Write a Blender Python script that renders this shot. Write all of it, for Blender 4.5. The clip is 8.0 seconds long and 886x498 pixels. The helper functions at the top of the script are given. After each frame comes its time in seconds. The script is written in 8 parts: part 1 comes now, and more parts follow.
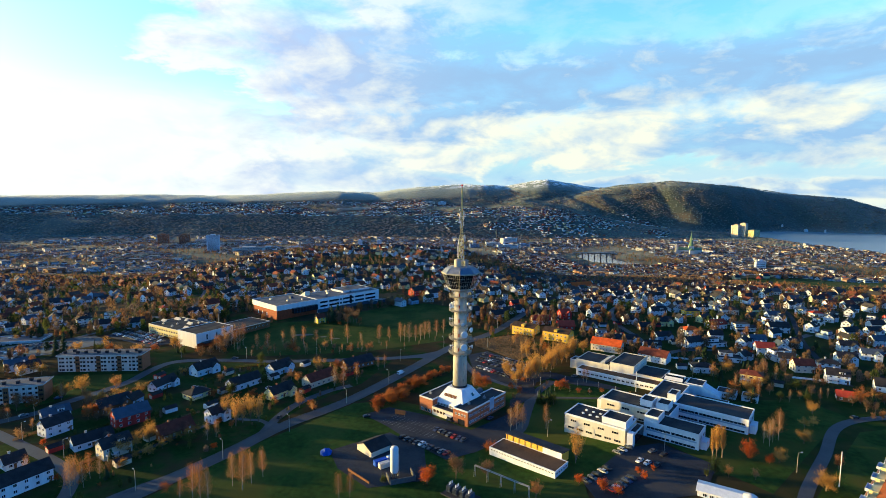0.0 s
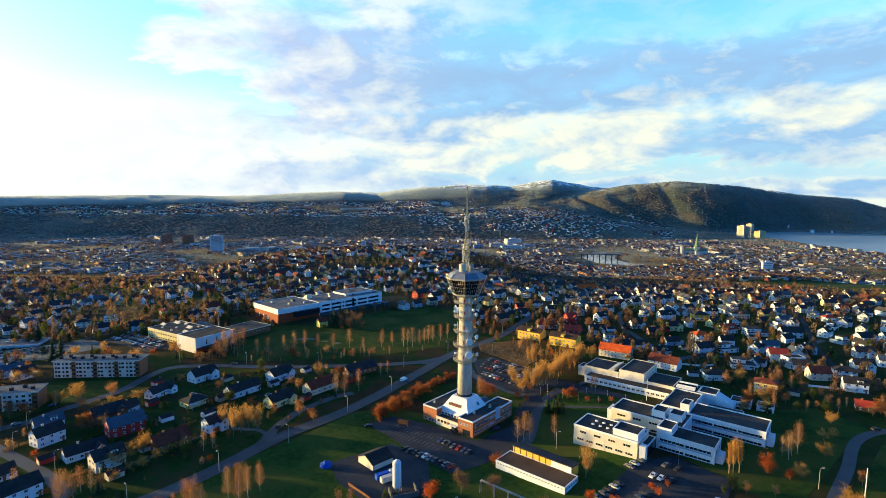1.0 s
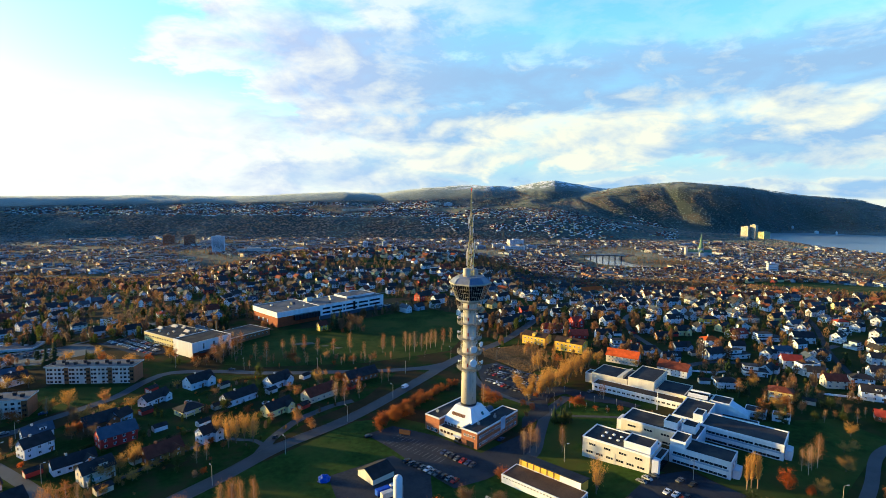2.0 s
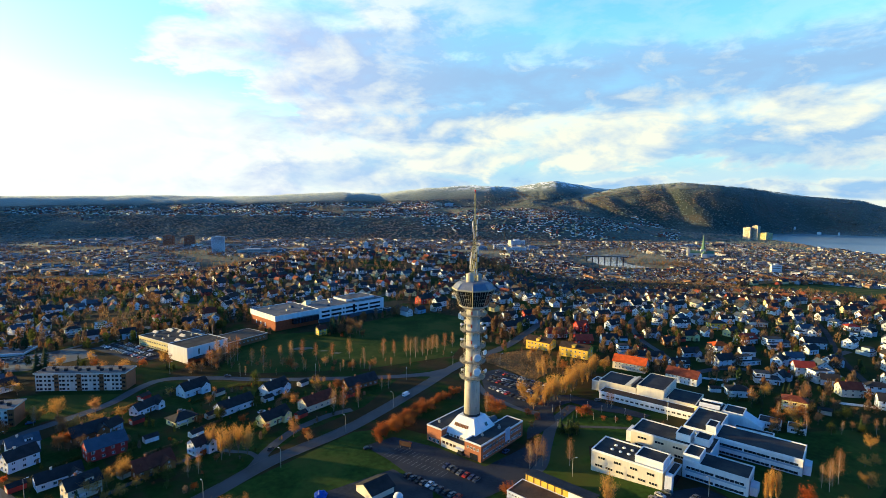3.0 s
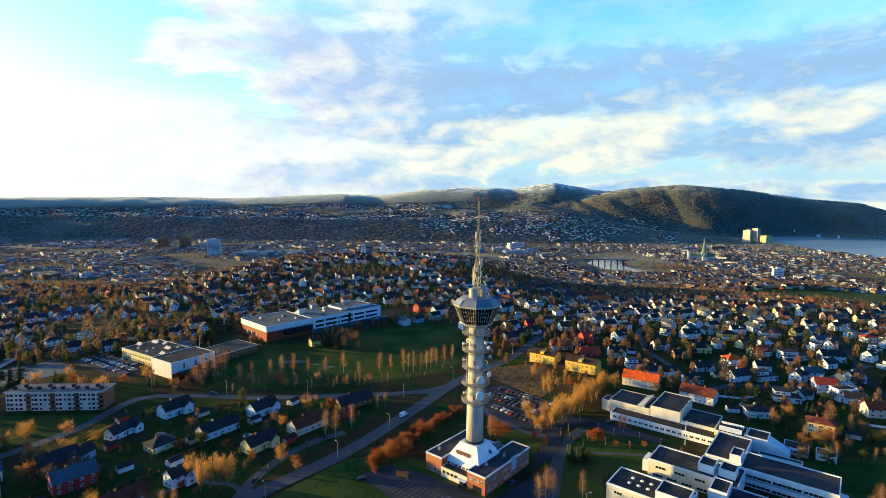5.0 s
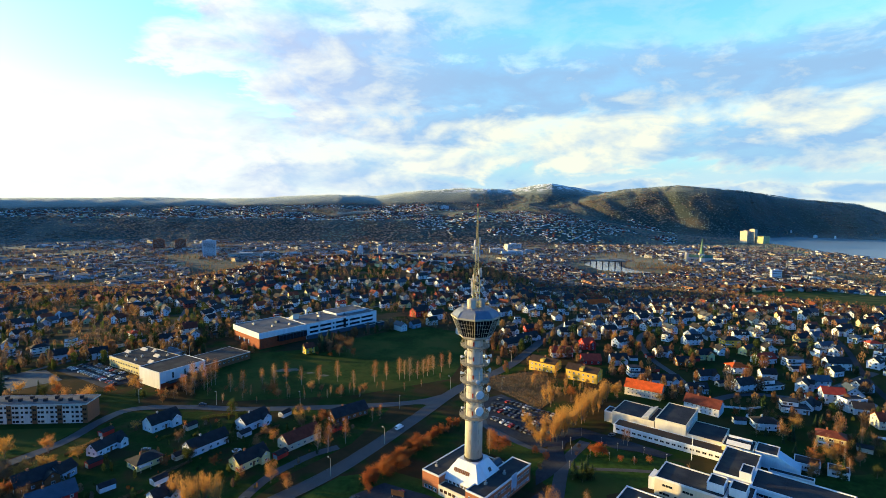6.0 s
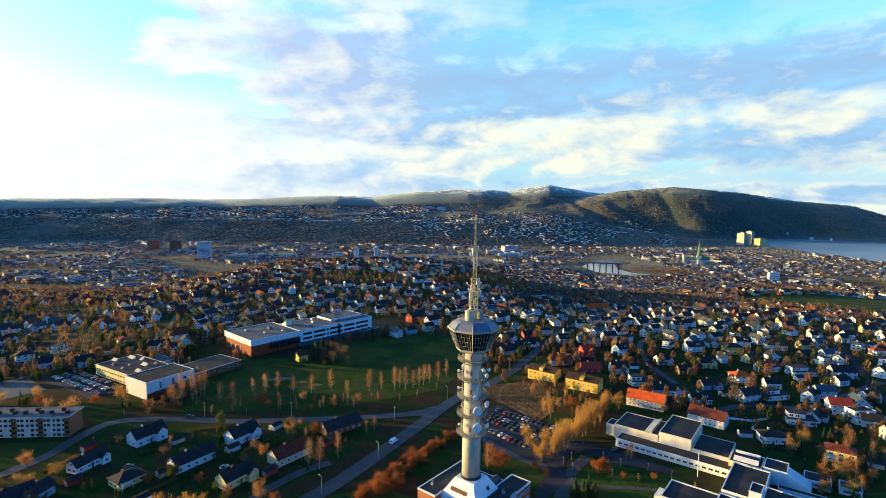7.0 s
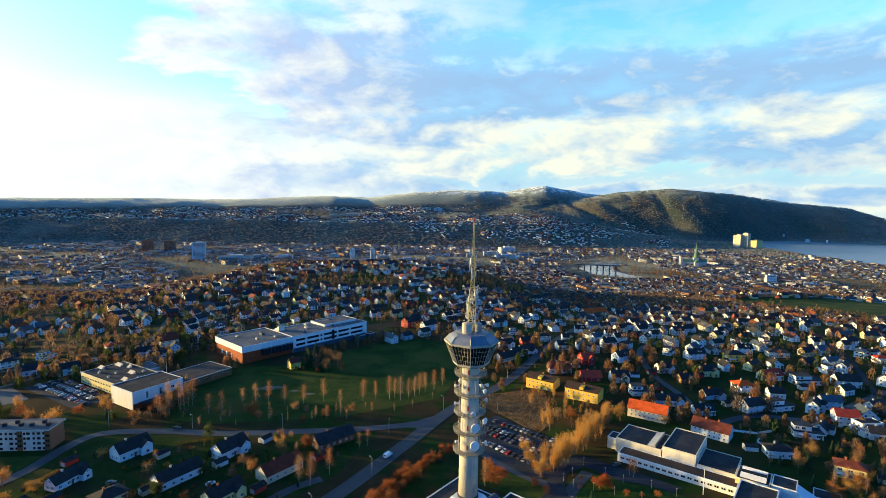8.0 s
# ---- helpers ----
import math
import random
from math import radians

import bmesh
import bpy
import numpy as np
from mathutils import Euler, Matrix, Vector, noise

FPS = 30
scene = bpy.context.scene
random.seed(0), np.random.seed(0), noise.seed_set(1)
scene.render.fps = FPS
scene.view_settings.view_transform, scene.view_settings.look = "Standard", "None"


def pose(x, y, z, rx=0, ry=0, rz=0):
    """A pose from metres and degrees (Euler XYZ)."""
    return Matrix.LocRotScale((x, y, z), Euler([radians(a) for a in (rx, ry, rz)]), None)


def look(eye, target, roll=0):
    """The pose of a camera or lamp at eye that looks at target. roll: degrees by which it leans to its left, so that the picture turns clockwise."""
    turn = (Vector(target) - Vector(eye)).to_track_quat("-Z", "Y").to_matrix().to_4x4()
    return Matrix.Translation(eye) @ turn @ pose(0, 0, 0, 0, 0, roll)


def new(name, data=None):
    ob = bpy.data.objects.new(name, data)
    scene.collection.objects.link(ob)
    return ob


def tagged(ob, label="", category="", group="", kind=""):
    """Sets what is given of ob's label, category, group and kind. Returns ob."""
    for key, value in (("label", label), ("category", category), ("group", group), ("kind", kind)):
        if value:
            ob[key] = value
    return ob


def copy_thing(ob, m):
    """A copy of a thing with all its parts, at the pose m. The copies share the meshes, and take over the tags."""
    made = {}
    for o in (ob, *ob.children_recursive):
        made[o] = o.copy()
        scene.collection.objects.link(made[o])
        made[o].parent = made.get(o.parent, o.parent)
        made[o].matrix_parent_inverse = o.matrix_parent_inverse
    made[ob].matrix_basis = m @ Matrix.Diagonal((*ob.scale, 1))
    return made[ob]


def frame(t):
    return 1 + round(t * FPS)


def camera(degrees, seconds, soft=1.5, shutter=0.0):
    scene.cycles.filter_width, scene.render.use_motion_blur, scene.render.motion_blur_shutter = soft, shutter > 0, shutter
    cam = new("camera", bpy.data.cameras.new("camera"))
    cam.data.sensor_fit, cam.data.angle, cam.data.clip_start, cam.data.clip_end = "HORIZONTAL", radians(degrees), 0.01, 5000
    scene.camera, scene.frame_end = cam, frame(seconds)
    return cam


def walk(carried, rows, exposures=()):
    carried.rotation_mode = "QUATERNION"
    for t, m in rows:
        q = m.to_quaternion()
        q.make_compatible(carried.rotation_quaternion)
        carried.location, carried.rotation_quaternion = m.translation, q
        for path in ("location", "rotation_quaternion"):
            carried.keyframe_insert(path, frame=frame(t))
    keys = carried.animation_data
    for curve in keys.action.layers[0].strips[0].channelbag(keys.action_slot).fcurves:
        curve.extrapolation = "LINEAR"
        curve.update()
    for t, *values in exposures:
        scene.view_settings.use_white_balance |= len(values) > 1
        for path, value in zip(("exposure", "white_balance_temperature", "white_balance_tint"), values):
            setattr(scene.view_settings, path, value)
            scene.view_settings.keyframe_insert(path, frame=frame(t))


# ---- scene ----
cam = camera(80.5, 8.0, 0.85)
PATH = [
    (0, (-11.28, -279.134, 118.566), (-11.27, -277.144, 118.36), 0.5),
    (0.5, (-11.497, -274.466, 119.109), (-11.495, -272.477, 118.904), 0.5),
    (1, (-11.675, -269.856, 119.694), (-11.679, -267.867, 119.489), 0.5),
    (1.5, (-11.901, -264.814, 119.979), (-11.911, -262.824, 119.775), 0.5),
    (3, (-13.192, -249.242, 121.072), (-13.207, -247.253, 120.87), 0.6),
    (3.5, (-13.634, -243.857, 121.518), (-13.649, -241.867, 121.318), 0.7),
    (4, (-14.101, -238.668, 122.257), (-14.115, -236.678, 122.056), 0.7),
    (4.5, (-14.304, -233.599, 122.889), (-14.316, -231.609, 122.691), 0.7),
    (6, (-14.619, -218.006, 126.42), (-14.616, -216.016, 126.225), 0.7),
    (6.5, (-14.537, -212.906, 127.428), (-14.528, -210.916, 127.235), 0.8),
    (7, (-14.476, -207.892, 128.675), (-14.461, -205.901, 128.484), 0.8),
    (7.5, (-14.455, -202.879, 130.073), (-14.434, -200.889, 129.882), 0.8),
    (8, (-14.406, -198.107, 131.17), (-14.378, -196.116, 130.981), 1.0),
]
walk(cam, [(t, look(*row)) for t, *row in PATH], [(0, 1.5, 5750, 3), (8, 1.5, 5750, 3)])

# ---- world, sun, exposure ----
SUN_ELEV, SUN_AZ = 5.2, -77.0          # degrees; azimuth from straight ahead, minus is to the left
sun_dir = Vector((math.sin(radians(SUN_AZ)) * math.cos(radians(SUN_ELEV)), math.cos(radians(SUN_AZ)) * math.cos(radians(SUN_ELEV)), math.sin(radians(SUN_ELEV))))
sun = new("sun", bpy.data.lights.new("sun", "SUN"))
sun.matrix_world = look(sun_dir * 3000, (0, 0, 0))
sun.data.energy, sun.data.angle, sun.data.color = 5.0, radians(0.6), (1.0, 0.635, 0.19)


class Nodes:
    """A thin layer over a node tree."""
    def __init__(self, tree):
        self.t = tree
        tree.nodes.clear()

    def add(self, kind):
        return self.t.nodes.new(kind)

    def plug(self, socket, v):
        if isinstance(v, bpy.types.NodeSocket):
            self.t.links.new(v, socket)
        elif v is not None:
            if socket.type == "RGBA" and len(v) == 3:
                v = (*v, 1)
            socket.default_value = v

    def math(self, op, a, b=None, c=None, clamp=False):
        n = self.add("ShaderNodeMath")
        n.operation, n.use_clamp = op, clamp
        for s, v in zip(n.inputs, (a, b, c)):
            self.plug(s, v)
        return n.outputs[0]

    def mix(self, f, a, b, blend="MIX"):
        n = self.add("ShaderNodeMix")
        n.data_type, n.blend_type = "RGBA", blend
        self.plug(n.inputs[0], f), self.plug(n.inputs[6], a), self.plug(n.inputs[7], b)
        return n.outputs[2]

    def step(self, v, a, b, lo=0.0, hi=1.0):
        n = self.add("ShaderNodeMapRange")
        n.interpolation_type = "SMOOTHSTEP"
        for s, w in zip(n.inputs, (v, a, b, lo, hi)):
            self.plug(s, w)
        return n.outputs[0]

    def noise(self, vec, scale, detail=3.0, rough=0.55, warp=0.0):
        n = self.add("ShaderNodeTexNoise")
        if vec is not None:
            self.plug(n.inputs["Vector"], vec)
        n.inputs["Scale"].default_value, n.inputs["Detail"].default_value = scale, detail
        n.inputs["Roughness"].default_value, n.inputs["Distortion"].default_value = rough, warp
        return n.outputs["Fac"]

    def ramp(self, f, stops, hard=False):
        n = self.add("ShaderNodeValToRGB")
        n.color_ramp.interpolation = "CONSTANT" if hard else "LINEAR"
        e = n.color_ramp.elements
        while len(e) < len(stops):
            e.new(0.5)
        for el, (p, c) in zip(e, stops):
            el.position, el.color = p, (*c, 1)
        self.plug(n.inputs[0], f)
        return n.outputs[0]

    def xyz(self, x, y, z):
        n = self.add("ShaderNodeCombineXYZ")
        for s, v in zip(n.inputs, (x, y, z)):
            self.plug(s, v)
        return n.outputs[0]


world = bpy.data.worlds.new("world")
scene.world = world
world.use_nodes = True
w = Nodes(world.node_tree)
way = w.add("ShaderNodeTexCoord").outputs["Generated"]
sep = w.add("ShaderNodeSeparateXYZ")
w.plug(sep.inputs[0], way)
az = w.math("ARCTAN2", sep.outputs[0], sep.outputs[1])
el = w.math("ARCSINE", sep.outputs[2])
sky = w.add("ShaderNodeTexSky")
sky.sky_type, sky.sun_disc, sky.sun_elevation, sky.sun_rotation = "NISHITA", False, radians(SUN_ELEV), radians(SUN_AZ)
sky.altitude, sky.air_density, sky.dust_density, sky.ozone_density = 200, 1.0, 1.2, 2.0
clear = w.mix(1.0, sky.outputs[0], (5.0, 6.8, 7.4), "MULTIPLY")
clear = w.mix(w.step(el, 0.16, 0.02), clear, (5.5, 8.0, 9.2))
# cloud fields: soft flat banks, their edges frayed by two scales of turbulence
wide_a = w.noise(w.xyz(w.math("MULTIPLY_ADD", az, 3.2, 3.1), w.math("MULTIPLY", el, 9.0), 0.4), 1.5, 5.0, 0.6, 0.4)
wide_b = w.noise(w.xyz(w.math("MULTIPLY_ADD", az, 3.6, 8.3), w.math("MULTIPLY", el, 11.0), 5.4), 1.5, 5.0, 0.6, 0.4)
def billow(da, de):
    """The clouds' lumps, looked up a little aside."""
    return w.noise(w.xyz(w.math("MULTIPLY_ADD", az, 6.0, 6.0 * da), w.math("MULTIPLY_ADD", el, 12.0, 12.0 * de), 1.7), 1.5, 7.0, 0.58, 0.25)


puff = billow(0, 0)
relief = w.math("SUBTRACT", billow(-0.030, 0.012), puff)     # lumps catch the light on the sun's side
fray = w.math("SUBTRACT", w.math("MULTIPLY_ADD", puff, 0.5, wide_a), 0.75)
fray_b = w.math("SUBTRACT", w.math("MULTIPLY_ADD", puff, 0.4, wide_b), 0.70)
azw = w.math("MULTIPLY_ADD", fray, 0.42, az)
elw = w.math("MULTIPLY_ADD", fray_b, 0.13, el)


def bank_of(a0, a1, e0, e1, sa=0.08, se=0.02):
    """A soft-edged stretch of sky between two azimuths and two elevations, in radians."""
    f = w.math("MULTIPLY", w.step(azw, a0 - sa, a0 + sa), w.step(azw, a1 + sa, a1 - sa))
    return w.math("MULTIPLY", f, w.math("MULTIPLY", w.step(elw, e0 - se, e0 + se), w.step(elw, e1 + se, e1 - se)))


def total(*terms):
    out = None
    for f, k in terms:
        v = w.math("MULTIPLY", f, k)
        out = v if out is None else w.math("ADD", out, v)
    return out


gaps = total((bank_of(-3.2, -0.47, 0.15, 0.60, 0.05, 0.03), 1.0), (bank_of(0.0, 3.2, 0.255, 0.60, 0.2, 0.03), 0.84), (bank_of(-0.05, 0.80, 0.032, 0.056, 0.12, 0.008), 0.75), (bank_of(-0.34, -0.16, 0.30, 0.40, 0.06), 0.5))
# a blue break under the slanting foot of the great cloud
foot = w.step(w.math("MULTIPLY_ADD", azw, 0.405, w.math("SUBTRACT", elw, 0.031)), 0.014, -0.014)
foot = w.math("MULTIPLY", foot, w.math("MULTIPLY", w.step(elw, 0.125, 0.165), w.step(azw, -0.24, -0.34)))
gaps = w.math("MULTIPLY_ADD", foot, 0.95, gaps)
cover = w.math("SUBTRACT", w.step(w.math("MULTIPLY_ADD", puff, 0.5, w.math("MULTIPLY", wide_b, 0.6)), 0.28, 0.62, 0.55, 1.0), gaps, clamp=True)
grey = total((bank_of(-0.02, 3.2, 0.150, 0.268, 0.14, 0.03), 1.0), (bank_of(-0.45, 0.0, 0.098, 0.150, 0.08, 0.018), 0.7), (bank_of(-0.40, 0.20, 0.0, 0.056, 0.10, 0.012), 0.42), (bank_of(-0.33, 0.10, 0.165, 0.315, 0.09, 0.03), 0.72), (bank_of(0.36, 0.80, 0.055, 0.125, 0.10, 0.02), 0.7), (bank_of(0.05, 0.80, 0.0, 0.03, 0.12, 0.01), 0.6))
dusk = w.math("ADD", grey, w.math("MULTIPLY_ADD", relief, 2.0, w.math("MULTIPLY", w.math("SUBTRACT", 0.54, puff), 1.5)), clamp=True)
lit = w.mix(w.step(az, 0.2, -0.5), (11.4, 10.5, 8.1), (11.5, 10.7, 9.7))
bank = w.mix(dusk, lit, w.mix(w.step(az, 0.1, -0.35), (4.2, 6.1, 8.4), (6.3, 6.9, 8.9)))
air = w.mix(cover, clear, bank)
# brightness towards the sun's side along the horizon
glow = w.math("MULTIPLY", w.math("MULTIPLY", w.step(azw, -0.22, -0.62), w.step(az, -2.1, -1.3)), w.step(w.math("MULTIPLY_ADD", el, 0.6, w.math("MULTIPLY", elw, 0.4)), 0.195, 0.12))
air = w.mix(w.math("MULTIPLY", glow, 0.85), air, (12.0, 11.7, 9.6))
# the sky deepens overhead and on the side turned from the sun
away = w.math("ADD", w.step(az, 0.75, 1.5), w.step(az, -1.9, -2.6))
rear = w.mix(away, (1.0, 1.0, 1.0), (0.58, 1.0, 1.42))
deep = w.math("MULTIPLY", w.step(el, 0.34, 0.75, 1.0, 0.07), w.math("MULTIPLY_ADD", away, -0.44, 1.0))
air = w.mix(1.0, air, w.xyz(w.math("POWER", deep, 1.2), w.math("POWER", deep, 0.72), w.math("POWER", deep, 0.33)), "MULTIPLY")
air = w.mix(1.0, air, rear, "MULTIPLY")
under = w.step(sep.outputs[2], -0.05, -0.01)
back = w.add("ShaderNodeBackground")
w.plug(back.inputs[0], w.mix(under, (0.6, 0.7, 0.8), air))
back.inputs[1].default_value = 0.0335
w.plug(w.add("ShaderNodeOutputWorld").inputs[0], back.outputs[0])

# ---- materials ----
def material(name, colour, rough=0.8, spread=0.25, scale=0.6, fine=6.0, bump=0.0, metal=0.0, hue=None, per="object", ramp=None, streak=False, thin=0.0, specular=0.15, haze_sheen=0.0):
    """A surface with stains at two scales. ramp: colours that single objects ("object") or loose pieces ("island") take by chance."""
    m = bpy.data.materials.new(name)
    m.use_nodes = True
    k = Nodes(m.node_tree)
    tex = k.add("ShaderNodeTexCoord").outputs["Object"]
    if streak:
        mp = k.add("ShaderNodeMapping")
        mp.inputs["Scale"].default_value = (1, 1, 0.12)
        k.plug(mp.inputs[0], tex)
        tex = mp.outputs[0]
    if per == "island":
        chance = k.add("ShaderNodeNewGeometry").outputs["Random Per Island"]
    else:
        chance = k.add("ShaderNodeObjectInfo").outputs["Random"]
    base = colour
    if ramp:
        n = len(ramp)
        base = k.ramp(chance, [(i / n, c) for i, c in enumerate(ramp)], True)
    a, b = k.noise(tex, scale, 3.0), k.noise(tex, fine, 4.0)
    v = k.math("ADD", k.math("MULTIPLY", a, 0.6), k.math("MULTIPLY", b, 0.4))
    v = k.step(v, 0.3, 0.7, 1 - spread, 1 + spread)
    if not ramp:
        v = k.math("MULTIPLY", v, k.step(chance, 0, 1, 0.9, 1.1))
    col = k.mix(1.0, base, k.xyz(v, v, v), "MULTIPLY")
    if hue:
        col = k.mix(k.step(a, 0.42, 0.66), col, hue)
    p = k.add("ShaderNodeBsdfPrincipled")
    k.plug(p.inputs["Base Color"], col)
    p.inputs["Roughness"].default_value, p.inputs["Metallic"].default_value = rough, metal
    p.inputs["Specular IOR Level"].default_value = specular
    # sheen imitates distance haze on far canopies
    if haze_sheen:
        p.inputs["Sheen Weight"].default_value, p.inputs["Sheen Roughness"].default_value = haze_sheen, 0.8
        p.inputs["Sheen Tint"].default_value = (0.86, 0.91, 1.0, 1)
    if bump:
        bp = k.add("ShaderNodeBump")
        bp.inputs["Strength"].default_value, bp.inputs["Distance"].default_value = 0.6, bump
        k.plug(bp.inputs["Height"], b)
        k.plug(p.inputs["Normal"], bp.outputs[0])
    out = p.outputs[0]
    if thin:
        tr = k.add("ShaderNodeBsdfTranslucent")
        k.plug(tr.inputs[0], col)
        mx = k.add("ShaderNodeMixShader")
        k.plug(mx.inputs[0], thin), k.plug(mx.inputs[1], p.outputs[0]), k.plug(mx.inputs[2], tr.outputs[0])
        out = mx.outputs[0]
    k.plug(k.add("ShaderNodeOutputMaterial").inputs[0], out)
    return m


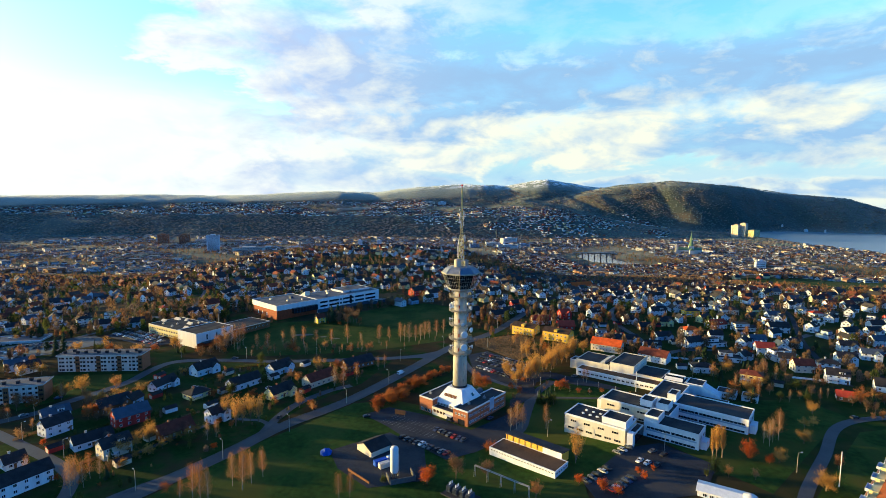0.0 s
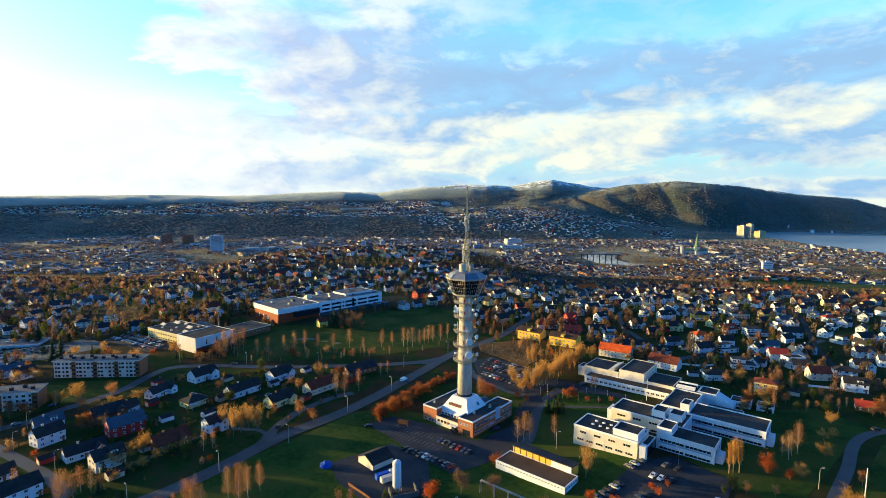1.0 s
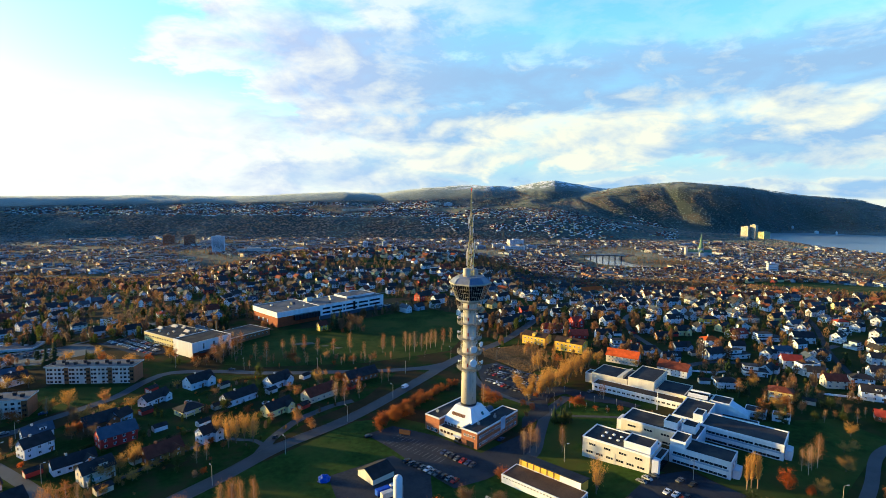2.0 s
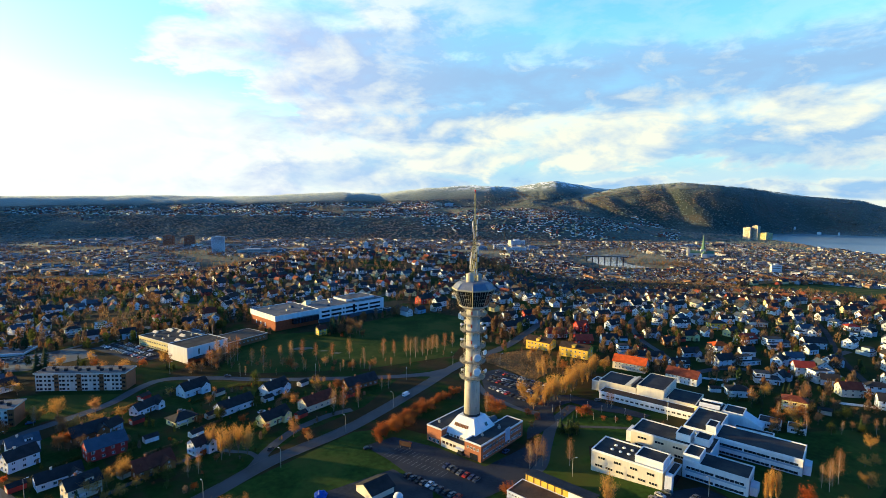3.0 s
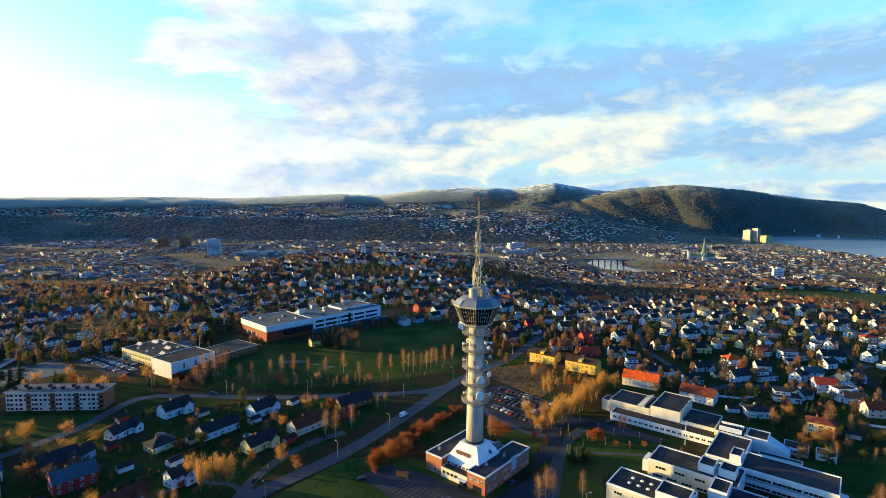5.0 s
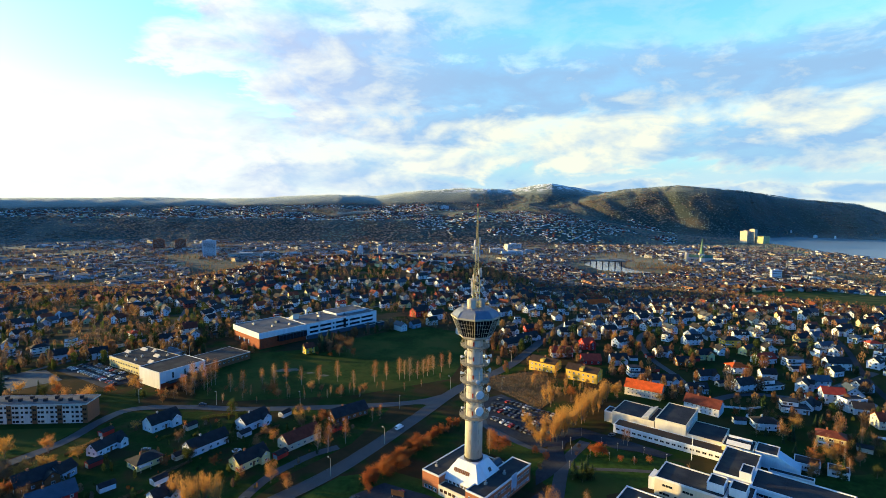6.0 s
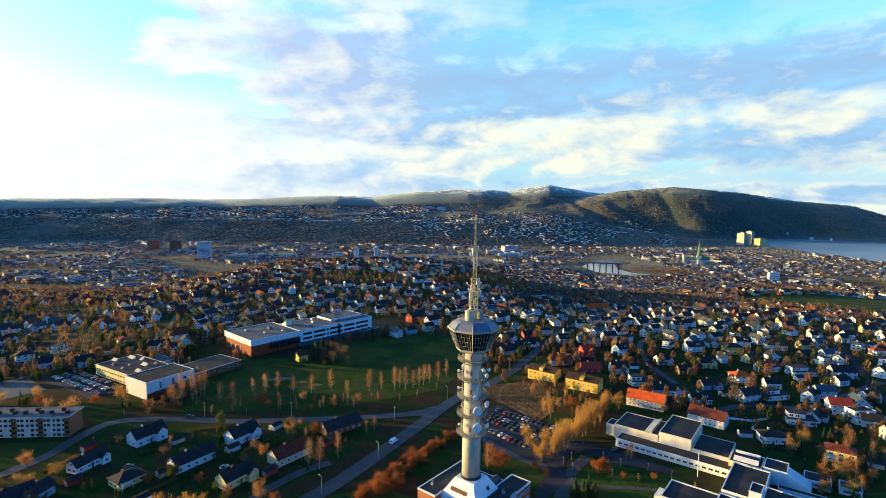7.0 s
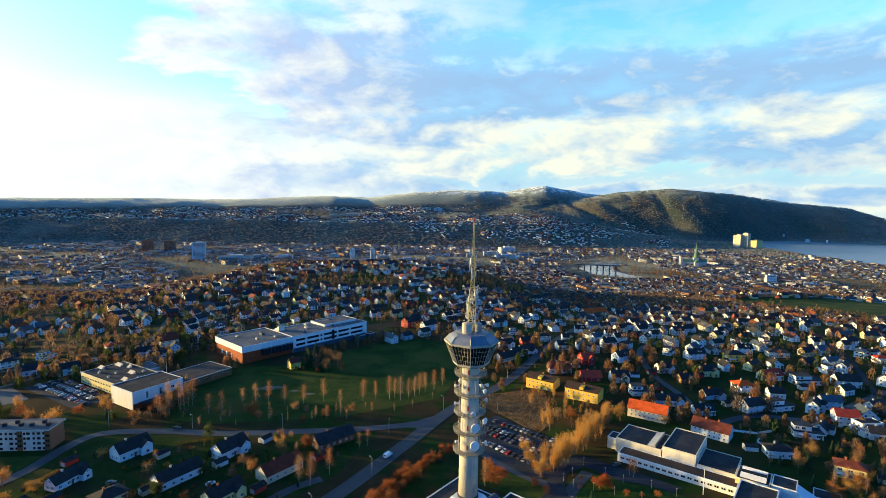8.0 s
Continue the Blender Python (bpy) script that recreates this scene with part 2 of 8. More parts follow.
HAZE_SHEEN = 0.26  # sheen on the far woods that stands in for distance haze
M = dict(
    concrete=material("concrete", (0.44, 0.40, 0.315), 0.85, 0.16, 0.5, 3.5, streak=True, hue=(0.36, 0.335, 0.285)),
    rail=material("galvanised", (0.36, 0.34, 0.27), 0.6, 0.2, metal=0.2),
    grating=material("gallery_grating", (0.22, 0.20, 0.15), 0.8, 0.25),
    mast=material("mast_paint", (0.60, 0.49, 0.19), 0.6, 0.2),
    mast_pale=material("mast_pale_paint", (0.55, 0.53, 0.48), 0.6, 0.2),
    lamp_red=material("red_lamp_glass", (0.6, 0.04, 0.03), 0.3, 0.05),
    deck_roof=material("lead_roof", (0.15, 0.17, 0.215), 0.5, 0.15, 0.4, metal=0.2),
    brick=material("brick", (0.34, 0.13, 0.06), 0.85, 0.25, 0.8, 9.0, hue=(0.27, 0.10, 0.05)),
    brick_dark=material("rust_cladding", (0.25, 0.055, 0.02), 0.7, 0.25, 0.5),
    white=material("white_paint", (0.60, 0.61, 0.62), 0.6, 0.12, 0.3, 3.0, streak=True),
    cream=material("cream_plaster", (0.58, 0.53, 0.42), 0.8, 0.12, 0.3, 3.0, streak=True),
    grey=material("grey_plaster", (0.46, 0.44, 0.40), 0.8, 0.15, 0.3, 3.0, streak=True),
    grey_warm=material("weathered_render", (0.50, 0.46, 0.41), 0.85, 0.2, 0.3, 3.0, streak=True),
    pale=material("pale_plaster", (0.66, 0.65, 0.62), 0.8, 0.12, 0.3, 3.0, streak=True),
    old_asphalt=material("worn_asphalt", (0.030, 0.034, 0.042), 0.9, 0.35, 0.08, 0.8, hue=(0.040, 0.040, 0.044), specular=0.15),
    yellow=material("yellow_paint", (0.66, 0.42, 0.055), 0.7, 0.12, 0.3, 3.0),
    yellow_pale=material("pale_yellow_paint", (0.58, 0.50, 0.22), 0.7, 0.12, 0.3, 3.0),
    beige=material("beige_paint", (0.52, 0.45, 0.33), 0.7, 0.12, 0.3, 3.0),
    red=material("red_paint", (0.34, 0.035, 0.025), 0.7, 0.2, 0.3, 3.0),
    brown=material("brown_stain", (0.16, 0.075, 0.03), 0.75, 0.25, 0.3, 5.0),
    blue=material("blue_paint", (0.25, 0.33, 0.42), 0.7, 0.15, 0.3, 3.0),
    dark=material("dark_tiles", (0.028, 0.026, 0.026), 0.75, 0.35, 0.35, 4.0, bump=0.04),
    slate=material("slate_blue_sheet", (0.055, 0.072, 0.095), 0.6, 0.2, 0.35, 4.0),
    maroon=material("brown_red_tiles", (0.13, 0.035, 0.02), 0.8, 0.3, 0.35, 4.0, bump=0.04),
    umber=material("dark_brown_tiles", (0.055, 0.034, 0.022), 0.8, 0.3, 0.35, 4.0, bump=0.04),
    orange=material("orange_tiles", (0.54, 0.085, 0.014), 0.8, 0.25, 0.35, 4.0, bump=0.04),
    ochre_roof=material("weathered_orange_tiles", (0.30, 0.085, 0.022), 0.85, 0.35, 0.35, 4.0, bump=0.04),
    tile_red=material("red_tiles", (0.34, 0.045, 0.025), 0.8, 0.25, 0.35, 4.0, bump=0.04),
    felt=material("roofing_felt", (0.032, 0.034, 0.040), 0.9, 0.35, 0.12, 1.5, hue=(0.050, 0.048, 0.046)),
    felt_pale=material("pale_roof_felt", (0.115, 0.12, 0.128), 0.9, 0.3, 0.12, 1.5, hue=(0.15, 0.145, 0.135)),
    felt_brown=material("brown_roof_felt", (0.10, 0.06, 0.035), 0.9, 0.3, 0.12, 1.5),
    deck_glass=material("deck_glass", (0.008, 0.009, 0.011), 0.06, 0.1, specular=0.12),
    glass=material("window_glass", (0.015, 0.018, 0.022), 0.12, 0.1, specular=0.6),
    asphalt=material("asphalt", (0.031, 0.039, 0.053), 0.7, 0.25, 0.06, 0.8, hue=(0.040, 0.047, 0.059), specular=0.4),
    paving=material("paving", (0.062, 0.062, 0.064), 0.9, 0.25, 0.1, 1.5),
    kerb=material("kerb_stone", (0.085, 0.085, 0.085), 0.9, 0.2),
    paint_line=material("road_paint", (0.22, 0.22, 0.21), 0.8, 0.2, 2.0),
    grass=material("lawn", (0.026, 0.058, 0.009), 0.95, 0.5, 0.03, 0.4, hue=(0.058, 0.064, 0.013), specular=0.06),
    garden=material("garden_ground", (0.022, 0.052, 0.008), 0.95, 0.4, 0.06, 0.5, hue=(0.046, 0.036, 0.014), specular=0.05),
    meadow=material("rough_meadow", (0.16, 0.105, 0.045), 0.95, 0.45, 0.12, 0.9, hue=(0.085, 0.065, 0.025)),
    sand=material("worn_sand", (0.13, 0.13, 0.105), 0.95, 0.4, 0.4, 2.0, hue=(0.05, 0.062, 0.03)),
    bark=material("bark", (0.20, 0.14, 0.09), 0.9, 0.3, 1.5),
    birch_bark=material("birch_bark", (0.34, 0.27, 0.19), 0.85, 0.35, 1.5),
    twig=material("bare_twigs", None, 0.9, 0.25, 0.8, ramp=[(0.33, 0.155, 0.055), (0.36, 0.185, 0.065), (0.31, 0.13, 0.042), (0.33, 0.195, 0.080)], thin=0.5),
    twig_dark=material("dark_twigs", (0.17, 0.105, 0.055), 0.9, 0.3, 0.8, thin=0.4),
    twig_amber=material("amber_twigs", (0.42, 0.235, 0.055), 0.9, 0.3, 0.8, thin=0.45),
    twig_gold=material("golden_twigs", (0.52, 0.285, 0.068), 0.9, 0.25, 0.8, thin=0.45),
    rust=material("rust_leaves", None, 0.9, 0.3, 0.8, ramp=[(0.32, 0.095, 0.024), (0.34, 0.125, 0.032), (0.26, 0.09, 0.028)], thin=0.45),
    ember=material("orange_leaves", (0.44, 0.10, 0.016), 0.9, 0.25, 0.8, thin=0.45),
    needle=material("needles", (0.022, 0.04, 0.014), 0.9, 0.3, 0.8),
    leaf=material("olive_leaves", (0.07, 0.085, 0.02), 0.9, 0.3, 0.8, thin=0.45),
    # far woods tinted paler too, with haze put into the colour
    wood_stuff=material("far_conifers", None, 0.95, 0.3, 0.05, thin=0.2, per="island", ramp=[(0.076, 0.108, 0.076), (0.084, 0.116, 0.076), (0.092, 0.12, 0.074), (0.072, 0.10, 0.08), (0.108, 0.12, 0.068)], haze_sheen=HAZE_SHEEN),
    birch_stuff=material("far_birches", None, 0.95, 0.3, 0.05, thin=0.35, per="island", ramp=[(0.25, 0.175, 0.10), (0.21, 0.155, 0.10), (0.28, 0.18, 0.085), (0.19, 0.15, 0.105)], haze_sheen=HAZE_SHEEN),
    brush_a=material("bare_garden_trees", (0.185, 0.122, 0.072), 0.95, 0.35, 0.12, 0.9, hue=(0.14, 0.082, 0.045), thin=0.45),
    brush_b=material("golden_garden_trees", (0.27, 0.165, 0.07), 0.95, 0.35, 0.12, 0.9, hue=(0.18, 0.10, 0.042), thin=0.45),
    brush_c=material("grey_garden_trees", (0.15, 0.108, 0.075), 0.95, 0.35, 0.12, 0.9, thin=0.45),
    brush_d=material("rust_garden_trees", (0.20, 0.10, 0.05), 0.95, 0.35, 0.12, 0.9, thin=0.45),
    wall_stuff=material("painted_walls", None, 0.7, 0.12, 0.2, per="island", ramp=[(0.72, 0.72, 0.70), (0.66, 0.66, 0.66), (0.60, 0.50, 0.25), (0.72, 0.71, 0.68), (0.30, 0.06, 0.04), (0.55, 0.50, 0.40), (0.70, 0.70, 0.69), (0.30, 0.35, 0.40), (0.66, 0.60, 0.46), (0.16, 0.08, 0.04)]),
    roof_stuff=material("tiled_roofs", None, 0.8, 0.25, 0.2, per="island", ramp=[(0.035, 0.033, 0.034), (0.045, 0.042, 0.042), (0.11, 0.035, 0.02), (0.03, 0.03, 0.033), (0.05, 0.042, 0.04), (0.19, 0.05, 0.025), (0.05, 0.045, 0.042), (0.08, 0.08, 0.085), (0.035, 0.033, 0.036), (0.06, 0.05, 0.045)]),
    town_stuff=material("town_walls", None, 0.75, 0.15, 0.1, per="island", ramp=[(0.34, 0.36, 0.38), (0.48, 0.47, 0.45), (0.30, 0.20, 0.14), (0.55, 0.46, 0.30), (0.34, 0.37, 0.40), (0.68, 0.68, 0.68), (0.42, 0.42, 0.42), (0.28, 0.14, 0.08), (0.66, 0.66, 0.66)]),
    town_roof=material("town_roofs", None, 0.8, 0.25, 0.1, per="island", ramp=[(0.06, 0.065, 0.075), (0.10, 0.10, 0.105), (0.045, 0.045, 0.05), (0.13, 0.06, 0.04), (0.16, 0.165, 0.17), (0.05, 0.05, 0.055)]),
    car=material("car_paint", None, 0.4, 0.05, ramp=[(0.02, 0.02, 0.025), (0.16, 0.165, 0.17), (0.62, 0.62, 0.62), (0.05, 0.06, 0.075), (0.28, 0.02, 0.02), (0.025, 0.04, 0.10), (0.03, 0.03, 0.032), (0.09, 0.095, 0.10), (0.015, 0.015, 0.018), (0.35, 0.36, 0.37)], specular=0.3),
    tyre=material("tyre", (0.02, 0.02, 0.02), 0.9, 0.1),
    van_white=material("van_paint", (0.75, 0.75, 0.74), 0.35, 0.05),
    copper=material("green_copper", (0.13, 0.21, 0.12), 0.7, 0.2),
    tarp=material("blue_tarpaulin", (0.02, 0.08, 0.42), 0.5, 0.2),
    steel=material("steel", (0.35, 0.35, 0.34), 0.45, 0.2, metal=0.5),
    dish=material("dish_paint", (0.68, 0.67, 0.63), 0.5, 0.1),
    orange_wall=material("orange_cladding", (0.42, 0.16, 0.05), 0.7, 0.2, 0.3),
)


def ground_material():
    m = bpy.data.materials.new("open_ground")
    m.use_nodes = True
    k = Nodes(m.node_tree)
    g = k.add("ShaderNodeNewGeometry")
    pos = g.outputs["Position"]
    s = k.add("ShaderNodeSeparateXYZ")
    k.plug(s.inputs[0], pos)
    a, b, c = k.noise(pos, 0.012, 4.0), k.noise(pos, 0.10, 4.0), k.noise(pos, 0.0035, 5.0, 0.6)
    lawn = k.mix(k.step(b, 0.35, 0.7), (0.016, 0.040, 0.007), (0.030, 0.046, 0.010))
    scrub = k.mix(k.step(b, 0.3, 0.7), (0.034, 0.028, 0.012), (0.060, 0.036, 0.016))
    # western scrub is coloured lighter to make up for light missing there
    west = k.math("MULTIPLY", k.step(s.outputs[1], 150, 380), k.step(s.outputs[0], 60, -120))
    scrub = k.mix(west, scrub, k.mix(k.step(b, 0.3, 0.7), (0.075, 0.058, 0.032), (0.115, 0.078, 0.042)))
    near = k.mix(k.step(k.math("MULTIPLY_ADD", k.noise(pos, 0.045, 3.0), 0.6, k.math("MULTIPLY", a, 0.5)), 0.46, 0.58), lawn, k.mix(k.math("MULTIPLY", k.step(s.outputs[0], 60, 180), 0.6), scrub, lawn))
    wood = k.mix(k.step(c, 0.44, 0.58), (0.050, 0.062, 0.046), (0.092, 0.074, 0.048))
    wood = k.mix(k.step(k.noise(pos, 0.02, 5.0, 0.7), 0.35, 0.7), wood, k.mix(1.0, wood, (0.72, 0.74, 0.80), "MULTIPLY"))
    # mask for the sheen that imitates haze over the far ground
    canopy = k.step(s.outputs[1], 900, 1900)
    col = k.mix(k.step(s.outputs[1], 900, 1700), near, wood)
    open_snow = k.math("MULTIPLY", k.step(s.outputs[2], 150, 215), k.step(s.outputs[1], 4050, 4200))
    open_snow = k.math("MULTIPLY", open_snow, k.step(k.noise(pos, 0.018, 8.0, 0.75), 0.49, 0.55))
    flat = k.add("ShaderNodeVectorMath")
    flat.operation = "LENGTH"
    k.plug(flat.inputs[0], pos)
    # bare far ridges take a blue tint, distance haze put into their colour
    haze_tint = k.math("MULTIPLY", k.step(flat.outputs["Value"], 3950, 4200), k.step(s.outputs[0], 1500, 1200))
    col = k.mix(haze_tint, col, k.mix(k.step(k.noise(pos, 0.006, 5.0, 0.65), 0.4, 0.62), (0.040, 0.072, 0.068), (0.066, 0.090, 0.076)))
    col = k.mix(open_snow, col, (0.62, 0.64, 0.68))
    p = k.add("ShaderNodeBsdfPrincipled")
    k.plug(p.inputs["Base Color"], col)
    p.inputs["Roughness"].default_value, p.inputs["Specular IOR Level"].default_value = 0.95, 0.04
    # bluish sheen grows with distance, in place of real haze
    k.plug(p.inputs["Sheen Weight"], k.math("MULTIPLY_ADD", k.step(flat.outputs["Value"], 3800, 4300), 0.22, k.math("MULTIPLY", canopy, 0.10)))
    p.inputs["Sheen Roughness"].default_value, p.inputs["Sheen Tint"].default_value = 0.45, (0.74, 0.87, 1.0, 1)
    bp = k.add("ShaderNodeBump")
    bp.inputs["Strength"].default_value, bp.inputs["Distance"].default_value = 0.7, 6.0
    k.plug(bp.inputs["Height"], k.math("MULTIPLY", k.noise(pos, 0.04, 5.0, 0.65), k.step(s.outputs[1], 1000, 2500)))
    k.plug(p.inputs["Normal"], bp.outputs[0])
    k.plug(k.add("ShaderNodeOutputMaterial").inputs[0], p.outputs[0])
    return m


def water_material(name, rough):
    m = bpy.data.materials.new(name)
    m.use_nodes = True
    k = Nodes(m.node_tree)
    p = k.add("ShaderNodeBsdfPrincipled")
    pos = k.add("ShaderNodeNewGeometry").outputs["Position"]
    # the pale base colour imitates part of the sky's reflection
    k.plug(p.inputs["Base Color"], k.mix(k.noise(pos, 0.004, 3.0), (0.16, 0.20, 0.23), (0.22, 0.26, 0.28)))
    p.inputs["Roughness"].default_value = rough
    bp = k.add("ShaderNodeBump")
    bp.inputs["Strength"].default_value, bp.inputs["Distance"].default_value = 0.25, 0.5
    k.plug(bp.inputs["Height"], k.noise(pos, 0.15, 3.0))
    k.plug(p.inputs["Normal"], bp.outputs[0])
    k.plug(k.add("ShaderNodeOutputMaterial").inputs[0], p.outputs[0])
    return m


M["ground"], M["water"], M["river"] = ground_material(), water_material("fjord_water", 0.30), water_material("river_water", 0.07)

# ---- building kit ----
def mesh_of(name, bm, mats):
    me = bpy.data.meshes.new(name)
    bm.to_mesh(me)
    bm.free()
    for m in mats if isinstance(mats, (list, tuple)) else [mats]:
        me.materials.append(m)
    return me


def thing(name, label, category, x=0.0, y=0.0, z=0.0, turn=0.0, group="", kind=""):
    ob = new(name)
    ob.matrix_world = pose(x, y, z, 0, 0, turn)
    return tagged(ob, label, category, group, kind)


def part(name, bm, material, parent, label="", m=None):
    ob = new(name, bm if isinstance(bm, bpy.types.Mesh) else mesh_of(name, bm, material))
    ob.parent = parent
    if m is not None:
        ob.matrix_basis = m
    if label:
        ob["label"] = label
    return ob


def box(bm, x0, x1, y0, y1, z0, z1, slot=0):
    v = [bm.verts.new((x, y, z)) for z in (z0, z1) for y in (y0, y1) for x in (x0, x1)]
    for f in ((0, 2, 3, 1), (4, 5, 7, 6), (0, 1, 5, 4), (1, 3, 7, 5), (3, 2, 6, 7), (2, 0, 4, 6)):
        bm.faces.new([v[i] for i in f]).material_index = slot


def prism(bm, ring, low, high, slot=0):
    """A solid on a ring of (x, y) between two heights (numbers, or one a corner)."""
    n = len(ring)
    lo = [low] * n if isinstance(low, (int, float)) else low
    hi = [high] * n if isinstance(high, (int, float)) else high
    a = [bm.verts.new((x, y, z)) for (x, y), z in zip(ring, lo)]
    b = [bm.verts.new((x, y, z)) for (x, y), z in zip(ring, hi)]
    bm.faces.new(a[::-1]).material_index = slot
    bm.faces.new(b).material_index = slot
    for i in range(n):
        j = (i + 1) % n
        bm.faces.new((a[i], a[j], b[j], b[i])).material_index = slot


def lathe(bm, profile, n, start=0.0, slot=0, closed=True):
    rings = [[bm.verts.new((r * math.cos(start + 2 * math.pi * i / n), r * math.sin(start + 2 * math.pi * i / n), z)) for i in range(n)] for r, z in profile]
    for a, b in zip(rings, rings[1:]):
        for i in range(n):
            j = (i + 1) % n
            bm.faces.new((a[i], a[j], b[j], b[i])).material_index = slot
    if closed:
        bm.faces.new(rings[0][::-1]).material_index = slot
        bm.faces.new(rings[-1]).material_index = slot


def tube(bm, p, q, r0, r1=None, n=5, slot=0):
    p, q = Vector(p), Vector(q)
    r1 = r0 if r1 is None else r1
    turn = (q - p).to_track_quat("Z", "Y")
    rings = [[bm.verts.new(c + turn @ Vector((r * math.cos(2 * math.pi * i / n), r * math.sin(2 * math.pi * i / n), 0))) for i in range(n)] for c, r in ((p, r0), (q, r1))]
    for i in range(n):
        j = (i + 1) % n
        bm.faces.new((rings[0][i], rings[0][j], rings[1][j], rings[1][i])).material_index = slot
    bm.faces.new(rings[0][::-1]).material_index = slot
    bm.faces.new(rings[1]).material_index = slot


def ring_band(bm, r0, r1, z0, z1, n=24, slot=0):
    """A flat collar between two radii."""
    ang = [2 * math.pi * i / n for i in range(n)]
    c = [[bm.verts.new((r * math.cos(a), r * math.sin(a), z)) for a in ang] for r, z in ((r0, z0), (r1, z0), (r1, z1), (r0, z1))]
    for k in range(4):
        a, b = c[k], c[(k + 1) % 4]
        for i in range(n):
            j = (i + 1) % n
            bm.faces.new((a[i], a[j], b[j], b[i])).material_index = slot


WINDOWS = {}


def window_mesh(wd, ht, frame_mat="white", bars=1):
    """A window that looks along -y: a frame with its pane set back."""
    key = (round(wd, 2), round(ht, 2), frame_mat, bars)
    if key not in WINDOWS:
        bm = bmesh.new()
        e, d = 0.10, 0.10
        n = bars + 1
        pane = (wd - e * (n + 1)) / n
        xs = [-wd / 2]
        for i in range(n):
            xs += [xs[-1] + e, xs[-1] + e + pane]
        xs.append(wd / 2)
        zs = [-ht / 2, -ht / 2 + e, ht / 2 - e, ht / 2]
        grid = [[bm.verts.new((x, -d, z)) for x in xs] for z in zs]
        for r in range(3):
            for c in range(len(xs) - 1):
                q = [grid[r][c], grid[r][c + 1], grid[r + 1][c + 1], grid[r + 1][c]]
                if r == 1 and c % 2 == 1:
                    back = [bm.verts.new((v.co.x, -0.03, v.co.z)) for v in q]
                    for i in range(4):
                        bm.faces.new((q[i], q[(i + 1) % 4], back[(i + 1) % 4], back[i]))
                    bm.faces.new(back).material_index = 1
                else:
                    bm.faces.new(q)
        rim = grid[0] + [g[-1] for g in grid[1:]] + grid[3][-2::-1] + [g[0] for g in grid[2:0:-1]]
        wall_side = [bm.verts.new((v.co.x, 0.02, v.co.z)) for v in rim]
        for i in range(len(rim)):
            bm.faces.new((rim[i - 1], wall_side[i - 1], wall_side[i], rim[i]))
        WINDOWS[key] = mesh_of("window", bm, [M[frame_mat], M["glass"]])
    return WINDOWS[key]


def windows_on(parent, side, size, zs, count, wd, ht, start=1.5, end=1.5, frame_mat="white", bars=1, name="window"):
    """Rows of windows on one side of a block of size (length, width): 'front' (y = 0), 'right' (x = length), 'left', 'back'."""
    ln, wi = size
    span = ln if side in ("front", "back") else wi
    me = window_mesh(wd, ht, frame_mat, bars)
    for z in zs:
        for i in range(count):
            s = start + (span - start - end) * (i + 0.5) / count
            m = {"front": pose(s, 0, z), "right": pose(ln, s, z, 0, 0, 90), "back": pose(s, wi, z, 0, 0, 180), "left": pose(0, s, z, 0, 0, -90)}[side]
            part(name, me, None, parent, m=m)


def flat_block(parent, x, y, ln, wi, z0, z1, wall, roof, rim="white", rim_h=0.5, name="wing", turn=0.0):
    """A flat-roofed block: walls with a plinth, a rim round the roof and the roof's covering set down inside it."""
    bm = bmesh.new()
    box(bm, 0, ln, 0, wi, z0, z1)
    body = part(name, bm, M[wall], parent, m=pose(x, y, 0, 0, 0, turn))
    bm = bmesh.new()
    e = 0.35
    for a in ((-0.08, ln + 0.08, -0.08, e), (-0.08, ln + 0.08, wi - e, wi + 0.08), (-0.08, e, e, wi - e), (ln - e, ln + 0.08, e, wi - e)):
        box(bm, *a, z1 - 0.25, z1 + rim_h)
    part("roof_rim", bm, M[rim], body)
    bm = bmesh.new()
    box(bm, e, ln - e, e, wi - e, z1 + 0.004, z1 + 0.12)
    part("roof_covering", bm, M[roof], body)
    return body

# ---- the lie of the land ----
CX, CY, SEA = -13.0, -240.0, -112.0
FAR_AZ = [-60, -40.2, -27.4, -22.3, -11, -7.4, -1.9, 3.1, 7.4, 11.5, 15.7, 25, 38, 45, 60]
FAR_Z = [60, 85, 100, 90, 146, 129, 188, 216, 204, 265, 202, 120, 100, 126, 60]
HILL_AZ = [3, 6.2, 8.7, 13.4, 19.1, 24, 29.5, 34, 38.1, 40.8, 46, 60]
HILL_Z = [-40, 42, 92, 128, 209, 240, 201, 144, 116, 45, -60, -116]
def smooth(v, a, b):
    t = np.clip((v - a) / (b - a), 0, 1)
    return t * t * (3 - 2 * t)

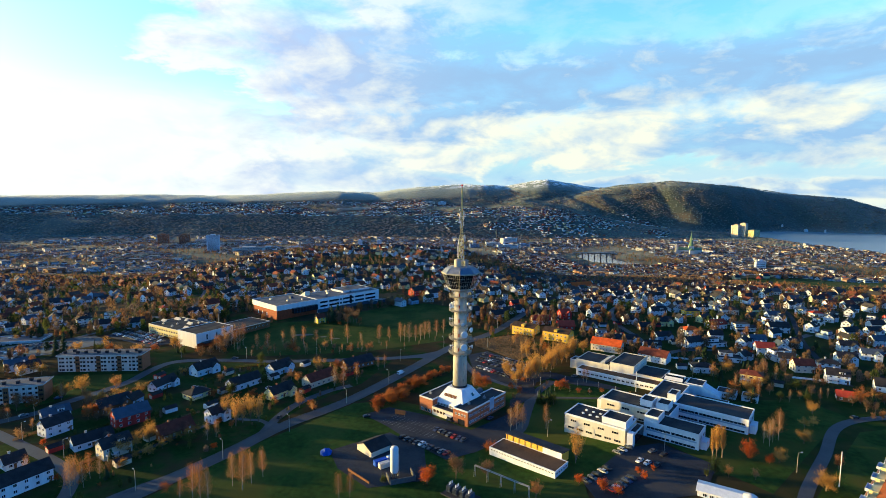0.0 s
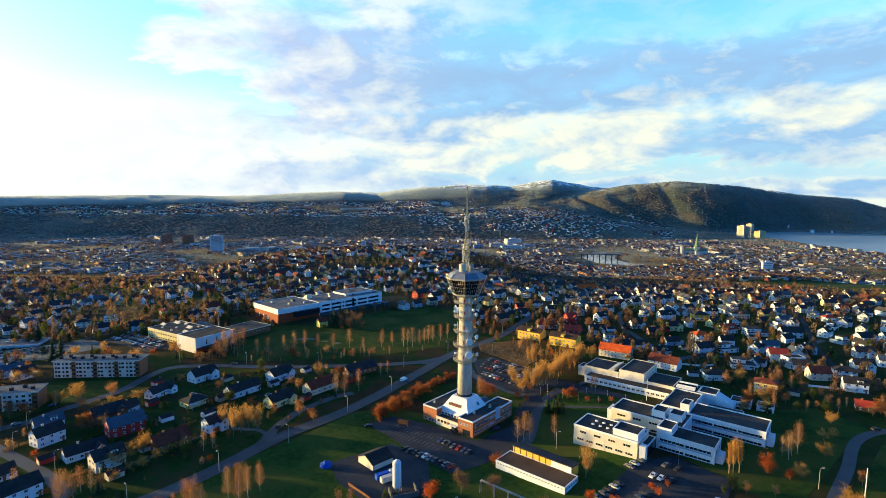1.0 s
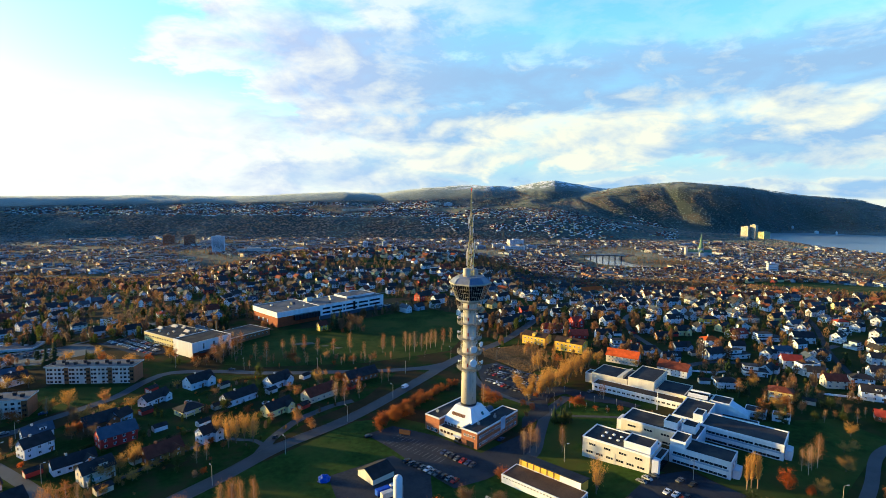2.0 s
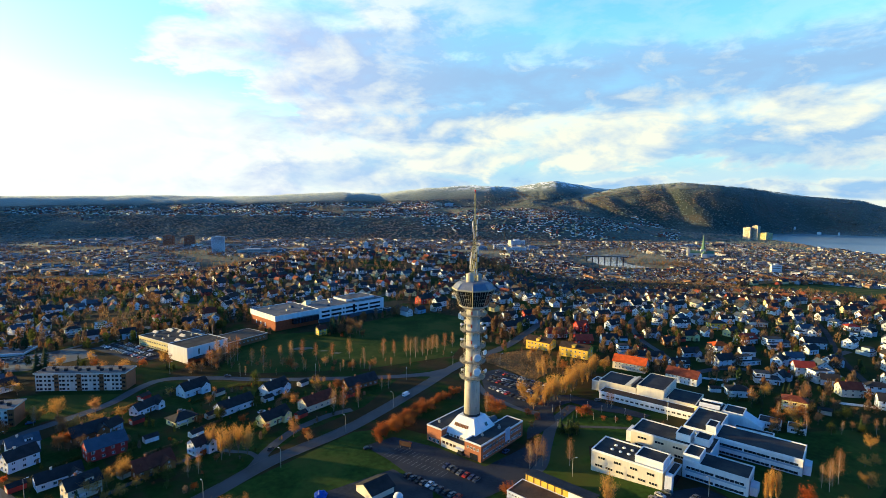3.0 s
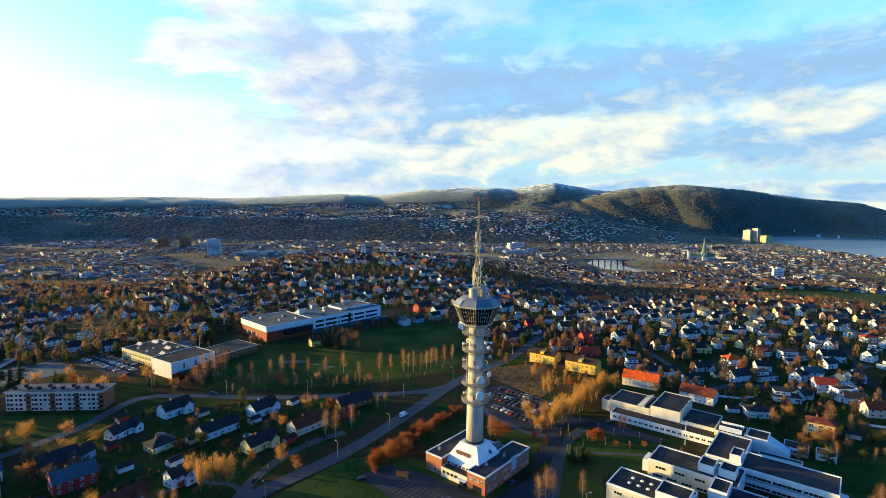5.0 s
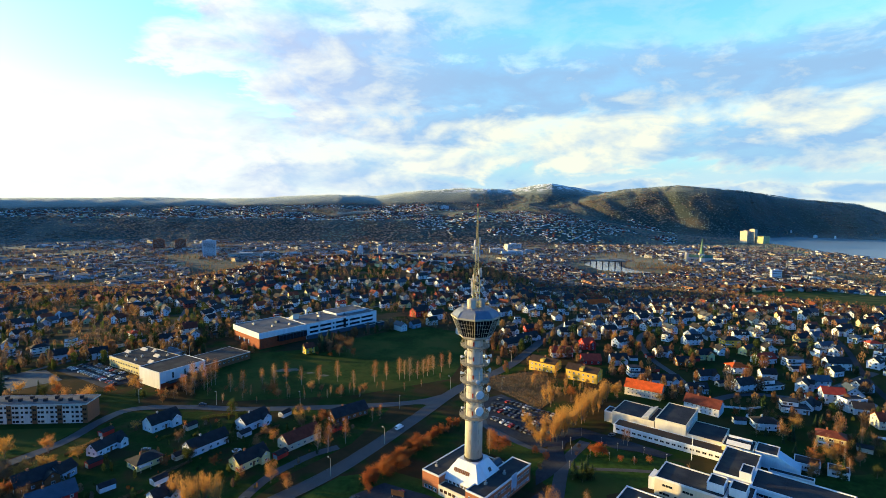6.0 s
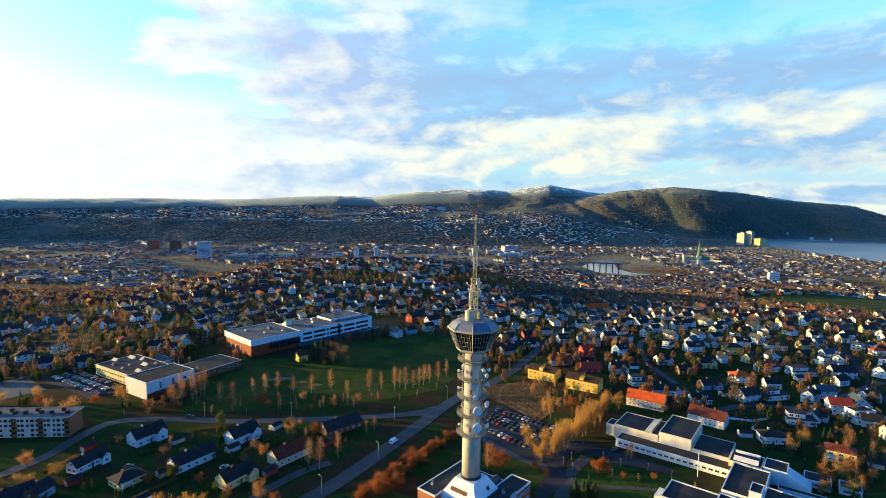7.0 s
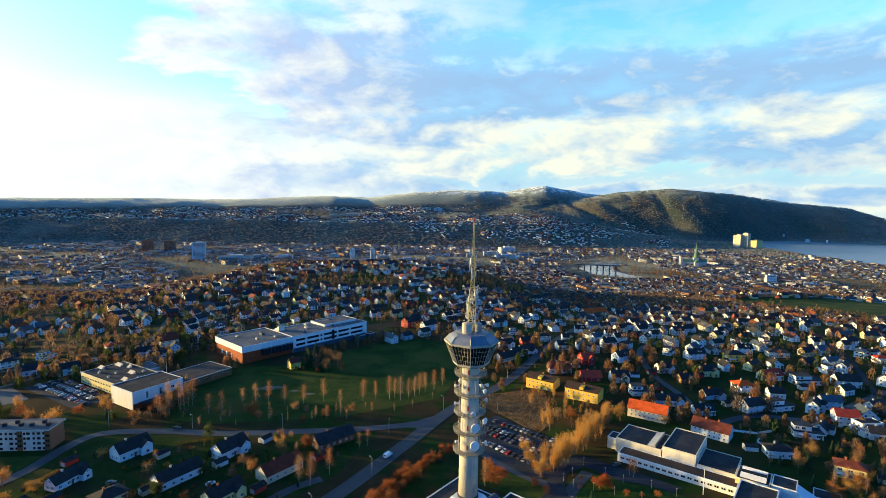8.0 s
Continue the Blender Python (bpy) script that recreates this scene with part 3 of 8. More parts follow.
def terrain(x, y):
    x = np.asarray(x, float); y = np.asarray(y, float)
    dx, dy = x - CX, y - CY
    az = np.degrees(np.arctan2(dx, dy)); R = np.hypot(dx, dy)
    Y = np.maximum(R * np.cos(np.radians(np.clip(az, -50, 50))), 0)
    right = smooth(az, -2, 16)
    left = 1 - smooth(az, -33, -13)
    fall0 = 880 * (1 - right) + 450 * right - 300 * left
    fall = smooth(Y, fall0, 1780 - 380 * left - 230 * right)
    near = 4 * smooth(x, 20, 90) * (1 - smooth(y, 200, 500)) + 6 * smooth(y, 350, 800) * (1 - right) - 12 * smooth(-x, 250, 520)
    near = near + 13 * np.exp(-(((x + 90) / 230) ** 2 + ((y - 700) / 150) ** 2))
    z = near * (1 - fall) - 106 * fall
    land = np.interp(Y, [0, 2650, 3050, 3700, 4700], [0, 0, 98, 130, 170])
    shore = np.interp(az, [28, 31, 36, 40, 50], [3500, 3050, 2500, 2150, 1900])
    sea = smooth(az, 28, 30) * smooth(Y, shore - 60, shore + 40)
    z = z + land * (1 - smooth(az, 10, 29))
    z = z * (1 - sea) + (SEA - 5) * sea
    zl = z
    far = np.interp(az, FAR_AZ, FAR_Z)
    k = smooth(R, 3950, 4700) * (1 - smooth(az, 24, 29))
    z = z * (1 - k) + np.maximum(far, z) * k
    hill = np.interp(az, HILL_AZ, HILL_Z)
    crest = 4480 + 480 * smooth(az, 26, 36)
    hill = 123 + (hill - 123) * crest / 4480
    kb = smooth(R, 3700 + 640 * smooth(az, 26, 36), crest) ** 0.8
    zb = zl * (1 - kb) + hill * kb - 500 * (1 - smooth(R, 3500, 3600))
    zb = np.where(R > crest, hill - (R - crest) * 0.35, zb)
    z = np.maximum(z, np.where(az > 3, zb, -999))
    # spurs and gullies down the wooded hill, swells on the slopes beyond the valley
    warp = az + 1.5 * np.sin(R / 150.0) + 0.8 * np.sin(R / 70.0 + az * 0.7)
    spur = np.sin(warp * 0.75) + 0.7 * np.sin(warp * 1.6 + 1.3 + R / 120) + 0.5 * np.sin(warp * 3.1 + R / 60)
    z = z + np.where(az > 5, 9 * spur * smooth(R, 3650, 3950) * (1 - smooth(R, crest - 330, crest - 40)) * smooth(az, 5, 10) * smooth(z, SEA, SEA + 60), 0)
    swell = np.sin(warp * 0.55 + R / 190) + 0.7 * np.sin(warp * 1.3 - R / 130 + 2)
    z = z + 7 * swell * smooth(Y, 2800, 3300) * (1 - smooth(R, 4000, 4300)) * (1 - smooth(az, 4, 9))
    # the grassy fortress mound over the meadow
    z = z + 15 * np.exp(-(((x - 690) / 150) ** 2 + ((y - 890) / 70) ** 2))
    # past the skyline: the land sinks, the fjord goes on, and a last low range closes the view
    out = smooth(R, 5060, 5600)
    last = np.where(az > 36, 96 + 10 * np.sin(az * 1.7), 136 + 9 * np.sin(az * 0.9) + 5 * np.sin(az * 2.3 + 1))
    floor = np.where(az > 36, SEA - 5, -60)
    beyond = floor + (last - floor) * smooth(R, 6900, 8000) * (1 - 0.4 * smooth(R, 8100, 8900))
    z = z * (1 - out) + beyond * out
    z = np.where(dy < 0, near * np.clip(1 + dy / 600, 0, 1), z)
    return z


def high(x, y):
    return float(terrain(x, y))


def build_ground():
    azs = np.concatenate([np.arange(-56, 56.01, 0.36), np.arange(60, 300.1, 5)])
    rs = np.concatenate([np.arange(0.5, 700, 7), 700 * 1.0185 ** np.arange(1, 106)])
    rs = np.concatenate([rs[rs < 4850], [4880, 4930, 4980, 5050, 5250, 5500, 6000, 6800, 7100, 7350, 7600, 7800, 7950, 8100, 8400, 8900]])
    A, R = np.meshgrid(np.radians(azs), rs)
    X, Y = CX + R * np.sin(A), CY + R * np.cos(A)
    Z = terrain(X, Y)
    far = smooth(R, 2300, 3200) * smooth(Z, SEA - 2, SEA + 30)
    rough = np.zeros_like(Z)
    for i in range(Z.shape[0]):
        if rs[i] > 2300:
            for j in range(Z.shape[1]):
                if far[i, j] > 0:
                    rough[i, j] = noise.fractal(Vector((X[i, j] * 0.004, Y[i, j] * 0.004, 0)), 0.8, 2.0, 4)
    Z = Z + rough * far * (5 + 5 * smooth(Y, 4050, 4350))
    n, k = Z.shape
    verts = np.stack([X, Y, Z], -1).reshape(-1, 3)
    i, j = np.meshgrid(np.arange(n - 1), np.arange(k), indexing="ij")
    jn = (j + 1) % k
    faces = np.stack([i * k + j, (i + 1) * k + j, (i + 1) * k + jn, i * k + jn], -1).reshape(-1, 4)
    me = bpy.data.meshes.new("ground")
    me.from_pydata(verts.tolist(), [], faces[:, ::-1].tolist())
    for p in me.polygons:
        p.use_smooth = True
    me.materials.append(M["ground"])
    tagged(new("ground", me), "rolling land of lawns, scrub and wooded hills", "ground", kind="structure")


build_ground()


def drape(name, ring, material, label, lift=0.12, cell=6.0, category=""):
    """A patch of ground cover within a ring of (x, y), laid on the land."""
    bm = bmesh.new()
    bm.faces.new([bm.verts.new((x, y, 0)) for x, y in ring])
    xs, ys = [p[0] for p in ring], [p[1] for p in ring]
    for axis, lo, hi in (((1, 0, 0), min(xs), max(xs)), ((0, 1, 0), min(ys), max(ys))):
        s = lo + cell
        while s < hi:
            co = Vector(axis) * s
            bmesh.ops.bisect_plane(bm, geom=bm.verts[:] + bm.edges[:] + bm.faces[:], plane_co=co, plane_no=axis)
            s += cell
    bmesh.ops.triangulate(bm, faces=bm.faces[:])
    for v in bm.verts:
        v.co.z = high(v.co.x, v.co.y) + lift
    bmesh.ops.recalc_face_normals(bm, faces=bm.faces[:])
    if sum(f.normal.z for f in bm.faces) < 0:
        bmesh.ops.reverse_faces(bm, faces=bm.faces[:])
    return tagged(new(name, mesh_of(name, bm, material)), label, category or name, kind="structure")


def glide(pts, step=5.0):
    """A smooth line through points."""
    p = [Vector((*a, 0)) for a in pts]
    p = [2 * p[0] - p[1], *p, 2 * p[-1] - p[-2]]
    out = []
    for a, b, c, d in zip(p, p[1:], p[2:], p[3:]):
        n = max(2, int((c - b).length / step))
        for i in range(n):
            t = i / n
            out.append(0.5 * ((2 * b) + (c - a) * t + (2 * a - 5 * b + 4 * c - d) * t * t + (3 * b - a - 3 * c + d) * t ** 3))
    return out + [p[-2]]


ROADS = []


def strip(name, pts, width, material, label, lift=0.16, category="", off=0.0, dash=0):
    line = glide(pts)
    bm = bmesh.new()
    last = None
    for i, c in enumerate(line):
        d = (line[min(i + 1, len(line) - 1)] - line[max(i - 1, 0)]).normalized()
        s = Vector((d.y, -d.x, 0))
        row = []
        for k in (-1, -0.33, 0.33, 1):
            q = c + s * (off + k * width / 2)
            row.append(bm.verts.new((q.x, q.y, high(q.x, q.y) + lift)))
        if last and not (dash and i % dash):
            for k in range(3):
                bm.faces.new((last[k], last[k + 1], row[k + 1], row[k]))
        last = row
    if not off and not dash and width > 3:
        ROADS.append((line, width / 2))
    bmesh.ops.recalc_face_normals(bm, faces=bm.faces[:])
    if sum(f.normal.z for f in bm.faces) < 0:
        bmesh.ops.reverse_faces(bm, faces=bm.faces[:])
    return tagged(new(name, mesh_of(name, bm, material)), label, category or name, kind="structure")


def inside(x, y, ring):
    hit = False
    for (x0, y0), (x1, y1) in zip(ring, ring[1:] + ring[:1]):
        if (y0 > y) != (y1 > y) and x < (x1 - x0) * (y - y0) / (y1 - y0) + x0:
            hit = not hit
    return hit


MAIN = [(-175, -150), (-131.6, -85.6), (-108.3, -50.9), (-91.9, -22.6), (-67.8, 6), (-51.8, 30.4), (-28, 73), (-1.5, 120.5), (33.5, 162), (55, 196), (81.5, 243), (140, 346)]
strip("road", MAIN, 7.6, M["asphalt"], "grey asphalt main road through the suburb")
strip("kerb", MAIN, 0.35, M["kerb"], "pale stone kerb along the road", 0.26, "kerb", 3.95)
strip("kerb", MAIN, 0.35, M["kerb"], "pale stone kerb along the road", 0.26, "kerb", -3.95)
WEST = [(-330, -90), (-238, -19), (-223, 5), (-207, 37), (-204, 63), (-196, 80), (-165, 84), (-130, 82), (-85, 86), (-43, 92), (-14, 101)]
strip("road", WEST, 6.5, M["asphalt"], "grey asphalt side road past the houses", 0.14)
strip("road", [(-260, -15), (-225, -34), (-196.6, -49.6), (-173, -64), (-160, -78), (-150, -110)], 5.5, M["asphalt"], "narrow grey residential street", 0.13)
strip("footpath", [(-146, -98), (-138, -85), (-119, -64), (-107, -46), (-97, -33), (-93, -24)], 3.6, M["asphalt"], "grey asphalt footpath beside the tree strip", 0.13)
strip("road", [(-96.5, -32), (-98, -20), (-96, -7), (-91, 8.5), (-84, 19), (-76.5, 28.5), (-66, 36)], 5.0, M["asphalt"], "short asphalt access road", 0.13)
drape("junction", [(-106, -42), (-101, -28), (-100.5, -18), (-95, -18), (-93, -22), (-88, -20), (-95, -34)], M["asphalt"], "flared mouth of the access road", 0.15, 6, "road")
strip("footpath", [(-99, -20), (-105, -15), (-112, -14.5), (-122, -14), (-134, -26), (-150, -52)], 2.6, M["asphalt"], "grey footpath behind the amber trees", 0.12)
strip("road", [(109, -117), (131, -88), (161, -57), (190, -27), (222, -16), (280, -12)], 4.8, M["asphalt"], "wide asphalt road beside the lawn", 0.16)
strip("road", [(60, 40), (45, 20), (36, -5), (30, -24), (20, -36)], 6.0, M["asphalt"], "asphalt drive beside the tower", 0.14)
strip("footpath", [(44, 18), (57, 13.2), (70, 10.5), (82, 8)], 2.6, M["paving"], "paved footpath across the school lawn", 0.13)
strip("road", [(8, 112), (6, 90), (12, 62), (32, 38), (42, 30)], 5.0, M["asphalt"], "asphalt drive between car parks", 0.13)
strip("road", [(140, 85), (165, 100), (185, 105), (215, 100), (250, 120), (300, 150)], 5.5, M["asphalt"], "curving residential street", 0.13)
strip("road", [(140, 85), (150, 130), (150, 190), (175, 260), (260, 320)], 5.0, M["asphalt"], "residential street up the slope", 0.14)
strip("road", [(240, 30), (262, 90), (285, 140), (330, 220), (380, 330)], 4.2, M["old_asphalt"], "straight residential street", 0.14)
strip("road", [(-420, 170), (-330, 190), (-262, 230), (-205, 262), (-150, 330), (-60, 400)], 6.0, M["asphalt"], "asphalt street behind the school", 0.14)
strip("road", [(-330, 110), (-290, 190), (-270, 260), (-300, 360)], 5.0, M["asphalt"], "residential street among trees", 0.13)
drape("junction", [(-38, 95.5), (-24, 101.5), (-12, 110), (-4, 122), (2, 119), (-6, 106), (-17, 87), (-22, 88), (-24, 92), (-30, 92)], M["asphalt"], "broad asphalt road junction beside the field", 0.17, 6, "road")

LOT_1 = [(-52, -7), (-39, 3), (-16, -8), (5, -25), (17, -14), (30, -2), (34, -12), (20, -36), (5.4, -48), (-8, -55), (-21, -42), (-39, -20)]
LOT_2 = [(10, 100), (25, 110), (54, 70), (42, 38), (34, 36), (12, 64)]
LOT_3 = [(48, -75), (74, -50), (92, -46), (108, -66), (92, -88), (66, -92), (50, -88)]
YARD = [(-62, -47), (-36, -28), (-18, -45), (-16, -72), (-40, -78), (-55, -63)]
drape("car_park", LOT_1, M["old_asphalt"], "dark asphalt car park before the tower", 0.18, category="car park")
drape("car_park", LOT_2, M["old_asphalt"], "dark asphalt car park full of cars", 0.18, category="car park")
drape("car_park", LOT_3, M["old_asphalt"], "dark asphalt car park beside the white school", 0.18, category="car park")
drape("forecourt", [(47, 58), (62, 56), (70, 48), (84, 36), (98, 24), (92, 20), (82, 27), (72, 31), (60, 45), (50, 40), (47, 32), (46, 20), (36, 9), (28, 2), (30, 14), (38, 28), (42, 44)], M["old_asphalt"], "dark asphalt forecourt before the workshops", 0.15)
drape("yard", YARD, M["old_asphalt"], "worn asphalt works yard", 0.11)
drape("car_park", [(-291, 148), (-235, 113.6), (-218.5, 129), (-279, 167)], M["old_asphalt"], "asphalt car park beside the sports hall", 0.11, category="car park")
FIELD = [(-178, 140), (-186, 185), (-130, 204), (-70, 262), (-30, 285), (2, 268), (6, 190), (-8, 138), (-69, 106), (-141, 94), (-168, 98)]
drape("lawn", FIELD, M["grass"], "wide dark green playing field", 0.07, 12)
DIRT = [(17, 144), (49, 151), (62, 150), (56, 96), (44, 83), (30, 108), (17, 124)]
drape("allotment", DIRT, M["meadow"], "patch of withered brown rough grass", 0.08)
drape("lawn", [(-175, -160), (-131, -95), (-100, -44), (-60, 8), (-38, 14), (-14, 2), (10, -10), (46, -36), (48, -92), (62, -140), (0, -190)], M["grass"], "mown green lawn beside the main road", 0.06, 14)
drape("lawn", [(6, 34), (24, 44), (44, 30), (60, 40), (80, 26), (100, 16), (92, 0), (56, -8), (50, -36), (24, -34), (36, -6), (24, 22)], M["grass"], "green lawn between tower and school", 0.05)
drape("lawn", [(40, -40), (52, -28), (82, -47), (74, -51), (48.5, -75), (47, -92), (36, -66)], M["grass"], "green lawn beside the long shed", 0.08)
drape("lawn", [(104, -66), (119, -87), (152, -58), (186, -28), (204, -18), (196, 10), (150, 4), (124, -22), (98, -44)], M["grass"], "sloping green lawn beside the school", 0.045)
drape("lawn", [(95, -45), (150, -40), (175, -30), (140, -64), (118, -84), (108, -72)], M["grass"], "green lawn round the school", 0.07)
drape("lawn", [(-290, 20), (-262, 50), (-208, 55), (-212, 32), (-240, -5)], M["grass"], "green lawn round the housing blocks", 0.07)
drape("lawn", [(126, -97), (160, -66), (196, -33), (230, -26), (262, -40), (262, -130), (150, -130)], M["grass"], "green lawn below the balconied apartments", 0.07)
GARDENS = [(-226, -92), (-214, -30), (-200, 60), (-192, 76), (-130, 78), (-45, 86), (-60, 40), (-84, 8), (-104, -34), (-140, -90), (-170, -130), (-230, -130)]
drape("garden_ground", GARDENS, M["garden"], "mossy garden ground between the wooden houses", 0.05, 10, "garden")
MEADOW = [(510, 680), (575, 825), (760, 842), (860, 890), (1050, 1110), (1020, 800), (760, 560), (600, 430), (540, 450)]
drape("lawn", MEADOW, M["grass"], "broad dark green meadow on the slope", 0.5, 14)

drape("grass_bank", [(560, 872), (600, 905), (680, 925), (780, 925), (850, 900), (840, 868), (760, 850), (650, 842), (580, 850)], M["meadow"], "withered golden grass bank of the fortress mound", 0.7, 14, "grass bank")

BAYS = bmesh.new()
for i in range(15):
    for s in (0, 1):
        c = Vector((-40.5 + i * 1.95 + s * 4.4, -14.5 - i * 1.28 + s * 5.6, 0))
        d, e = Vector((0.63, 0.78, 0)) * 2.3, Vector((0.78, -0.63, 0)) * 0.07
        BAYS.faces.new([BAYS.verts.new(q + Vector((0, 0, 0.23))) for q in (c - d - e, c - d + e, c + d + e, c + d - e)])
tagged(new("bay_lines", mesh_of("bay_lines", BAYS, M["paint_line"])), "worn white parking bay lines on asphalt", "marking", kind="structure")
drape("car_park", [(-372, 118), (-300, 150), (-272, 128), (-300, 96), (-330, 92)], M["asphalt"], "grey asphalt lot beside low white halls", 0.10, category="car park")
bm = bmesh.new()
sea = []
for r in (2250, 3500, 4880, 7600):
    sea.append([bm.verts.new((CX + r * math.sin(radians(a)), CY + r * math.cos(radians(a)), SEA)) for a in range(22, 63, 4)])
for p, q in zip(sea, sea[1:]):
    for i in range(len(p) - 1):
        bm.faces.new((p[i], p[i + 1], q[i + 1], q[i]))
tagged(new("water", mesh_of("water", bm, M["water"])), "calm grey-blue fjord water", "water", kind="structure")
RIVER = [(492, 1640), (546, 1742), (632, 1832), (700, 1836), (712, 1772), (640, 1712), (606, 1590), (620, 1500), (660, 1440), (600, 1425), (540, 1440), (505, 1500)]
drape("river", RIVER, M["river"], "pale reflecting river bend", 1.6, 40, "water")

# ---- the tower ----
def broadcast_tower():
    t = thing("broadcast_tower", "tall pale concrete broadcast tower with glazed deck and mast", "tower")
    e1, e2 = Vector((math.cos(radians(-39)), math.sin(radians(-39)), 0)), Vector((math.cos(radians(51)), math.sin(radians(51)), 0))
    # plinth: a tall truncated pyramid on a low skirt
    bm = bmesh.new()
    rings = []
    for half, z in ((9.4, 0.0), (9.4, 6.2), (4.7, 14.0)):
        rings.append([bm.verts.new(e1 * (a * half) + e2 * (b * half) + Vector((0, 0, z))) for a, b in ((-1, -1), (1, -1), (1, 1), (-1, 1))])
    for a, b in zip(rings, rings[1:]):
        for i in range(4):
            bm.faces.new((a[i], a[(i + 1) % 4], b[(i + 1) % 4], b[i]))
    bm.faces.new(rings[2])
    bm.faces.new(rings[0][::-1])
    base = part("plinth", bm, M["white"], t, "white pyramid-shaped plinth")
    turn = pose(0, 0, 0, 0, 0, -39)
    slope = math.degrees(math.atan2(7.8, 4.7))
    for s, ht, hx in ((-90, 1.1, -1.0), (0, 1.8, 2.4)):
        m = pose(0, 0, 0, 0, 0, s + 90) @ turn @ pose(hx, -(9.4 - 4.7 * 0.5), 6.2 + 7.8 * 0.5, slope - 90, 0, 0)
        bm = bmesh.new()
        if s == -90:
            for i in range(9):
                box(bm, -4.0 + i * 0.92, -3.28 + i * 0.92, -0.14, 0.02, -0.7 - 0.2 * (i % 2), 0.8)
            part("sign_letters", bm, M["brown"], base, "row of dark letter shapes", m=m)
        else:
            box(bm, -0.9, 0.9, -0.1, 0.02, -0.9, 0.9)
            part("roof_window", bm, M["glass"], base, m=m)
    me = window_mesh(1.5, 1.2, "grey")
    for k in range(8):
        part("window", me, None, base, m=turn @ pose(-7.2 + k * 2.05, -9.4, 5.0))
    # shaft
    bm = bmesh.new()
    lathe(bm, [(3.85, 13.6), (3.75, 30), (3.55, 33), (3.35, 69)], 32, closed=True)
    for f in bm.faces:
        f.smooth = abs(f.normal.z) < 0.5
    shaft = part("shaft", bm, M["concrete"], t, "round pale concrete shaft")
    bm = bmesh.new()
    ring_band(bm, 3.7, 4.15, 13.6, 15.0, 32)
    part("collar", bm, M["felt"], shaft, "dark collar")
    for z in (18, 22.5, 27):
        for a in (-118, -62):
            bm = bmesh.new()
            box(bm, -0.28, 0.28, -0.14, 0.1, -0.9, 0.9)
            part("hatch", bm, M["rail"], shaft, m=pose(3.78 * math.cos(radians(a)), 3.78 * math.sin(radians(a)), z, 0, 0, a + 90))
    for z in (36.2, 44, 52, 59.8, 66.2):
        bm = bmesh.new()
        box(bm, -0.3, 0.3, -0.12, 0.1, -0.9, 0.9)
        part("hatch", bm, M["tile_red"], shaft, "small red door", m=pose(3.5 * math.cos(radians(-105)), 3.5 * math.sin(radians(-105)), z - 0.9, 0, 0, -15))
    # ring galleries with their rails
    bm = bmesh.new()
    tube(bm, (3.4, 0, -2.2), (6.2, 0, -0.3), 0.12, n=4)
    bracket = mesh_of("bracket", bm, M["grating"])
    for z in (33.4, 41.3, 48.9, 56.6, 64.2):
        bm = bmesh.new()
        ring_band(bm, 3.3, 6.3, z - 0.14, z, 36)
        g = part("gallery", bm, M["grating"], t, "ring gallery of steel grating")
        for i in range(12):
            part("bracket", bracket, None, g, m=pose(0, 0, z, 0, 0, 30 * i))
        bm = bmesh.new()
        for h in (0.6, 1.15):
            ring_band(bm, 6.22, 6.28, z + h, z + h + 0.06, 36)
        for i in range(24):
            a = 2 * math.pi * i / 24
            tube(bm, (6.25 * math.cos(a), 6.25 * math.sin(a), z), (6.25 * math.cos(a), 6.25 * math.sin(a), z + 1.2), 0.04, n=4)
        part("railing", bm, M["rail"], g, "steel railing")
        bm = bmesh.new()
        ring_band(bm, 4.42, 4.55, z + 3.2, z + 3.3, 28)
        for i in range(8):
            a = 2 * math.pi * (i + 0.5) / 8
            tube(bm, (4.5 * math.cos(a), 4.5 * math.sin(a), z), (4.5 * math.cos(a), 4.5 * math.sin(a), z + 4.6), 0.06, n=4)
        part("antenna_frame", bm, M["rail"], g, "thin steel aerial frame")
    # dishes: angle, height, radius, reach
    for a, z, r, d in ((-73, 37.3, 1.9, 5.6), (-72, 44.2, 1.85, 5.5), (-80, 49.8, 0.95, 5.3), (-38, 46.6, 1.3, 6.6), (-42, 58.6, 0.9, 6.6), (-55, 61.0, 0.75, 6.3), (-30, 60.6, 0.7, 6.8),
                       (195, 59.5, 0.6, 5.6), (170, 51.5, 0.6, 5.4), (10, 52.8, 1.0, 6.2), (-20, 36.8, 1.0, 6.2), (205, 37.4, 0.5, 5.4), (60, 45, 1.2, 6.0), (120, 59, 1.2, 6.0)):
        bm = bmesh.new()
        lathe(bm, [(r, 0.75), (r, 0.35), (r * 0.7, 0.0), (0.3, -0.25), (0.2, -0.9)], 18)
        lathe(bm, [(r * 0.98, 0.72), (r * 0.6, 0.85), (0.1, 0.95)], 18)
        part("dish", bm, M["dish"], t, "round white microwave dish", m=
             Matrix.Translation((d * math.cos(radians(a)), d * math.sin(radians(a)), z)) @ Vector((math.cos(radians(a)), math.sin(radians(a)), 0)).to_track_quat("Z", "Y").to_matrix().to_4x4())
    # deck: eight slanting glazed sides between a floor slab and a rim
    start = radians(-90 - 6)
    bm = bmesh.new()
    lathe(bm, [(3.3, 66.9), (6.0, 67.6), (7.1, 68.3), (7.2, 68.9), (6.6, 68.9)], 8, start)
    deck = part("deck_floor", bm, M["concrete"], t, "concrete underside of the deck")
    bm = bmesh.new()
    lathe(bm, [(6.75, 68.7), (9.95, 76.6)], 8, start)
    part("deck_glass", bm, M["deck_glass"], deck, "dark slanting glass")
    r0, r1, z0, z1 = 7.05, 10.25, 68.8, 76.7
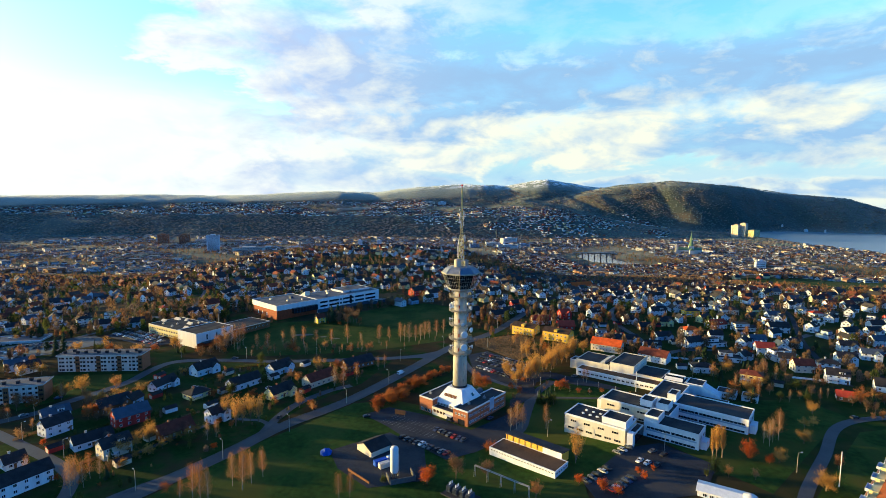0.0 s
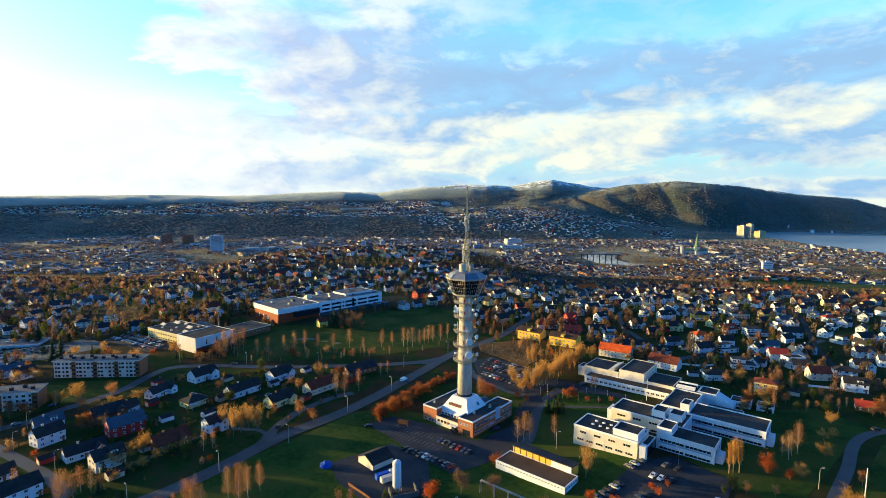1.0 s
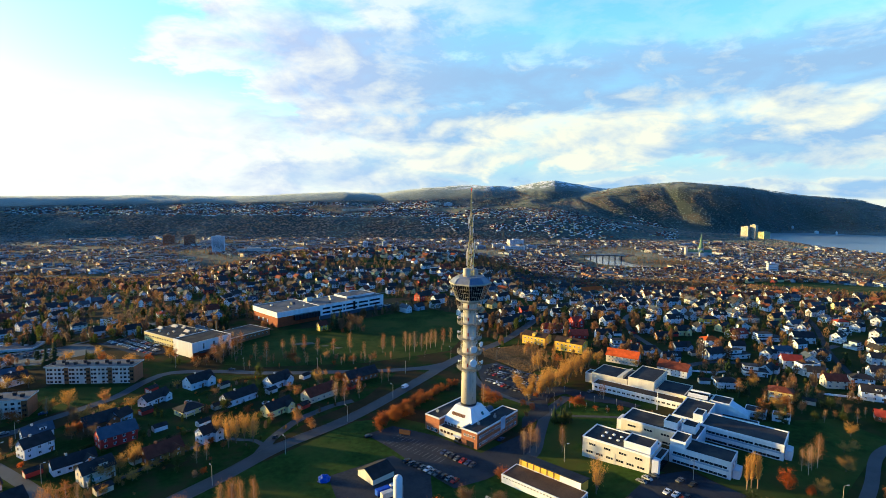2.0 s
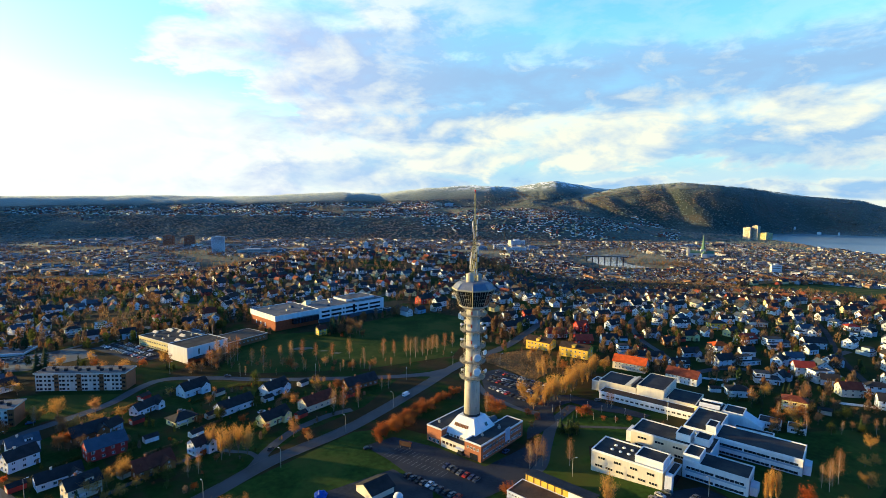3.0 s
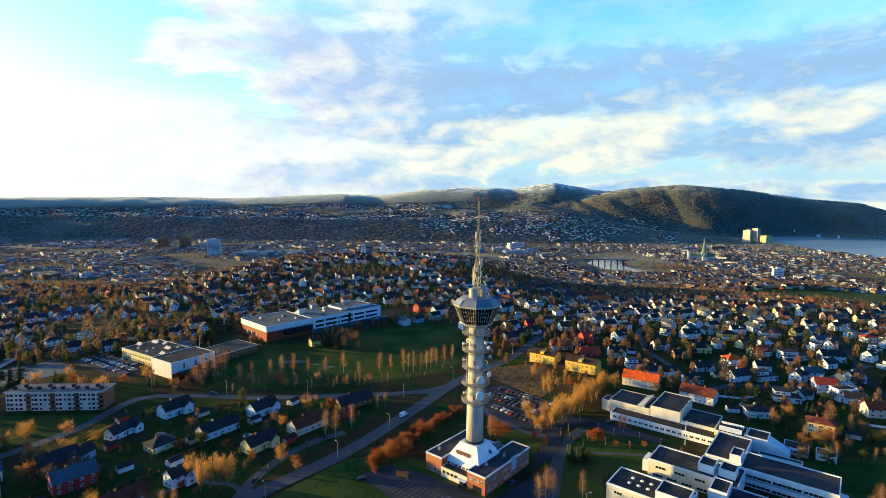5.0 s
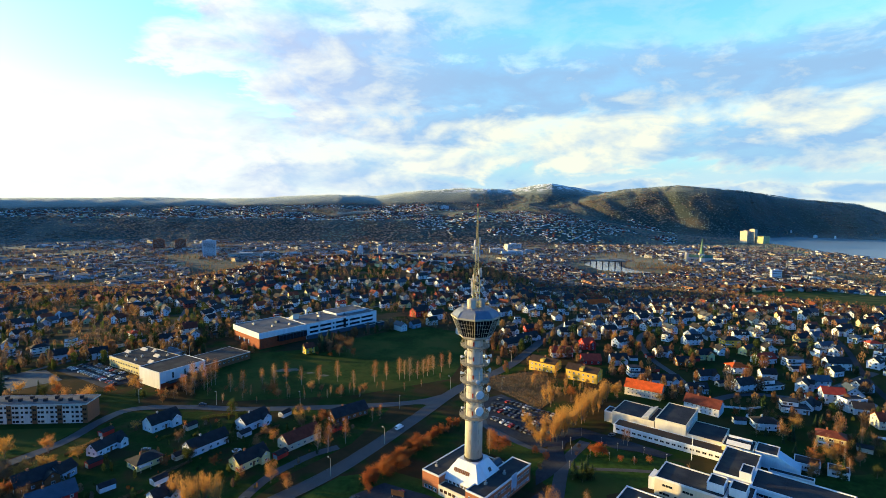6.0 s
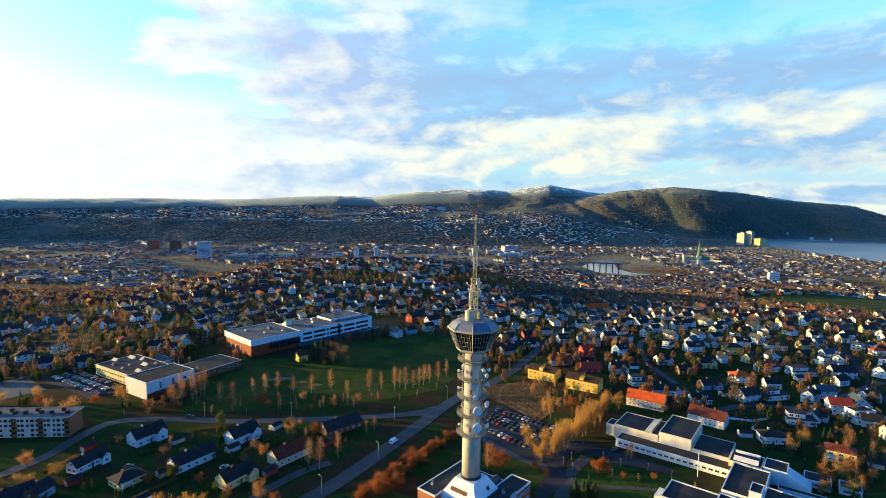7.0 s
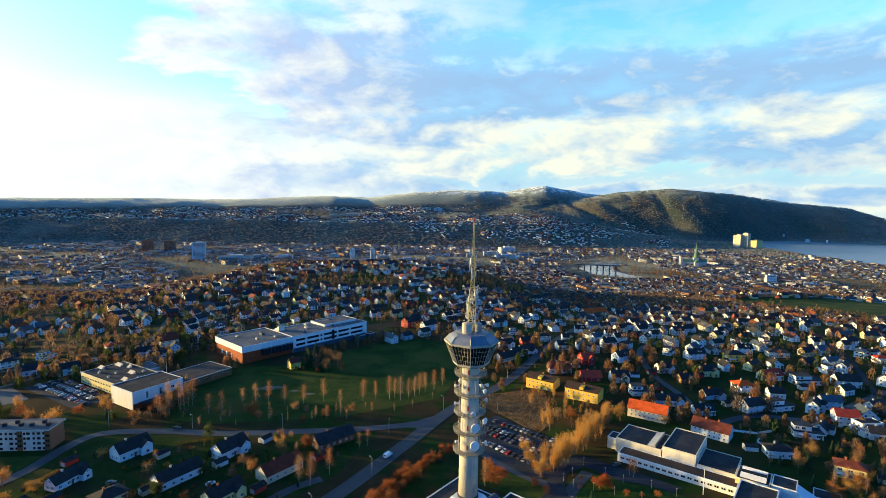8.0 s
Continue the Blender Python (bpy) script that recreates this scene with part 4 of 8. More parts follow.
    for s in range(8):
        bm = bmesh.new()
        c = [Vector((r * math.cos(start + math.pi / 4 * (s + k)), r * math.sin(start + math.pi / 4 * (s + k)), z)) for k, r, z in ((0, r0, z0), (1, r0, z0), (1, r1, z1), (0, r1, z1))]
        for k in range(7):
            f = k / 6
            tube(bm, c[0].lerp(c[1], f), c[3].lerp(c[2], f), 0.12 if k in (0, 6) else 0.04, n=4)
        for k in range(5):
            f = k / 4
            tube(bm, c[0].lerp(c[3], f), c[1].lerp(c[2], f), 0.12 if k in (0, 4) else 0.035, n=4)
        part("glazing_frame", bm, M["cream"], deck, "pale frame of thin glazing bars")
    bm = bmesh.new()
    lathe(bm, [(9.9, 76.6), (10.7, 76.7), (10.75, 77.35), (10.3, 77.4)], 8, start)
    part("rim", bm, M["rail"], deck, "pale metal rim")
    bm = bmesh.new()
    lathe(bm, [(10.2, 77.3), (8.3, 79.5), (6.9, 80.3), (2.0, 80.5)], 8, start)
    roof = part("deck_roof", bm, M["deck_roof"], t, "faceted grey sheet roof")
    bm = bmesh.new()
    for s in range(8):
        a = start + math.pi / 4 * s
        tube(bm, (10.25 * math.cos(a), 10.25 * math.sin(a), 77.4), (8.35 * math.cos(a), 8.35 * math.sin(a), 79.55), 0.13, n=4)
        for q in (-0.25, 0.25):
            tube(bm, (6.4 * math.cos(a + q), 6.4 * math.sin(a + q), 80.2), (6.4 * math.cos(a + q), 6.4 * math.sin(a + q), 81.4), 0.05, n=4)
    ring_band(bm, 6.35, 6.45, 81.3, 81.4, 24)
    part("roof_rail", bm, M["rail"], roof)
    for a, r, h, x, y in ((0, 1.9, 3.6, -1.9, -1.6), (0, 1.3, 3.0, 2.6, 0.8), (0, 1.1, 2.4, 0.8, 2.8)):
        bm = bmesh.new()
        lathe(bm, [(r, 80.2), (r, 80.3 + h), (r + 0.15, 80.3 + h), (r + 0.15, 80.5 + h), (0.2, 81.2 + h)], 14)
        part("drum", bm, M["steel"] if r < 1.5 else M["beige"], roof, "round housing on the roof", m=pose(x, y, 0))
    # mast: a broad lattice foot, a narrower lattice and a slim top
    for nm, za, zb, h0, h1, mat, step in (("mast_foot", 80.3, 97, 1.5, 1.1, "mast", 2.0), ("mast_middle", 97, 110, 0.7, 0.55, "mast", 1.5), ("mast_top", 110, 122.5, 0.30, 0.22, "mast", 1.2)):
        bm = bmesh.new()
        n = int((zb - za) / step)
        for k in range(n):
            ra, rb = (h0 + (h1 - h0) * q / n for q in (k, k + 1))
            ca, cb = za + (zb - za) * k / n, za + (zb - za) * (k + 1) / n
            for i in range(4):
                p = lambda r, j, z: (r * (1, 1, -1, -1)[j % 4], r * (1, -1, -1, 1)[j % 4], z)
                th = 0.19 if nm == "mast_foot" else 0.14
                tube(bm, p(ra, i, ca), p(rb, i, cb), th, n=4)
                tube(bm, p(ra, i, ca), p(rb, i + 1, cb), th * 0.6, n=3)
                tube(bm, p(ra, i, ca), p(ra, i + 1, ca), th * 0.6, n=3)
        sec = part(nm, bm, M[mat], t, "yellow lattice mast" if mat == "mast" else "slim pale mast")
        if nm != "mast_top":
            for k in range(20 if nm == "mast_foot" else 9):
                a, z = random.uniform(0, 6.28), za + (zb - za) * (0.25 + 0.75 * (k + 1) / (21 if nm == "mast_foot" else 10))
                r = h0 + 0.55
                bm = bmesh.new()
                box(bm, -0.18, 0.18, -0.2, 0.2, -1.1, 1.1)
                tube(bm, (0, 0, 0), (-0.7, 0, 0), 0.06, n=4)
                part("panel_aerial", bm, M["mast_pale"], sec, "pale panel aerial", m=pose(r * math.cos(a), r * math.sin(a), z, 0, 0, math.degrees(a)))
    bm = bmesh.new()
    lathe(bm, [(0.10, 122.4), (0.10, 123.3), (0.34, 123.3), (0.40, 123.7), (0.25, 124.1)], 10)
    part("warning_lamp", bm, M["lamp_red"], t, "red warning lamp")


broadcast_tower()


# ---- large buildings ----
def station_building():
    b = thing("station_building", "low red brick building with flat dark roofs round the tower's foot", "building", -22.1, 0.7, 0, -39.4)
    # local x runs along the entrance front, y away from it
    wing = flat_block(b, 0, 0, 9.4, 31, 0, 7.8, "brick", "felt", "white", 0.5)
    windows_on(wing, "front", (9.4, 31), [1.3], 3, 1.8, 1.6, 1.0, 1.0, "white")
    windows_on(wing, "left", (9.4, 31), [2.2, 5.4], 9, 1.6, 1.4)
    wing = flat_block(b, 24.3, -1.0, 9.5, 36, 0, 7.8, "brick", "felt", "white", 0.5)
    windows_on(wing, "front", (9.5, 36), [5.4], 4, 1.1, 1.3, 1.0, 1.0)
    windows_on(wing, "right", (9.5, 36), [2.0, 5.4], 13, 1.7, 1.5, 1.2, 1.2)
    bm = bmesh.new()
    box(bm, 3.2, 7.4, -0.2, 0.1, 0, 3.0)
    part("entrance_glazing", bm, M["glass"], wing, "dark glazed porch")
    bm = bmesh.new()
    box(bm, -0.08, 0.25, 20, 24, 3.0, 9.2)
    part("stair_window", bm, M["blue"], wing, "tall bluish window panel", m=pose(9.45, 0, 0))
    wing = flat_block(b, 9.5, -0.4, 14.7, 10, 0, 4.2, "cream", "felt", "cream", 0.4)
    windows_on(wing, "front", (14.7, 10), [2.6], 4, 1.5, 1.3, 0.6, 5.2, "brown")
    for x in (10.4, 12.6):
        bm = bmesh.new()
        box(bm, 0, 1.7, -0.12, 0.02, 0, 2.5)
        part("entrance_door", bm, M["glass"], wing, "dark glazed entrance door", m=pose(x, 0, 0))
    bm = bmesh.new()
    box(bm, 9.8, 14.6, -2.0, -0.02, 2.9, 3.15)
    part("canopy", bm, M["white"], wing, "flat white entrance canopy")
    flat_block(b, 9.4, 24, 14.9, 6.5, 0, 6.5, "brick", "felt", "white", 0.4)
    bm = bmesh.new()
    lathe(bm, [(1.9, 0), (1.9, 11)], 14)
    part("air_duct", bm, M["slate"], b, "blue-grey round duct", m=pose(21, 17.5, 7.6) @ pose(0, 0, 0, -90, 0, 0))
    for x, y in ((3, 6), (28, 8), (29.5, 20)):
        bm = bmesh.new()
        box(bm, -0.6, 0.6, -0.5, 0.5, 7.9, 8.9)
        lathe(bm, [(0.25, 8.9), (0.25, 9.6), (0.4, 9.6), (0.4, 9.8)], 8)
        part("roof_vent", bm, M["steel"], b, m=pose(x, y, 0))


station_building()


def white_school():
    b = thing("white_school", "white flat-roofed school of staggered wings with dark roofs", "school", 51.2, -29.3, 2.4, -38.5)
    # the sunlit wings carry that light as cream paint; shaded ones stay white
    def wing(x, y, ln, wi, h, rows, n, nr, wall="white", zb=-1.0):
        """One wing: ribbon windows in pale blue frames, or spaced windows on the cream wings."""
        w = flat_block(b, x, y, ln, wi, zb, h, wall, "felt", "white", 0.6)
        if wall == "cream":
            windows_on(w, "front", (ln, wi), rows[:1], n, (ln - 2.4) / n * 0.72, 1.2, 1.2, 1.2, "cream", 2)
            windows_on(w, "front", (ln, wi), rows[1:], n // 2 + 1, (ln - 2.4) / n * 0.7, 1.2, 1.2, 1.2, "cream", 2)
        else:
            for z in rows:
                bm = bmesh.new()
                box(bm, 1.0, ln - 1.0, -0.06, 0.02, z - 1.5, z - 0.72)
                part("spandrel", bm, M["blue"], w, "pale blue spandrel band")
            windows_on(w, "front", (ln, wi), rows, n // 2, (ln - 2.4) / (n // 2) * 0.96, 1.3, 1.2, 1.2, "white", 5)
        windows_on(w, "right", (ln, wi), rows, nr, (wi - 3) / nr * 0.6, 1.3, 1.5, 1.5, "grey", 1)
        return w
    rows = [2.6, 6.3]
    a = wing(0, 0, 30, 16, 8.6, rows, 6, 2, "cream")
    for i in range(6):
        bm = bmesh.new()
        lathe(bm, [(0.75, 8.7), (0.75, 9.0), (0.55, 9.2), (0.1, 9.25)], 12)
        part("skylight", bm, M["dish"], a, "round white skylight dome", m=pose(7 + (i % 3) * 3.6, 6 + (i // 3) * 4.5, 0))
    wing(33.5, 16, 24.5, 13, 8.6, rows, 4, 2)
    wing(39, 48.5, 34, 17.5, 8.6, rows, 6, 2)
    wing(6.5, 31, 26, 16, 8.6, rows, 4, 2, "cream")
    flat_block(b, 24.6, 52, 14.2, 29, -1, 8.6, "white", "felt", "white", 0.6, "spine")
    flat_block(b, 32.7, 29.2, 8.6, 19.1, -1, 8.3, "white", "felt", "white", 0.5, "link")
    flat_block(b, 30.2, 3.4, 3.1, 12.4, -1, 6.6, "glass", "felt", "white", 0.4, "link")
    for x, y, ln, wi in ((18.4, 1.2, 11.4, 10), (33.6, 16.2, 6.3, 10.6), (25.6, 34.5, 6.2, 8.5), (33.4, 35.2, 6.1, 8), (34.3, 52.2, 4.4, 8.5)):
        flat_block(b, x, y, ln, wi, 8.73, 11.6, "white", "felt", "white", 0.5, "upper_storey")
    for x, y, h, wi in ((58.2, 18, 5.2, 7), (73.2, 51, 5.6, 8), (3.2, 34, 6.6, 8), (31.0, -0.4, 8.0, 3.6)):
        bm = bmesh.new()
        prism(bm, [(0, 0), (2.6, 0.4), (2.6, wi - 0.4), (0, wi)], -1, h)
        part("stair_tower", bm, M["white"], b, "plain white stair tower", m=pose(x, y, 0))


white_school()


def low_complex():
    b = thing("workshop_building", "long cream workshop building with stepped flat roofs", "building", 77.3, 49.0, 3.4, -37.5)
    s = flat_block(b, 0, 0, 52, 9, 0, 4.4, "white", "felt_brown", "white", 0.4)
    windows_on(s, "front", (52, 9), [2.6], 18, 1.9, 1.1, 1.0, 1.0, "grey")
    flat_block(b, -9, 11, 9, 8, 0, 6.0, "cream", "felt", "white", 0.4)
    flat_block(b, -4, 9.2, 22, 20, 0, 7.6, "cream", "felt", "cream", 0.4)
    bm = bmesh.new()
    prism(bm, [(11, 10), (15, 10), (15, 28), (11, 28)], 7.6, [7.8, 9.6, 9.6, 7.8])
    part("roof_light", bm, M["steel"], b, "sloping sheet-metal roof light")
    hall = flat_block(b, 18.5, 9.2, 15, 27, 0, 9.6, "cream", "felt", "cream", 0.5, "hall")
    windows_on(hall, "right", (15, 27), [7.0], 7, 1.6, 1.2)
    flat_block(b, 34, 9.2, 16, 20, 0, 5.8, "cream", "felt", "cream", 0.4)
    u = flat_block(b, 50.5, 5, 13, 13, 0, 7.0, "yellow_pale", "felt", "cream", 0.4)
    for i in range(3):
        bm = bmesh.new()
        prism(bm, [(1.5, 2 + i * 3.2), (11.5, 2 + i * 3.2), (11.5, 4.4 + i * 3.2), (1.5, 4.4 + i * 3.2)], 7.1, [7.3, 7.3, 8.6, 8.6])
        part("roof_light", bm, M["glass"] if i == 1 else M["dish"], u, "glazed saw-tooth roof light")
    flat_block(b, 64, 7, 9, 11, 0, 7.2, "white", "felt", "white", 0.5)
    bm = bmesh.new()
    prism(bm, [(73, 7), (82, 7), (82, 15), (73, 15)], 0, [7.4, 3.0, 3.0, 7.4])
    part("lean_to", bm, M["white"], b, "white sloping annex")
    bm = bmesh.new()
    lathe(bm, [(0.22, 0), (0.12, 13)], 8)
    part("flagpole", bm, M["dish"], b, "white flagpole", m=pose(40, -7, 0))


low_complex()


def long_shed():
    b = thing("long_shed", "long low white shed with brown roof and raised hall", "shed", 12.0, -49.6, 0.0, -40.5)
    s = flat_block(b, 0, 0, 33.5, 11.5, -0.5, 3.5, "white", "felt_brown", "white", 0.25, "front_range")
    windows_on(s, "front", (33.5, 11.5), [2.7], 22, 0.9, 0.5, 0.6, 0.6, "grey", 0)
    windows_on(s, "right", (33.5, 11.5), [2.4], 5, 1.2, 0.8, 0.6, 0.6, "grey", 0)
    bm = bmesh.new()
    prism(bm, [(0, 11.6), (29, 11.6), (29, 18), (0, 18)], -0.5, [6.3, 6.3, 5.4, 5.4])
    # the yellow is low sun on the wall, put into its paint
    r = part("back_hall", bm, M["yellow"], b, "taller back hall with a timber wall yellowed as if sunlit", m=pose(1.5, 0, 0))
    # the stretch that the sun misses is covered in white
    bm = bmesh.new()
    box(bm, 19.5, 28.9, 11.5, 11.596, 3.6, 6.2)
    part("white_panel", bm, M["white"], r, "white wall panel for the stretch out of the sun")
    for i in range(6):
        bm = bmesh.new()
        box(bm, 0.5 + i * 3.2, 0.8 + i * 3.2, 11.46, 11.596, 3.6, 6.2)
        part("pilaster", bm, M["brown"], r, "dark timber pilaster")
    bm = bmesh.new()
    prism(bm, [(-0.4, 11.3), (29.4, 11.3), (29.4, 18.4), (-0.4, 18.4)], [6.35, 6.35, 5.45, 5.45], [6.75, 6.75, 5.8, 5.8])
    part("roof", bm, M["felt"], r, "dark sloping roof")


long_shed()


def hut():
    b = thing("hut", "small cream works hut with a dark gabled roof", "hut", -49.3, -45.8, 0, -46)
    gable_body(b, 11, 11, 2.9, 2.5, "cream", "dark", True)


def gable_body(b, wi, ln, eave, rise, wall, roof, along_y=True, over=0.5, z0=-0.6):
    """Walls with gables at y = 0 and y = ln, ridge along y; roof slabs with eaves."""
    bm = bmesh.new()
    pts = [(0, z0), (wi, z0), (wi, eave), (wi / 2, eave + rise), (0, eave)]
    a = [bm.verts.new((x, 0, z)) for x, z in pts]
    c = [bm.verts.new((x, ln, z)) for x, z in pts]
    bm.faces.new(a)
    bm.faces.new(c[::-1])
    for i in range(5):
        j = (i + 1) % 5
        bm.faces.new((a[j], a[i], c[i], c[j]))
    walls = part("wall", bm, M[wall], b)
    bm = bmesh.new()
    k = rise / (wi / 2)
    for sgn in (-1, 1):
        top, low = (wi / 2, eave + rise + 0.03), (wi / 2 + sgn * (wi / 2 + over), eave + 0.03 - over * k)
        v = [bm.verts.new((x, y, z + dz)) for dz in (0, 0.28) for y in (-over, ln + over) for x, z in (top, low)]
        for f in ((0, 1, 3, 2), (4, 6, 7, 5), (0, 4, 5, 1), (2, 3, 7, 6), (1, 5, 7, 3), (0, 2, 6, 4)):
            bm.faces.new([v[i] for i in f])
    bmesh.ops.recalc_face_normals(bm, faces=bm.faces[:])
    part("roof", bm, M[roof], b)
    return walls


hut()


def storage_tank():
    b = thing("storage_tank", "tall white upright storage tank on short legs", "tank", -29.9, -69.1, 0)
    bm = bmesh.new()
    lathe(bm, [(0.4, 1.5), (1.4, 1.9), (1.75, 2.6), (1.75, 12.4), (1.35, 13.1), (0.3, 13.4)], 20)
    for f in bm.faces:
        f.smooth = True
    part("vessel", bm, M["white"], b)
    for i in range(4):
        a = math.pi / 2 * i + 0.5
        bm = bmesh.new()
        tube(bm, (1.4 * math.cos(a), 1.4 * math.sin(a), 0), (1.4 * math.cos(a), 1.4 * math.sin(a), 2.4), 0.15, n=5)
        part("leg", bm, M["steel"], b)
    bm = bmesh.new()
    tube(bm, (1.9, 0.4, 0), (1.9, 0.4, 9), 0.12, n=5)
    tube(bm, (1.9, 0.4, 9), (1.2, 0.3, 9.4), 0.12, n=5)
    part("pipe", bm, M["steel"], b)


storage_tank()


def gable_building(name, label, category, x, y, turn, ln, wi, eave, rise, wall, roof, rows, n, wd=1.2, ht=1.3, chimneys=1, z=None, group="", dormer=False):
    """A ridge-roofed building; x, y is the corner where its long front begins, the front runs along turn."""
    b = thing(name, label, category, x, y, high(x, y) if z is None else z, turn, group)
    # the front runs along x; the gable body has its ridge along y, so turn it
    k = part("wall", gable_mesh(ln, wi, eave, rise), None, b)
    k.data.materials.append(M[wall])
    part("roof", roof_mesh(ln, wi, eave, rise), None, b).data.materials.append(M[roof])
    windows_on(b, "front", (ln, wi), rows, n, wd, ht, 1.0, 1.0)
    windows_on(b, "left", (ln, wi), rows, 2, wd, ht, 1.2, 1.2)
    windows_on(b, "right", (ln, wi), rows, 2, wd, ht, 1.2, 1.2)
    for i in range(chimneys):
        bm = bmesh.new()
        cx = ln * (i + 1) / (chimneys + 1)
        box(bm, cx - 0.4, cx + 0.4, wi / 2 - 0.35, wi / 2 + 0.35, eave + rise - 0.8, eave + rise + 1.1)
        box(bm, cx - 0.5, cx + 0.5, wi / 2 - 0.45, wi / 2 + 0.45, eave + rise + 1.1, eave + rise + 1.25)
        part("chimney", bm, M["brick"], b, "brick chimney")
    if dormer:
        bm = bmesh.new()
        box(bm, ln / 2 - 1.3, ln / 2 + 1.3, -0.05, wi / 2, eave - 0.2, eave + 2.1)
        part("dormer", bm, M[wall], b)
    return b


def gable_mesh(ln, wi, eave, rise, z0=-0.8):
    bm = bmesh.new()
    pts = [(0, z0), (wi, z0), (wi, eave), (wi / 2, eave + rise), (0, eave)]
    a = [bm.verts.new((0, y, z)) for y, z in pts]
    c = [bm.verts.new((ln, y, z)) for y, z in pts]
    bm.faces.new(a[::-1])
    bm.faces.new(c)
    for i in range(5):
        j = (i + 1) % 5
        bm.faces.new((a[i], a[j], c[j], c[i]))
    bmesh.ops.recalc_face_normals(bm, faces=bm.faces[:])
    return mesh_of("wall", bm, [])


def roof_mesh(ln, wi, eave, rise, over=0.5):
    bm = bmesh.new()
    k = rise / (wi / 2)
    for sgn in (-1, 1):
        top, low = (wi / 2, eave + rise + 0.03), (wi / 2 + sgn * (wi / 2 + over), eave + 0.03 - over * k)
        v = [bm.verts.new((x, y, z + dz)) for dz in (0, 0.26) for x in (-over, ln + over) for y, z in (top, low)]
        for f in ((0, 1, 3, 2), (4, 6, 7, 5), (0, 4, 5, 1), (2, 3, 7, 6), (1, 5, 7, 3), (0, 2, 6, 4)):
            bm.faces.new([v[i] for i in f])
    bmesh.ops.recalc_face_normals(bm, faces=bm.faces[:])
    return mesh_of("roof", bm, [])


gable_building("yellow_apartments", "long yellow rendered apartment house with a brown roof", "house", 50.2, 156.1, -36, 20, 12, 7.4, 2.4, "yellow", "umber", [2.0, 5.2], 6, group="yellow apartment houses", dormer=True)
gable_building("yellow_apartments", "long yellow rendered apartment house with a brown roof", "house", 71.4, 132.2, -34, 21.6, 12, 7.5, 2.4, "yellow", "umber", [2.0, 5.2], 6, group="yellow apartment houses", dormer=True)
gable_building("terraced_house", "cream apartment house under a bright orange tiled roof", "house", 102.1, 103.4, -32, 21.5, 11, 5.2, 3.6, "cream", "orange", [1.6, 4.0], 8, 0.9, 1.1, 2)
gable_building("terraced_house", "white apartment house under a brown-red tiled roof", "house", 129.2, 80.8, -41, 19, 11, 4.8, 3.4, "white", "maroon", [1.4, 3.7], 7, 0.9, 1.1, 2)


